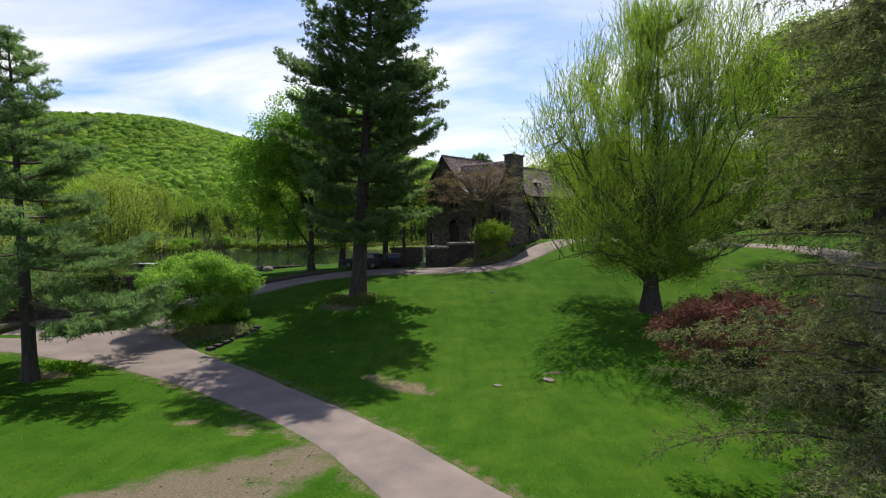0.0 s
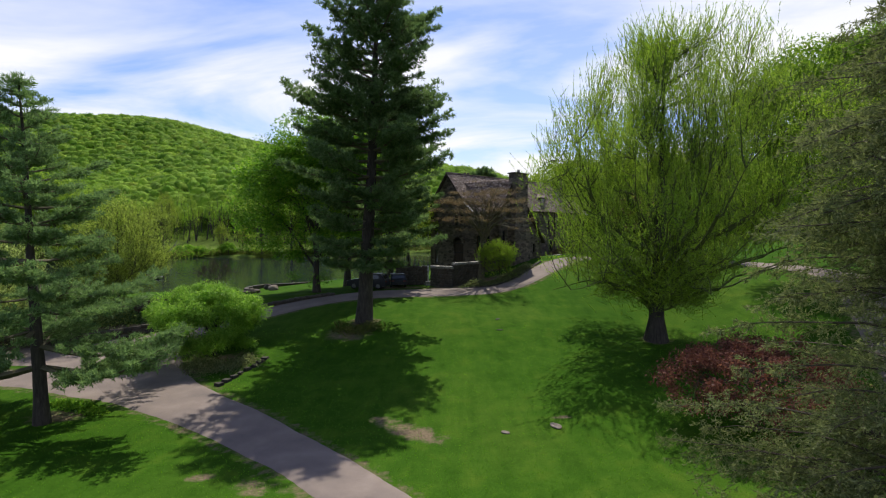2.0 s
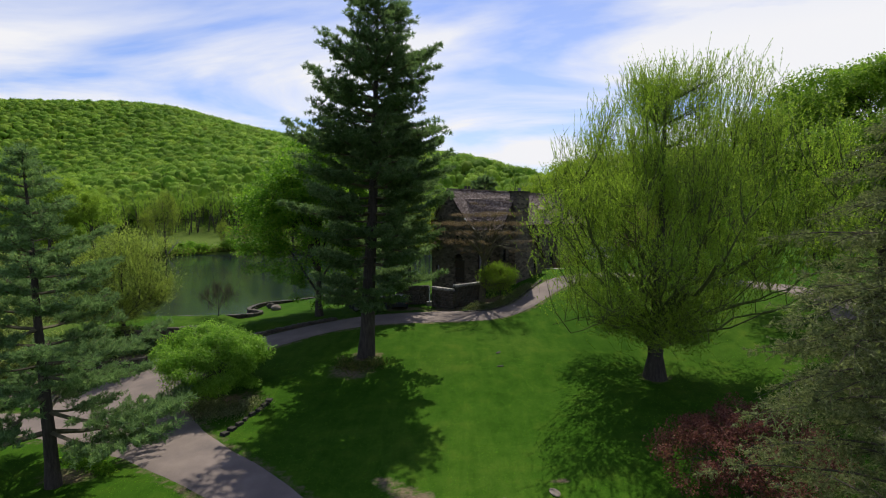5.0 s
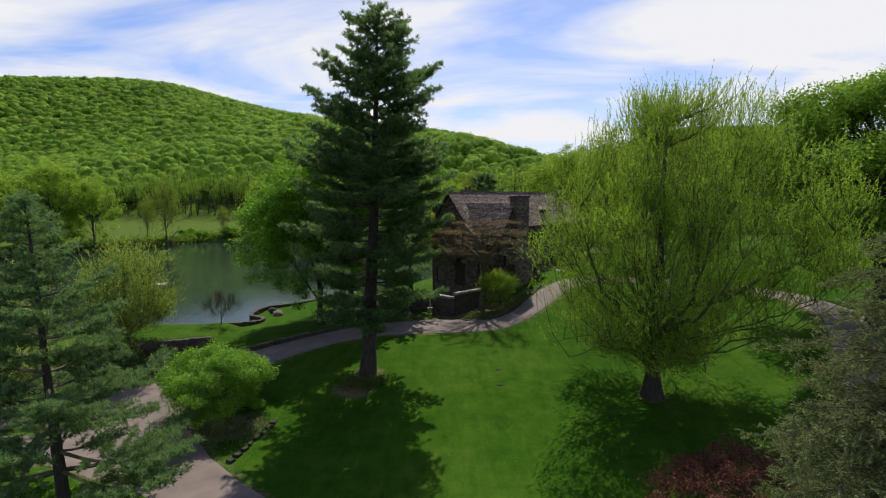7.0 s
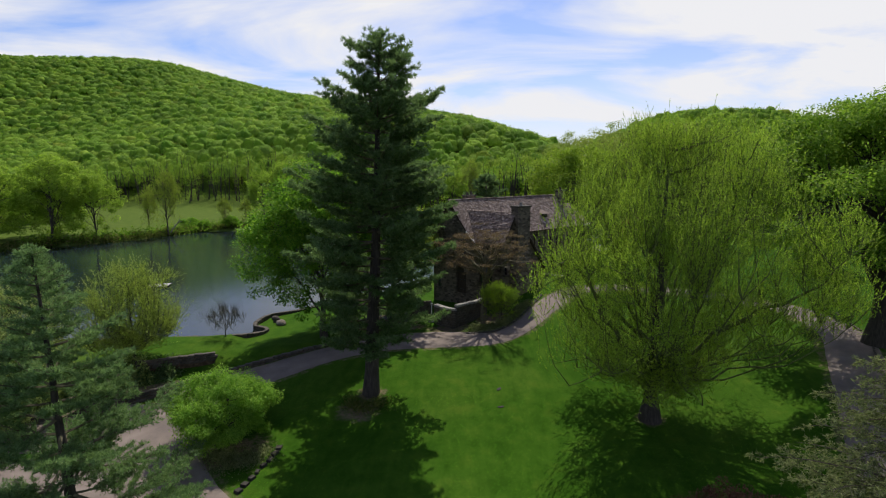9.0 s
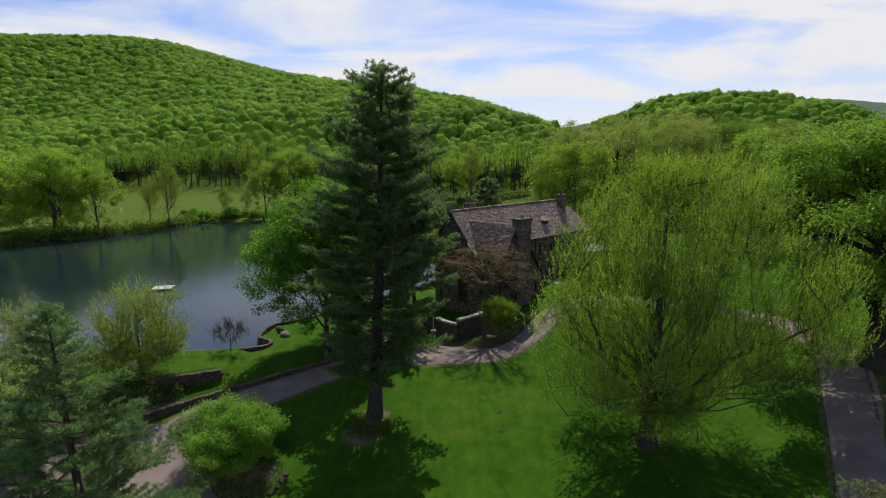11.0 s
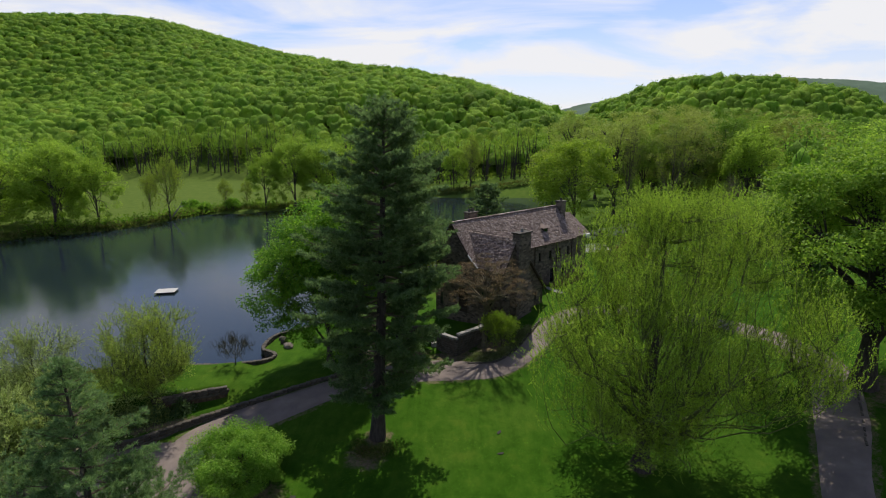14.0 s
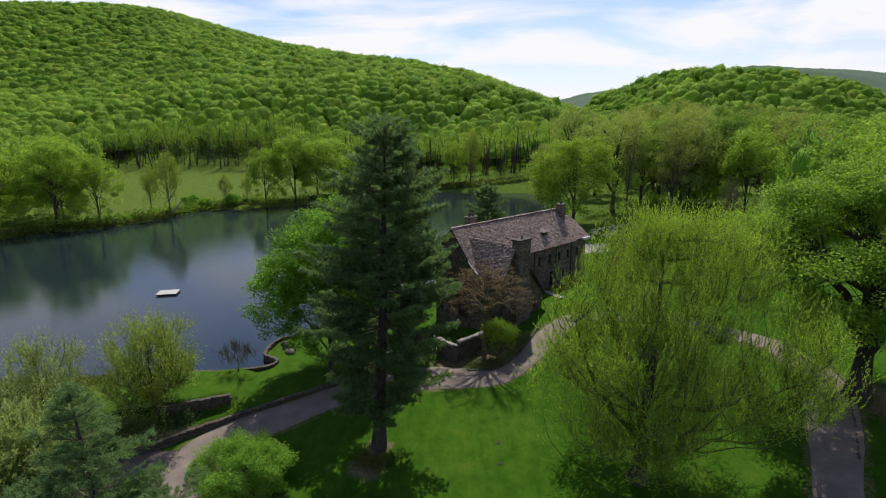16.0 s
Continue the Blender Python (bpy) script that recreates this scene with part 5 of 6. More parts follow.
for src_, x, y, rz, s_ in [(shore_a, -97.5, 148.0, 130, 0.82), (shore_b, -118.0, 138.0, 75, 0.8), (shore_b, -109.0, 150.0, 35, 0.75), (shore_a, -53.5, 187.0, 200, 1.0), (shore_a, -62.5, 183.0, 20, 0.8), (shore_b, -47.0, 193.0, 70, 0.85), (shore_b, -143.0, 140.0, 90, 1.0), (shore_b, -118.0, 160.0, 210, 0.95), (shore_b, -44.0, 206.0, 40, 0.85),
                          (shore_b, -160.0, 160.0, 20, 1.0), (shore_c, -91.0, 163.0, 80, 0.75), (shore_c, -74.0, 178.0, 140, 0.55), (shore_c, -70.0, 186.0, 20, 0.5), (shore_a, 2.0, 232.0, 10, 0.75), (shore_c, 9.0, 226.0, 10, 1.1), (shore_b, 62.0, 140.0, 10, 0.8), (shore_a, 70.0, 128.0, 60, 0.9), (shore_a, 58.0, 150.0, 160, 1.0), (shore_b, 92.0, 110.0, 160, 0.9)]:
    copy_thing(src_, place(x, y, rz, s_))



def drift_log():
    """A dead tree leaning out from the far shore, pale and forked."""
    log = empty("dead_log", pose(-85.2, 163.0, 2.6), "pale dead tree leaning over the far shore", "log")
    so = Soup()
    so.tube([(0, 0, -0.3), (1.6, -0.4, 1.6), (3.4, -0.6, 3.6), (4.4, -0.8, 5.2)], [0.24, 0.2, 0.13, 0.04], 7)
    so.build("stem", M["cap"], log)
    for p, q in (((2.2, -0.5, 2.3), (2.0, -1.0, 4.2)), ((3.2, -0.6, 3.4), (4.6, 0.2, 4.0))):
        so = Soup()
        so.tube([p, [(a + b) / 2 + 0.1 for a, b in zip(p, q)], q], [0.1, 0.07, 0.03], 5)
        so.build("limb", M["cap"], log)


drift_log()
for x, y, h_, r_, sd in ((-87.5, 181.0, 3.2, 2.4, 45), (-81.0, 176.5, 2.6, 2.2, 46), (-72.0, 178.5, 4.2, 2.6, 47)):
    broad_tree("shore_bush", place(x, y, 0), "rounded dark green bush on the far shore", h_, r_, sd, M["fresh"], 0.1, 0.0, 50, 60, 0.35, 0.8, limbs=5, category="bush")

# ---- trees of the valley wood ----
VALLEY = "trees of the valley wood"
wood_a = broad_tree("wood_tree", place(58.0, 136.0, 0), "large spreading tree in thin yellow-green leaf in the valley wood", 23.0, 8.4, 41, M["valley_pale"], 0.5, 0.22, 100, 100, 0.38, 1.7, limbs=20, group=VALLEY, flat=0.5, shell=0.4, puff=1.3)
wood_b = broad_tree("wood_tree", place(49.0, 139.0, 30), "round-crowned tree in bright green leaf in the valley wood", 20.0, 7.2, 42, M["valley"], 0.42, 0.15, 75, 150, 0.42, 2.1, limbs=12, group=VALLEY, flat=0.5, puff=1.3)
wood_c = broad_tree("wood_tree", place(70.0, 142.0, 60), "tall tree in fresh green leaf in the valley wood", 25.0, 6.4, 43, M["valley"], 0.45, 0.2, 80, 130, 0.42, 2.0, limbs=14, group=VALLEY, flat=0.5, shell=0.45, puff=1.3)
wr_ = random.Random(44)
for row in range(8):
    y0_ = 139.0 + 15.0 * row
    for col in range(16):
        x, y = 43.0 + 15.0 * col + wr_.uniform(-5, 5), y0_ + wr_.uniform(-5, 5)
        size_, kind_, turn_ = wr_.uniform(0.62, 1.18), wr_.choice((wood_a, wood_a, wood_b, wood_c)), wr_.uniform(0, 360)
        if x > 0.72 * y or (0.5 * y < x < 0.62 * y and y < 168) or (y < 172 and row > 0 and wr_.random() < 0.25) or (x < 66 and y > 232):
            continue
        copy_thing(kind_, place(x, y, turn_, size_))


# ---- woods ----
def scatter(x0, x1, y0, y1, step, keep, seed, grow=0.0):
    """Jittered places on a net, kept where keep(X, Y) says."""
    rng = np.random.default_rng(seed)
    P, y = [], y0
    while y < y1:
        st = step + grow * (y - y0)
        X = np.arange(x0, x1, st) + rng.uniform(0, st)
        Q = np.column_stack([X, np.full(len(X), y)]) + rng.uniform(-0.42, 0.42, (len(X), 2)) * st
        P.append(Q)
        y += st * 0.92
    P = np.concatenate(P)
    return P[keep(P[:, 0], P[:, 1])]


def wood_edge(X):
    """How far off the woods begin, by x."""
    return np.interp(X, [-400, -215, -180, -95, -60, -40, 0, 40, 62, 80, 120, 200, 400], [250, 250, 292, 290, 262, 246, 246, 236, 172, 184, 190, 170, 150])


def in_view(X, Y):
    return (X > -0.93 * Y - 30) & (X < 0.95 * Y + 30)


def on_ground(P):
    return np.column_stack([P, land(P[:, 0], P[:, 1], False)])


hill = on_ground(scatter(-900, 520, 205, 930, 6.1, lambda X, Y: in_view(X, Y) & (Y > wood_edge(X) + 30) & (Y < np.interp(X, [-800, -633, -400, -190, 22, 103, 140, 176, 289, 420], [830, 850, 870, 790, 640, 620, 620, 500, 450, 430])), 51, 0.0050))
rng_ = np.random.default_rng(52)
front_, back_ = hill[:, 1] < 370, hill[:, 1] >= 500
for nm, sel, q, sz, fine_ in (("foot_wood", front_, 110, 0.5, 3), ("hillside_wood", ~front_ & ~back_, 110, 0.5, 2), ("upper_wood", back_, 40, 0.7, 2)):
    P = hill[sel]
    hh, rr = rng_.uniform(10.0, 15.5, len(P)), rng_.uniform(3.9, 6.6, len(P)) * (1 + 0.0009 * (P[:, 1] - 300))
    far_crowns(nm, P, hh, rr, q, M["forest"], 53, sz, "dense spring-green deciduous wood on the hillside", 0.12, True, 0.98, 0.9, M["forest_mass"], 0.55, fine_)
edge = on_ground(scatter(-420, 420, 150, 400, 5.9, lambda X, Y: in_view(X, Y) & (Y > wood_edge(X)) & (Y < wood_edge(X) + 36) & (X < 66), 54))
eh = rng_.uniform(19, 28, len(edge))
far_trunks("wood_edge_trunk", edge, eh, 55, 0.30, "bare grey trunks along the wood's edge")
far_crowns("wood_edge_crown", edge, eh, rng_.uniform(2.4, 4.6, len(edge)), 200, M["sparse"], 56, 0.46, "thin pale spring leaf of the wood's edge", 0.30, False, 0.5)
under = on_ground(scatter(-420, 330, 150, 400, 5.5, lambda X, Y: in_view(X, Y) & (Y > wood_edge(X) + 3) & (Y < wood_edge(X) + 40) & (X < 66), 65))
far_crowns("understory", under, rng_.uniform(2.5, 7.0, len(under)), rng_.uniform(1.8, 3.4, len(under)), 66, M["sparse"], 66, 0.55, "low spring growth under the wood's edge", 0.0, False, 0.7)
side = on_ground(scatter(40, 330, 104, 330, 7.6, lambda X, Y: in_view(X, Y) & (Y < wood_edge(X) + 36) & (((X > 0.62 * Y) & (Y > 105)) | ((Y > 200) & (X > 60))), 57))
sh = rng_.uniform(11, 24, len(side))
far_trunks("side_wood_trunk", side, sh, 58, 0.26, "dark trunks of the wood beside the field", 4)
far_crowns("side_wood_crown", side, sh, rng_.uniform(4.0, 6.6, len(side)), 400, M["forest"], 59, 0.42, "spring leaf of the wood beside the field", 0.25, False, 0.95, 0.45, M["forest_mass"], 0.6)
left = on_ground(scatter(-330, -112, 60, 300, 8.5, lambda X, Y: in_view(X, Y) & (Y > 128 + 0.0 * X) & (Y < wood_edge(X) + 30) & (X < -128 - 0.42 * (Y - 150).clip(0, 150)), 60))
lh = rng_.uniform(14, 22, len(left))
far_trunks("shore_wood_trunk", left, lh, 61, 0.24, "dark trunks of the wood on the far shore")
far_crowns("shore_wood_crown", left, lh, rng_.uniform(3.6, 5.6, len(left)), 170, M["forest"], 62, 0.8, "bright green leaf of the wood on the far shore", 0.1, False, 0.8, 0.8)


def distant_hill():
    """The far wooded hill: one uneven sheet of treetops over the land, haze painted into its colour."""
    rng = np.random.default_rng(64)
    X, Y = np.meshgrid(np.arange(150, 2100, 13.0), np.arange(1100, 2150, 13.0))
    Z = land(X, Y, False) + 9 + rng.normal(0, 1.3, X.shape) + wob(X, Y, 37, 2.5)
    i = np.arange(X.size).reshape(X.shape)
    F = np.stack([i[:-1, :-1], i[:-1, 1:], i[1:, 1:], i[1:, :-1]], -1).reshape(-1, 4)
    ob = mesh_from("distant_wood", np.stack([X, Y, Z], -1).reshape(-1, 3), F, M["hazed_hill"], smooth=True)
    return tagged(ob, "distant wooded hill beyond the valley, coloured blue-green for haze", "wood", kind="stuff")


distant_hill()


# ---- the house ----
HM = pose(0.1, 69.0, 0, 0, 0, 44)     # local x along the ridge, local -y towards the front


def wall_run(name, parent, p0, p1, foot, top, openings, thick, mat, label=""):
    """A wall from p0 to p1 (local plan): top(s) gives its height at s metres along; openings (s0, s1, z0, z1) go right through."""
    p0, p1 = np.asarray(p0, float), np.asarray(p1, float)
    ln = np.linalg.norm(p1 - p0)
    d = (p1 - p0) / ln
    nrm = np.array([-d[1], d[0]])
    cuts = sorted({0.0, ln, *np.linspace(0, ln, int(ln) + 1), *[s for o in openings for s in o[:2]]})
    so = Soup()
    for s0, s1 in zip(cuts[:-1], cuts[1:]):
        if s1 - s0 < 1e-4:
            continue
        mid = (s0 + s1) / 2
        holes = sorted((o[2], o[3]) for o in openings if o[0] - 1e-6 < mid < o[1] + 1e-6)
        z, spans = foot, []
        for a, b in holes:
            spans.append((z, z, a, a))
            z = b
        spans.append((z, z, top(s0), top(s1)))
        for a0, a1, b0, b1 in spans:
            q = []
            for off in (0, thick):
                for s, zz in ((s0, a0), (s1, a1), (s1, b1), (s0, b0)):
                    q.append((*(p0 + d * s + nrm * off), zz))
            so.add(q, [(0, 1, 2, 3), (7, 6, 5, 4), (0, 4, 5, 1), (1, 5, 6, 2), (2, 6, 7, 3), (3, 7, 4, 0)])
    ob = so.build(name, mat, parent, False, label)
    bm = bmesh.new()
    bm.from_mesh(ob.data)
    bmesh.ops.remove_doubles(bm, verts=bm.verts[:], dist=0.002)
    bm.to_mesh(ob.data)
    bm.free()
    return ob


def window_in(parent, p0, p1, o, thick, lights=2, bars=2, sill=True):
    """Casement set deep in its opening: frame, panes with leading, sill."""
    p0, p1 = np.asarray(p0, float), np.asarray(p1, float)
    d = (p1 - p0) / np.linalg.norm(p1 - p0)
    nrm = np.array([-d[1], d[0]])
    s0, s1, z0, z1 = o
    a = math.atan2(d[1], d[0])
    c = p0 + d * (s0 + s1) / 2 + nrm * 0.16
    w, h = s1 - s0, z1 - z0
    win = new("window")
    win.parent = parent
    win.matrix_basis = pose(c[0], c[1], z0, 0, 0, math.degrees(a))
    fr = Soup()
    for x in np.linspace(-w / 2 + 0.04, w / 2 - 0.04, lights + 1):
        fr.box((x, 0, h / 2), (0.08, 0.1, h))
    for z in (0.04, h - 0.04):
        fr.box((0, 0.002, z), (w, 0.096, 0.08))
    for k in range(1, bars + 1):
        fr.box((0, 0.004, h * k / (bars + 1)), (w, 0.05, 0.035))
    fr.build("frame", M["darkwood"], win)
    for k in range(lights):
        x = -w / 2 + w * (k + 0.5) / lights
        g = Soup()
        g.box((x, 0.03, h / 2), (w / lights - 0.09, 0.012, h - 0.1))
        g.build("pane", M["glass"], win)
    if sill:
        sl = Soup()
        sl.box((0, -0.17, -0.05), (w + 0.24, 0.36, 0.1))
        sl.build("sill", M["stone"], win)
    return win


def shingle_patch(so, A, B, C, D, seed, course=0.21, width=0.22):
    """Courses of shingles over a roof slope with corners A, B (eave) and C, D (top)."""
    rng = np.random.default_rng(seed)
    A, B, C, D = (np.asarray(p, float) for p in (A, B, C, D))
    slope = max(np.linalg.norm(D - A), np.linalg.norm(C - B))
    rows = max(2, int(slope / course))
    nrm = np.cross(B - A, D - A) if np.linalg.norm(np.cross(B - A, D - A)) > 1e-6 else np.cross(C - A, D - A)
    nrm = nrm / np.linalg.norm(nrm)
    if nrm[2] < 0:
        nrm = -nrm
    V = []
    for r in range(rows):
        t0, t1 = r / rows, min(1.0, (r + 1.25) / rows)
        e0, e1 = A + (D - A) * t0, B + (C - B) * t0
        f0, f1 = A + (D - A) * t1, B + (C - B) * t1
        n = max(1, int(np.linalg.norm(e1 - e0) / width))
        cuts = np.clip(np.linspace(0, 1, n + 1) + rng.uniform(-0.28, 0.28, n + 1) / n, 0, 1)
        cuts[0], cuts[-1] = 0, 1
        sag, lop = rng.uniform(0.04, 0.12, n)[:, None], rng.uniform(-0.02, 0.03, (n, 1))
        drop = rng.uniform(-0.03, 0.03, (n, 1)) * (D - A)[None] / slope
        s0, s1 = (cuts[:-1] + 0.012 / max(1, n) * 0)[:, None], cuts[1:, None]
        P0, P1 = e0 + (e1 - e0) * s0 + drop, e0 + (e1 - e0) * s1 + drop
        Q0, Q1 = f0 + (f1 - f0) * s0, f0 + (f1 - f0) * s1
        V.append(np.stack([P0 + nrm * sag, P1 + nrm * (sag + lop), Q1 + nrm * 0.015, Q0 + nrm * 0.015, P0 - nrm * 0.01, P1 - nrm * 0.01], 1))
    V = np.concatenate(V)
    n = len(V)
    i = (np.arange(n) * 6)[:, None]
    so.add(V.reshape(-1, 3), np.concatenate([i + np.array([[0, 1, 2, 3]]), i + np.array([[4, 5, 1, 0]])]))


def slab(so, A, B, C, D, thick=0.16):
    """A thin solid slope under the shingles."""
    A, B, C, D = (np.asarray(p, float) for p in (A, B, C, D))
    nrm = np.cross(C - A, D - B)
    nrm = nrm / np.linalg.norm(nrm) * (1 if nrm[2] > 0 else -1)
    q = [p - nrm * thick for p in (A, B, C, D)] + [A, B, C, D]
    so.add(q, [(0, 3, 2, 1), (4, 5, 6, 7), (0, 1, 5, 4), (1, 2, 6, 5), (2, 3, 7, 6), (3, 0, 4, 7)])


house = empty("house", HM, "old dark stone country house with steep weathered shingle roofs", "house")
T = 0.5
RZ = 16.95
# gable wall towards the lawn: from the pond side to the wing's corner
gp0, gp1 = (0.0, 3.3), (0.0, -8.4)
g_open = [(0.75, 1.35, 9.0, 10.5), (0.75, 1.35, 5.4, 7.2), (4.4, 5.0, 10.3, 11.9), (5.3, 5.9, 10.3, 11.9), (4.3, 6.0, 5.2, 8.9), (8.2, 8.8, 7.0, 9.0), (8.95, 9.55, 7.0, 9.0), (9.7, 10.3, 7.0, 9.0), (8.4, 9.0, 10.2, 11.4), (9.4, 10.0, 10.2, 11.4)]
wall_run("gable_wall", house, gp0, gp1, 2.6, lambda s: np.interp(s, [0, 3.3, 7.6, 8.2, 12], [12.45, RZ - 0.12, 12.15, 11.9, 11.9]), g_open, T, M["wallstone"])
for o in g_open:
    if o[3] - o[2] < 3:
        window_in(house, gp0, gp1, o, T, 1, 2)
# the great arched doorway
ent = new("door")
ent.parent = house
ent.matrix_basis = pose(0.22, 3.3 - 5.15, 5.2, 0, 0, -90)
ds = Soup()
for k in range(7):
    ds.box((-0.72 + 0.24 * k, 0, 1.6), (0.23, 0.08 + 0.01 * (k % 2), 3.2))
ds.build("leaf", M["darkwood"], ent)
arch = Soup()
for k in range(9):
    w = math.pi * (k + 0.5) / 9
    arch.box((math.cos(w) * 0.98, -0.3, 2.85 + math.sin(w) * 0.95), (0.42, 0.34, 0.3), 0, 0.92, np.array(Euler((0, -w, 0)).to_matrix()))
arch.build("arch", M["wallstone"], ent)
for z in (0.5, 1.7, 2.8):
    hd = Soup()
    hd.box((-0.1, -0.06, z), (1.5, 0.03, 0.07))
    hd.build("hinge", M["metal"], ent, label="black iron strap hinge")
# wing gable towards the drive
wp0, wp1 = (0.0, -8.4), (8.3, -8.4)
w_open = [(5.3, 5.9, 8.0, 9.3), (6.6, 7.1, 6.9, 8.0), (0.7, 1.3, 8.2, 9.6)]
wall_run("wing_wall", house, wp0, wp1, 2.6, lambda s: np.interp(s, [0, 2.4, 8.3], [11.9, 15.6, 8.4]), w_open, T, M["wallstone"])
for o in w_open:
    window_in(house, wp0, wp1, o, T, 1, 2)
wall_run("wing_end_wall", house, (8.3, -8.4), (8.3, -3.5), 2.6, lambda s: 8.4, [], T, M["wallstone"])
# long front wall
fp0, fp1 = (8.3, -3.5), (22.8, -3.5)
f_open = [(1.0, 1.6, 9.9, 11.2), (3.1, 3.7, 9.9, 11.2), (5.6, 6.2, 9.9, 11.2), (8.2, 8.8, 9.9, 11.2), (10.6, 11.2, 9.9, 11.2), (12.8, 13.4, 9.9, 11.2), (1.6, 2.3, 6.9, 8.4), (3.6, 4.3, 6.9, 8.4), (4.6, 5.3, 6.9, 8.4), (8.6, 9.6, 6.2, 8.4), (11.6, 12.4, 6.9, 8.4)]
wall_run("front_wall", house, fp0, fp1, 3.0, lambda s: 12.45, f_open, T, M["wallstone"])
for o in f_open:
    window_in(house, fp0, fp1, o, T, 1, 2)
for s in (4.6, 9.9, 13.9):
    pp_ = Soup()
    pp_.tube([(8.3 + s, -3.6, 12.3), (8.3 + s, -3.6, 7.0)], [0.06, 0.06], 8)
    pp_.build("downpipe", M["darkwood"], house)
wall_run("back_wall", house, (22.8, 3.3), (0, 3.3), 2.4, lambda s: 12.45, [(2, 2.8, 8, 9.5), (6, 6.8, 8, 9.5), (12, 12.8, 8, 9.5)], T, M["wallstone"])
wall_run("end_wall", house, (22.8, -3.5), (22.8, 3.3), 3.0, lambda s: np.interp(s, [0, 3.5, 6.8], [12.45, RZ - 0.12, 12.45]), [], T, M["wallstone"])
# roofs: slab and shingle courses
slopes = [
    ((-0.35, -3.9, 12.35), (22.95, -3.9, 12.35), (22.95, 0, RZ), (-0.35, 0, RZ)),
    ((22.95, 3.7, 12.25), (-0.35, 3.7, 12.25), (-0.35, 0, RZ), (22.95, 0, RZ)),
    ((-0.45, -4.75, 11.85), (-0.3, -9.0, 11.85), (2.4, -8.75, 15.75), (1.7, -1.2, 15.78)),
    ((8.75, -8.75, 8.15), (8.75, -3.2, 8.15), (2.4, -1.2, 15.75), (2.4, -8.75, 15.75)),
]
roof_base = Soup()
for q in slopes:
    slab(roof_base, *q)
# the swept verge beside the wing: three bands, flattening towards the eave
sweep = [(-0.4, 0.0, RZ + 0.02), (-0.4, -1.7, 14.85), (-0.4, -3.2, 13.15), (-0.5, -4.8, 11.9)]
valley = [(1.7, 0.0, RZ + 0.02), (1.7, -1.2, 15.78), (0.7, -3.0, 13.9), (-0.2, -4.75, 11.95)]
bands = [(sweep[k + 1], valley[k + 1], valley[k], sweep[k]) for k in range(3)]
for q in bands:
    slab(roof_base, *q, 0.12)
roof = roof_base.build("roof", M["darkwood"], house, label="dark timber roof boarding with open eaves")
tiles = Soup()
for k, q in enumerate(slopes + bands):
    shingle_patch(tiles, *q, 100 + k)
tagged(tiles.build("shingle", M["shingle"], roof, label="weathered grey-brown shingles in uneven courses"), kind="stuff")
rc = Soup()
for k in range(48):
    x = -0.3 + 23.2 * (k + 0.5) / 48
    rc.box((x, 0, RZ + 0.06), (0.5, 0.34, 0.1), 0.01 * (k % 3))
tagged(rc.build("ridge_tile", M["shingle"], roof), kind="stuff")
vg = Soup()
vg.tube([(-0.52, -3.2, 13.2), (-0.56, -4.0, 12.5), (-0.6, -4.95, 11.85)], [0.09, 0.1, 0.1], 6)
vg.build("verge_board", M["paint"], house, label="pale weathered verge board")


def chimney(x, y, z0, z1, wx, wy, pots, shoulder=None, cowl=False):
    ch = new("chimney")
    ch.parent = house
    ch.matrix_basis = pose(x, y, 0)
    so = Soup()
    if shoulder:
        so.box((0, 0, (z0 + shoulder) / 2), (wx * 1.3, wy, shoulder - z0))
        so.box((0, 0, shoulder + 0.4), (wx * 1.3, wy, 0.8), 0, 0.8)
        so.box((0, 0, (shoulder + 0.75 + z1) / 2), (wx, wy * 0.82, z1 - shoulder - 0.75))
    else:
        so.box((0, 0, (z0 + z1) / 2), (wx, wy, z1 - z0))
    so.build("shaft", M["wallstone"], ch)
    cp = Soup()
    cp.box((0, 0, z1 + 0.08), (wx + 0.2, wy + 0.2 if not shoulder else wy, 0.16))
    cp.build("cap", M["stone"], ch)
    for k in range(pots):
        pt = Soup()
        px = (k - (pots - 1) / 2) * 0.7
        pt.tube([(px, 0, z1 + 0.15), (px, 0, z1 + 0.5), (px, 0, z1 + 0.55)], [0.2, 0.17, 0.21], 10)
        pt.build("flue_pot", M["cap"] if cowl else M["stone"], ch)


chimney(3.2, -8.75, 2.6, 16.3, 2.3, 1.3, 1, 9.6, True)
chimney(6.5, 3.0, 11.0, 17.2, 1.7, 0.95, 2)
chimney(23.2, -0.6, 10.0, 17.6, 1.2, 1.0, 1)
# small hipped dormer
dm = new("dormer")
dm.parent = house
dm.matrix_basis = pose(16.6, -2.35, 13.7)
db = Soup()
db.box((0, 0.4, 0.35), (1.1, 1.3, 0.9))
db.build("cheek", M["darkwood"], dm)
dr = Soup()
dr.add([(-0.75, -0.5, 0.8), (0.75, -0.5, 0.8), (0.75, 1.2, 0.9), (-0.75, 1.2, 0.9), (0, 0.2, 1.35), (0, 1.2, 1.4)], [(0, 1, 4, 4), (1, 2, 5, 4), (3, 0, 4, 5), (0, 3, 2, 1)])
dr.build("hip", M["shingle"], dm)
dg = Soup()
dg.box((0, -0.27, 0.38), (0.7, 0.03, 0.55))
dg.build("pane", M["glass"], dm)
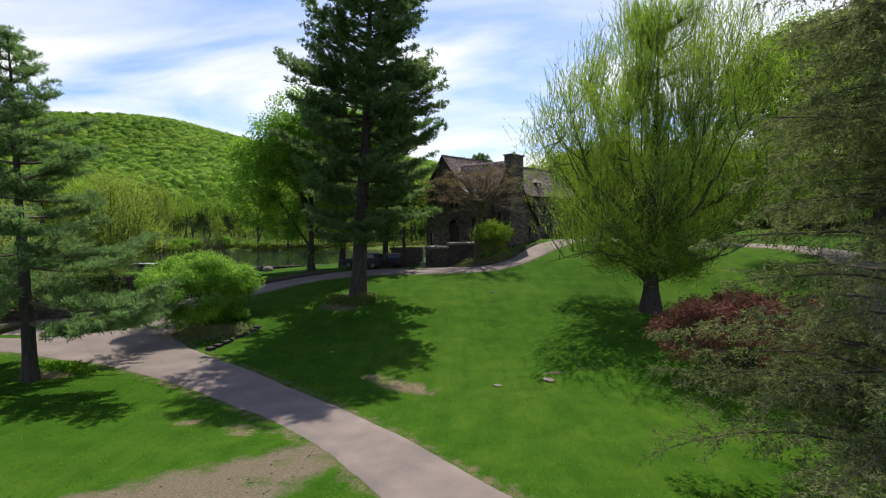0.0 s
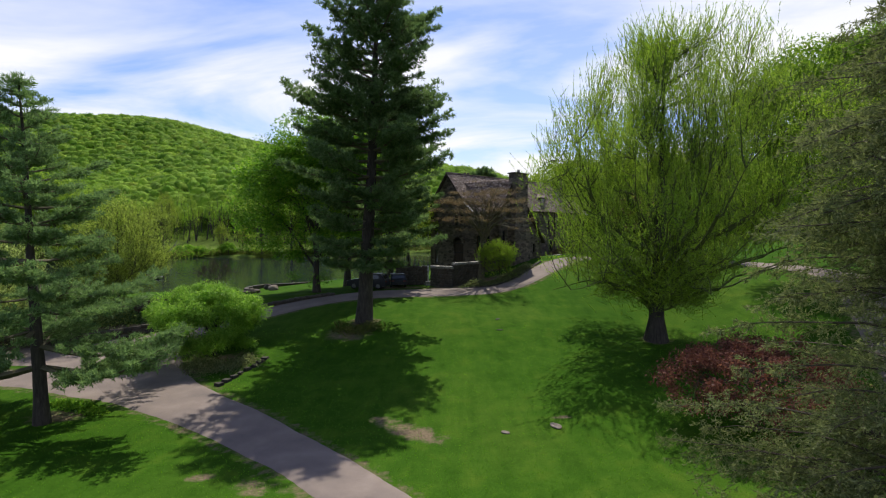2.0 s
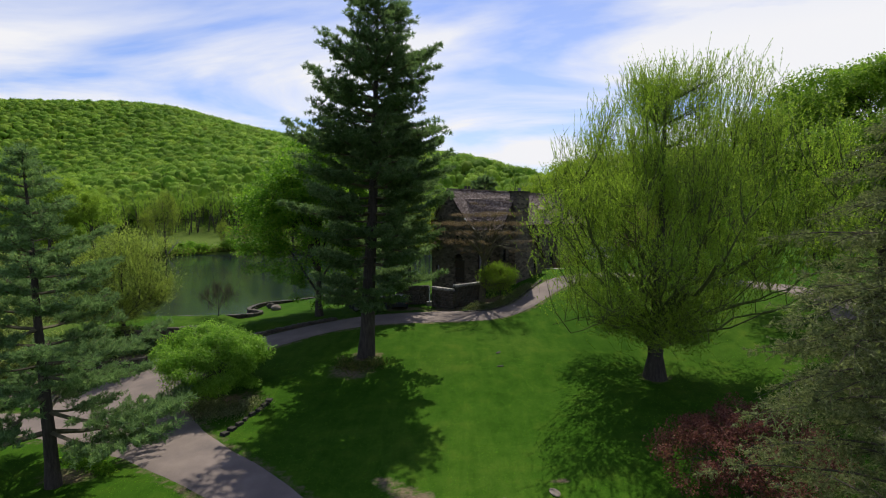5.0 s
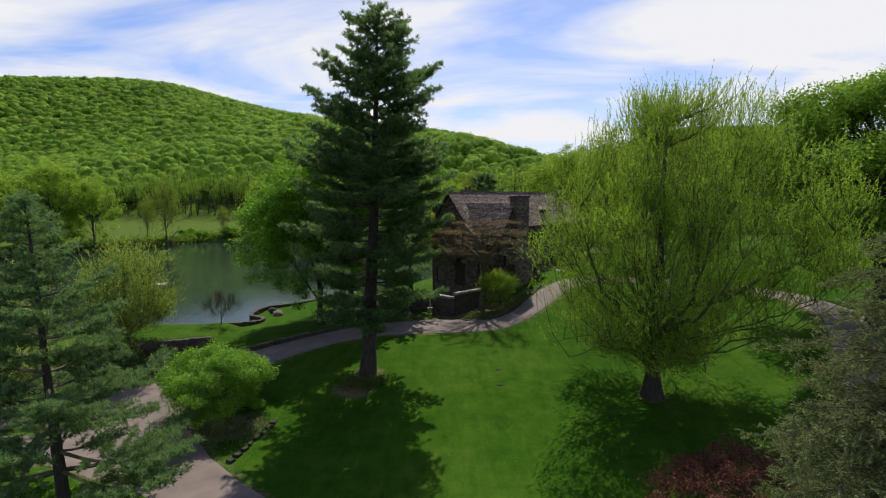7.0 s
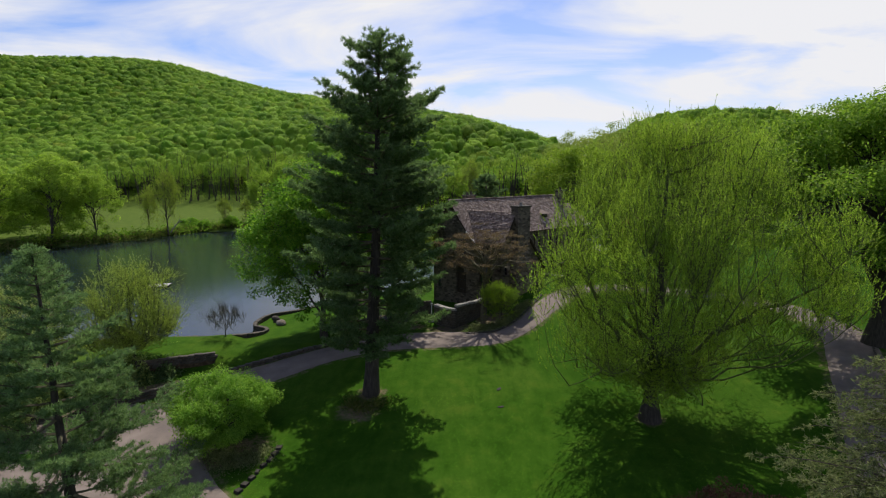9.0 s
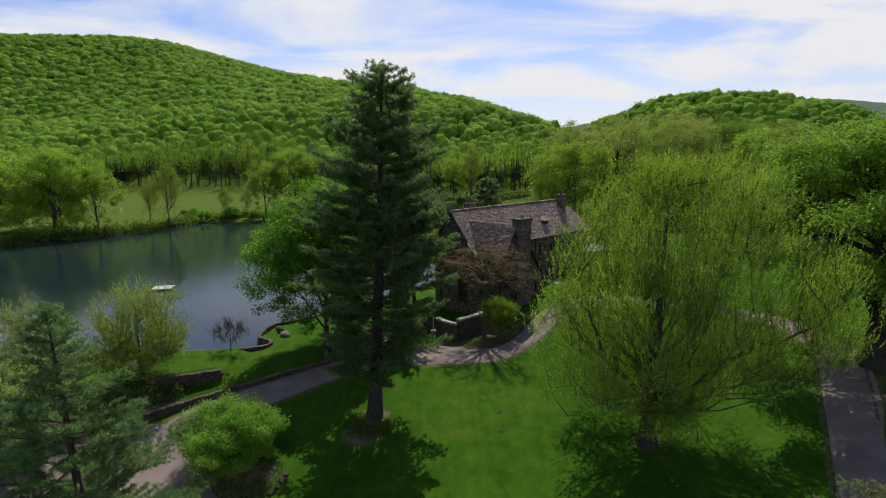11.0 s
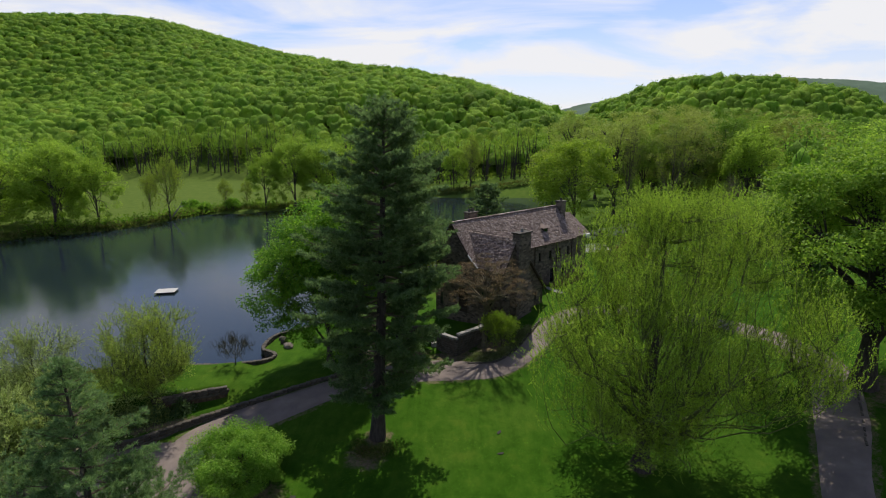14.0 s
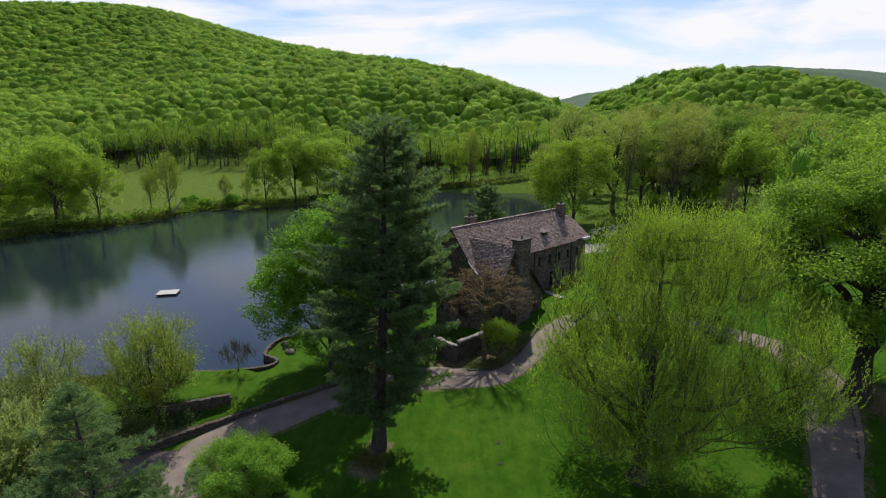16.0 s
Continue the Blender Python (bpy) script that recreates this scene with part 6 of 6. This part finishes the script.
# lower end bay beyond the second stack
ann = [((22.9, -3.6, 12.4), (27.2, -3.6, 12.4), (26.6, 0, 15.5), (22.9, 0, 15.7)), ((27.2, 3.0, 12.4), (22.9, 3.0, 12.4), (22.9, 0, 15.7), (26.6, 0, 15.5)), ((27.2, -3.6, 12.4), (27.2, 3.0, 12.4), (26.6, 0.1, 15.5), (26.6, -0.1, 15.5))]
ab, at_ = Soup(), Soup()
for k, q in enumerate(ann):
    slab(ab, *q)
    shingle_patch(at_, *q, 130 + k)
bay = ab.build("end_roof", M["darkwood"], house)
tagged(at_.build("shingle", M["shingle"], bay), kind="stuff")
wall_run("end_bay_wall", house, (22.8, -3.2), (26.8, -3.2), 3.2, lambda s: 12.4, [(1.2, 1.9, 9.6, 11.0)], 0.4, M["wallstone"])
wall_run("end_bay_wall", house, (26.8, -3.2), (26.8, 2.8), 3.2, lambda s: 12.4, [(2, 3, 8, 10)], 0.4, M["wallstone"])
eb = Soup()
eb.box((26.0, -3.75, 12.35), (1.6, 0.4, 0.3))
eb.build("eave_board", M["paint"], house, label="white painted eave board")


# ---- stone walls ----
def stone_meshes(n, mat, seed):
    """A few alike, uneven stones, to be shared."""
    rng = random.Random(seed)
    out = []
    for k in range(n):
        bm = bmesh.new()
        bmesh.ops.create_cube(bm, size=1.0)
        for v in bm.verts:
            v.co += Vector((rng.uniform(-0.09, 0.09), rng.uniform(-0.09, 0.09), rng.uniform(-0.09, 0.09)))
        bmesh.ops.bevel(bm, geom=bm.edges[:], offset=0.12, segments=1, affect="EDGES")
        me = bpy.data.meshes.new("stone")
        bm.to_mesh(me)
        bm.free()
        me.materials.append(mat)
        out.append(me)
    return out


STONES = stone_meshes(7, M["stone"], 5)
CAPS = stone_meshes(4, M["cap"], 6)


def stone_wall(name, line, top, tall, thick, label, seed, size=(0.55, 0.24), cap=None, ragged=0.06):
    """A dry wall: a core, and its facing stones one by one, in courses. top(s): height of its top at s metres along."""
    rng = random.Random(seed)
    pts = along([(*p, 0) for p in line], 0.25)[:, :2]
    seg = np.r_[0, np.cumsum(np.linalg.norm(np.diff(pts, axis=0), axis=1))]
    total = seg[-1]

    def at(s):
        return np.array([np.interp(s, seg, pts[:, 0]), np.interp(s, seg, pts[:, 1])])

    wall = empty(name, Matrix.Identity(4), label, "wall", kind="structure")
    core = Soup()
    n = max(2, int(total / 0.6))
    ss = np.linspace(0, total, n + 1)
    for a, b in zip(ss[:-1], ss[1:]):
        A, B = at(a), at(b)
        d = unit(B - A)
        nn = np.array([-d[1], d[0]]) * (thick / 2 - 0.07)
        q = [(*(A - nn), top(a) - tall - 0.4), (*(B - nn), top(b) - tall - 0.4), (*(B + nn), top(b) - tall - 0.4), (*(A + nn), top(a) - tall - 0.4),
             (*(A - nn), top(a) - 0.07), (*(B - nn), top(b) - 0.07), (*(B + nn), top(b) - 0.07), (*(A + nn), top(a) - 0.07)]
        core.add(q, [(0, 3, 2, 1), (4, 5, 6, 7), (0, 1, 5, 4), (1, 2, 6, 5), (2, 3, 7, 6), (3, 0, 4, 7)])
    core.build("core", M["litter"], wall)
    rows = max(1, round(tall / size[1]))
    for r in range(rows):
        s = rng.uniform(-0.2, 0.0)
        while s < total:
            w = size[0] * rng.uniform(0.6, 1.35)
            c = min(max(s + w / 2, 0.05), total - 0.05)
            A, B = at(max(0, c - 0.1)), at(min(total, c + 0.1))
            d = unit(B - A)
            a = math.degrees(math.atan2(d[1], d[0]))
            p = at(c)
            z = top(c) - (r + 0.5) * size[1] + rng.uniform(-0.02, 0.02)
            last = cap is not None and r == 0
            ob = bpy.data.objects.new("cap_stone" if last else "stone", rng.choice(CAPS if last else STONES))
            scene.collection.objects.link(ob)
            ob.parent = wall
            ob.matrix_basis = pose(p[0] + rng.uniform(-ragged, ragged) * 0.5, p[1] + rng.uniform(-ragged, ragged) * 0.5, z, rng.uniform(-4, 4), rng.uniform(-4, 4), a + rng.uniform(-4, 4)) @ Matrix.Diagonal((w * 1.02, thick * rng.uniform(0.94, 1.06) * (1.12 if last else 1), size[1] * rng.uniform(0.94, 1.08), 1))
            s += w
    return wall


def on_lawn(line, lift):
    """The ground's height along a line, for a low edging."""
    q = along([(*p, 0) for p in line], 0.5)[:, :2]
    seg = np.r_[0, np.cumsum(np.linalg.norm(np.diff(q, axis=0), axis=1))]
    z = grid_height(q[:, 0], q[:, 1]) + lift
    return lambda s: float(np.interp(s, seg, z))


def run_len(line):
    p = np.asarray(line, float)
    return np.r_[0, np.cumsum(np.linalg.norm(np.diff(p, axis=0), axis=1))]


dl = run_len(DRIVE_WALL)
stone_wall("drive_wall", DRIVE_WALL, lambda s: float(np.interp(s, dl, [0.85, 0.95, 1.3, 2.0, 3.0, 3.3])), 0.95, 0.5, "low dark dry-stone wall along the driveway", 71, (0.62, 0.25))
bl = run_len(BANK_WALL)
stone_wall("bank_wall", BANK_WALL, lambda s: 3.15, 0.8, 0.5, "dry-stone retaining wall on the grassy bank", 72, (0.6, 0.27))
stone_wall("shore_wall", SHORE_WALL, lambda s: 3.05, 0.75, 0.45, "low stone wall along the pond's edge", 73, (0.6, 0.27))
stone_wall("terrace_wall", [(-1.7, 59.8), (-0.6, 58.4), (0.4, 57.6)], lambda s: 5.7, 2.5, 0.5, "stone terrace wall with pale cap stones before the house", 74, (0.5, 0.27), "cap", 0.04)
stone_wall("terrace_wall", [(0.6, 57.8), (2.2, 59.2), (3.9, 60.9)], lambda s: 6.1, 2.7, 0.5, "stone terrace wall with pale cap stones before the house", 75, (0.5, 0.27), "cap", 0.04)
stone_wall("court_wall", [(-5.9, 61.6), (-4.0, 61.8), (-2.4, 62.2)], lambda s: 5.5, 2.2, 0.45, "dark stone court wall beside the gateway", 76, (0.5, 0.27), None, 0.04)
BED = [(1.6, 55.4), (4.6, 55.2), (6.9, 57.0), (9.0, 60.0), (10.8, 63.0)]
stone_wall("bed_edging", BED, on_lawn(BED, 0.16), 0.2, 0.3, "low stone edging of the planting bed", 77, (0.4, 0.2))
KERB = [(40.4, 55.6), (39.6, 52.2), (38.6, 49.0), (36.2, 44.6), (33.0, 39.4)]
stone_wall("drive_kerb", KERB, on_lawn(KERB, 0.1), 0.16, 0.2, "low stone kerb along the upper drive", 78, (0.9, 0.16))


# ---- things about the grounds ----
def lawn_edging():
    """A short row of dark stones holding the lawn's bank above the driveway."""
    st = empty("stone_edging", Matrix.Identity(4), "short row of dark mossy stones set into the lawn's bank", "edging")
    rng = random.Random(8)
    for k in range(8):
        x, y = -13.9 + 0.18 * k, 32.4 + 0.66 * k
        so = Soup()
        so.box((x + rng.uniform(-0.1, 0.1), y, height(x, y) - 0.02), (0.4 * rng.uniform(0.7, 1.3), rng.uniform(0.45, 0.72), 0.34 * rng.uniform(0.8, 1.2)), -0.27 + rng.uniform(-0.3, 0.3), 0.8)
        so.build("stone", M["wetstone"], st)
    return st


lawn_edging()


def swim_raft():
    raft = empty("swimming_raft", pose(-47.9, 87.0, WATER, 0, 0, 12) @ Matrix.Diagonal((0.84, 0.84, 0.84, 1)), "weathered white wooden swimming raft floating on the pond", "raft")
    for k in range(12):
        so = Soup()
        so.box((-1.75 + 0.318 * k, 0, 0.34), (0.3, 3.0, 0.05))
        so.build("plank", M["plank"], raft)
    fr = Soup()
    for y in (-1.4, 0, 1.4):
        fr.box((0, y, 0.23), (3.8, 0.12, 0.16))
    fr.build("frame", M["darkwood"], raft)
    for y in (-1.0, 1.0):
        fl = Soup()
        fl.tube([(-1.6, y, 0.0), (0, y, 0.0), (1.6, y, 0.0)], [0.24, 0.24, 0.24], 12)
        fl.build("float", M["rubber"], raft)


swim_raft()


def boulder(name, x, y, size, seed, label, mat):
    rng = np.random.default_rng(seed)
    bm = bmesh.new()
    bmesh.ops.create_icosphere(bm, subdivisions=3, radius=0.5)
    k = rng.normal(0, 1, (6, 3))
    for v in bm.verts:
        d = np.array(v.co) * 2
        f = 1 + 0.12 * sum(math.sin(float(d @ a) * 1.7 + i) for i, a in enumerate(k)) / 3
        v.co = Vector((v.co.x * size[0] * f, v.co.y * size[1] * f, max(-0.3, v.co.z) * size[2] * f))
    me = bpy.data.meshes.new(name)
    bm.to_mesh(me)
    bm.free()
    me.materials.append(mat)
    ob = new(name, me)
    ob.matrix_world = pose(x, y, float(grid_height(x, y)) + size[2] * 0.22, 0, 0, seed * 47 % 360)
    return tagged(ob, label, "boulder")


boulder("boulder", -20.0, 61.8, (1.7, 1.0, 0.8), 3, "pale flat-topped boulder on the grass by the pond", M["gravel"])
boulder("boulder", -21.0, 63.2, (0.8, 0.7, 0.9), 4, "upright grey boulder on the grass by the pond", M["stone"])
boulder("boulder", -21.6, 64.6, (0.9, 0.7, 0.6), 5, "small grey boulder by the shore wall", M["stone"])
boulder("flat_stone", 4.9, 25.0, (0.8, 0.5, 0.1), 6, "pale flat stone flush in the lawn", M["gravel"])
boulder("flat_stone", 2.5, 24.6, (0.45, 0.3, 0.1), 7, "small pale stone flush in the lawn", M["gravel"])
boulder("flat_stone", 3.9, 41.2, (0.6, 0.3, 0.06), 8, "brown flat stone flush in the lawn", M["wetstone"])
boulder("flat_stone", 4.0, 43.8, (0.7, 0.28, 0.06), 9, "brown flat stone flush in the lawn", M["wetstone"])


def gate_post():
    """White-painted post with a ball and a foot block at the gateway."""
    g = empty("gate_post", pose(-2.2, 60.6, height(-2.2, 60.6)), "white painted gate post on a pale stone block", "gate post")
    a = Soup()
    a.box((0, 0, 0.22), (0.7, 0.5, 0.5), 0.3, 0.9)
    a.build("foot_block", M["cap"], g)
    b = Soup()
    b.tube([(0, 0, 0.4), (0, 0, 1.3), (0, 0, 2.0)], [0.09, 0.06, 0.06], 10)
    b.build("post", M["paint"], g)
    c = Soup()
    c.tube([(0, 0, 1.98), (0, 0, 2.06), (0, 0, 2.16), (0, 0, 2.24)], [0.04, 0.12, 0.12, 0.02], 10)
    c.build("finial", M["paint"], g)


gate_post()


def parked_car(name, m, label, length=4.3, wide=1.76, tall=1.62, mat=None):
    car = empty(name, m, label, "car")
    mat = mat or M["metal"]
    h = tall
    # side outline, tail to nose
    out = [(-0.5, 0.22), (-0.5, 0.42), (-0.485, 0.60), (-0.46, 0.66), (-0.40, 0.93), (-0.34, 0.985), (-0.05, 1.0), (0.06, 0.97), (0.20, 0.66), (0.42, 0.58), (0.49, 0.50), (0.5, 0.36), (0.49, 0.2), (0.3, 0.16), (-0.3, 0.16)]
    bm = bmesh.new()
    rings = []
    for fy, inset in ((-0.5, 0.045), (-0.46, 0.0), (0.46, 0.0), (0.5, 0.045)):
        ring = []
        for px, pz in out:
            lean = 0.10 * max(0, pz - 0.62) / 0.38
            ring.append(bm.verts.new((px * length * (1 - inset * 0.4), fy * wide * (1 - lean * 2 * abs(fy)) , (pz - inset * 0.3) * h)))
        rings.append(ring)
    n = len(out)
    for a, b in zip(rings[:-1], rings[1:]):
        for i in range(n):
            bm.faces.new((a[i], a[(i + 1) % n], b[(i + 1) % n], b[i]))
    bm.faces.new(rings[0][::-1])
    bm.faces.new(rings[-1])
    bmesh.ops.recalc_face_normals(bm, faces=bm.faces[:])
    part("body", bm, mat, car, smooth=False)
    for sy in (-1, 1):
        for x0, x1 in ((-0.30, -0.10), (-0.085, 0.07)):
            g = Soup()
            y0, y1 = sy * (0.5 * wide * 0.995), sy * (0.5 * wide * 0.915)
            g.add([(x0 * length - 0.05 * length * (x0 < -0.2), y0, 0.67 * h), (x1 * length + (0.07 * length if x1 > 0 else 0), y0, 0.67 * h), (x1 * length - 0.01, y1, 0.93 * h), (x0 * length, y1, 0.93 * h)], [(0, 1, 2, 3)] if sy < 0 else [(3, 2, 1, 0)])
            g.build("side_window", M["glass"], car)
    for name_, xs, zs in (("rear_window", (-0.468, -0.412), (0.68, 0.92)), ("windscreen", (0.195, 0.085), (0.69, 0.94))):
        g = Soup()
        o = -0.012 if "rear" in name_ else 0.014
        g.add([(xs[0] * length + o, -0.4 * wide, zs[0] * h), (xs[0] * length + o, 0.4 * wide, zs[0] * h), (xs[1] * length + o, 0.36 * wide, zs[1] * h), (xs[1] * length + o, -0.36 * wide, zs[1] * h)], [(0, 1, 2, 3)])
        g.build(name_, M["glass"], car)
    for x in (-0.31, 0.31):
        for sy in (-1, 1):
            wh = new("wheel")
            wh.parent = car
            wh.matrix_basis = pose(x * length, sy * (wide / 2 - 0.1), 0.33, 90 * 1)
            ty = Soup()
            ty.tube([(0, 0, -0.11), (0, 0, -0.1), (0, 0, 0.1), (0, 0, 0.11)], [0.27, 0.33, 0.33, 0.27], 18)
            ty.build("tyre", M["rubber"], wh, True)
            rm = Soup()
            rm.tube([(0, 0, -0.118), (0, 0, -0.117), (0, 0, 0.117), (0, 0, 0.118)], [0.01, 0.21, 0.21, 0.01], 14)
            rm.build("rim", M["chrome"], wh)
    for sy in (-1, 1):
        for x, nm, mt in ((0.495, "headlight", M["chrome"]), (-0.5, "tail_light", M["redleaf"])):
            l_ = Soup()
            l_.box((x * length, sy * wide * 0.37, 0.5 * h), (0.05, 0.28, 0.14))
            l_.build(nm, mt, car)
    return car


parked_car("car", pose(-8.4, 57.2, height(-8.4, 57.2) + 0.05, 0, 0, 168), "dark parked car in the shade beside the driveway")
parked_car("car", pose(-5.6, 59.6, height(-5.6, 59.6) + 0.05, 0, 0, 100), "dark parked car half hidden beside the court wall", 4.2, 1.7, 1.45, M["metal"])


def leaf_patch(name, line, width, tall, n, leaf, mat, label, seed, category="undergrowth"):
    """Low tangled growth along a line: many small leaves on the ground."""
    rng = np.random.default_rng(seed)
    q = along([(*p, 0) for p in line], 0.3)[:, :2]
    i = rng.integers(0, len(q), n)
    off = rng.normal(0, width / 2, (n, 2))
    p = q[i] + off
    fade = np.exp(-(off ** 2).sum(1) / (width ** 2))
    lump = 0.5 + 0.5 * np.sin(p[:, 0] * 2.1 + np.sin(p[:, 1] * 1.7) * 2)
    z = land(p[:, 0], p[:, 1]) + rng.random(n) ** 1.5 * tall * (0.35 + 0.65 * lump) * fade
    so = Soup()
    D = unit(rng.normal(0, 0.7, (n, 3)) + np.array([0, 0, 0.5]))
    so.leaves(np.column_stack([p, z]), D, leaf * rng.uniform(0.6, 1.4, n), leaf * 0.7, rng)
    return tagged(so.build(name, mat), label, category, kind="stuff")


leaf_patch("ivy", [(-35.0, 44.6), (-31.5, 46.2), (-28.5, 47.7), (-26.4, 48.7)], 0.9, 1.5, 9000, 0.2, M["pine"], "dark ivy and brambles hanging over the bank wall", 81)
leaf_patch("brush", [(-36.0, 44.0), (-33.0, 45.6), (-30.0, 47.2), (-28.6, 47.8)], 1.3, 2.2, 12000, 0.17, M["olive"], "dark tangled brush above the bank", 82)
leaf_patch("undergrowth", [(-17.4, 37.0), (-15.8, 35.6), (-13.6, 36.2)], 1.2, 0.7, 5200, 0.13, M["hemlock"], "dark low undergrowth beneath the round bush", 83)
leaf_patch("bed_plants", [(2.2, 56.4), (4.8, 56.4), (7.0, 58.2), (8.8, 61.0)], 1.0, 0.9, 6500, 0.14, M["hemlock"], "low dark planting in the bed before the house", 84)
leaf_patch("foundation_shrubs", [(15.0, 76.0), (17.5, 78.6), (20.0, 81.0)], 0.9, 1.5, 4500, 0.2, M["brownleaf"], "brownish shrubs along the house's long wall", 85)
leaf_patch("pine_skirt", [(-8.4, 42.0), (-7.2, 41.2), (-5.6, 41.6)], 0.9, 0.8, 1800, 0.14, M["reed"], "dry twiggy growth round the pine's foot", 86)
leaf_patch("reeds", [(-112, 131), (-106, 137.5), (-92, 146.5), (-85.5, 161), (-80.5, 175.5), (-53, 190.5), (-28, 213.5), (-3, 222.5), (34, 224.5)], 2.2, 2.2, 16000, 0.6, M["reed"], "rough reeds and brush along the far shore", 87, "reeds")
leaf_patch("shore_brush", [(-110, 138), (-96, 147), (-88, 160), (-78, 179), (-60, 188)], 3.2, 3.4, 9000, 0.55, M["sparse"], "low spring brush along the far shore", 88, "brush")
leaf_patch("bank_weeds", [(-49, 52), (-40, 53.6), (-33, 54.6)], 1.6, 0.8, 5000, 0.2, M["reed"], "rough grass along the pond's near bank", 89)
leaf_patch("lawn_edge_weeds", [(-21.8, 29.6), (-20.2, 28.9), (-18.4, 27.9)], 0.5, 0.5, 1500, 0.14, M["fresh"], "leafy weeds at the lawn's edge by the pine", 90)


def grass_tufts():
    """Longer blades over the nearer lawn, thickest at its uneven edges."""
    rng = np.random.default_rng(91)
    n = 36000
    x = rng.uniform(-26, 24, n)
    y = 9 + 34 * rng.random(n) ** 1.5
    ok = np.ones(n, bool)
    for line, halves in ((DRIVE, DRIVE_HALF), (LANE, [1.8] * len(LANE)), (SPUR, [2.3] * len(SPUR))):
        d, _, w = segdist(x, y, line)
        ok &= d > np.interp(w, np.arange(len(line)), halves) - 0.1
    x, y = x[ok], y[ok]
    n = len(x)
    so = Soup()
    D = unit(rng.normal(0, 0.55, (n, 3)) * np.array([1, 1, 0.2]) + np.array([0, 0, 1.0]))
    so.leaves(np.column_stack([x, y, grid_height(x, y) - 0.01]), D, rng.uniform(0.04, 0.09, n), 0.03, rng)
    return tagged(so.build("grass_blades", M["blade"]), "short mown grass blades of the near lawn", "grass", kind="stuff")


grass_tufts()


def loose_stones():
    rng = np.random.default_rng(92)
    n = 420
    q = along([(*p, 0) for p in SPUR], 0.3)[:, :2]
    p = q[rng.integers(0, len(q), n)] + rng.normal(0, 1.2, (n, 2))
    so = Soup()
    for k in range(n):
        s = rng.uniform(0.015, 0.045)
        so.box((p[k, 0], p[k, 1], float(grid_height(p[k, 0], p[k, 1])) + 0.005 + s * 0.2), (s * 1.3, s, s * 0.8), rng.uniform(0, 6), 0.75)
    return tagged(so.build("loose_stone", M["gravel"]), "loose pebbles on the gravel track", "gravel", kind="stuff")


loose_stones()
# rubble bank and paved court beyond the house
for k in range(72):
    t = random.Random(k).random()
    x, y = 28.5 + 14.5 * t, 112.5 + 7.0 * t + random.Random(k + 99).uniform(-1.0, 5.5)
    b_ = boulder("rubble_stone", x, y, (1.2, 0.9, 0.9), 20 + k % 9, "grey rubble stone heaped behind the house", M["cap"] if k % 3 else M["stone"])
    tagged(b_, group="rubble stones behind the house")
court = Soup()
for i in range(7):
    for j in range(7):
        px, py = 24.6 + 1.02 * i, 102.0 + 1.02 * j
        court.box((px, py, float(grid_height(px, py)) + 0.04), (0.99, 0.99, 0.1))
tagged(court.build("paved_court", M["cap"]), "pale paved court behind the house", "paving", kind="structure")
path_ = [(13.4, 76.9), (14.3, 74.6), (15.3, 72.0)]
ribbon("garden_path", path_, [0.5, 0.5, 0.5], M["cap"], 0.05, "pale stone garden path beside the house", "path", 0.04, 9)
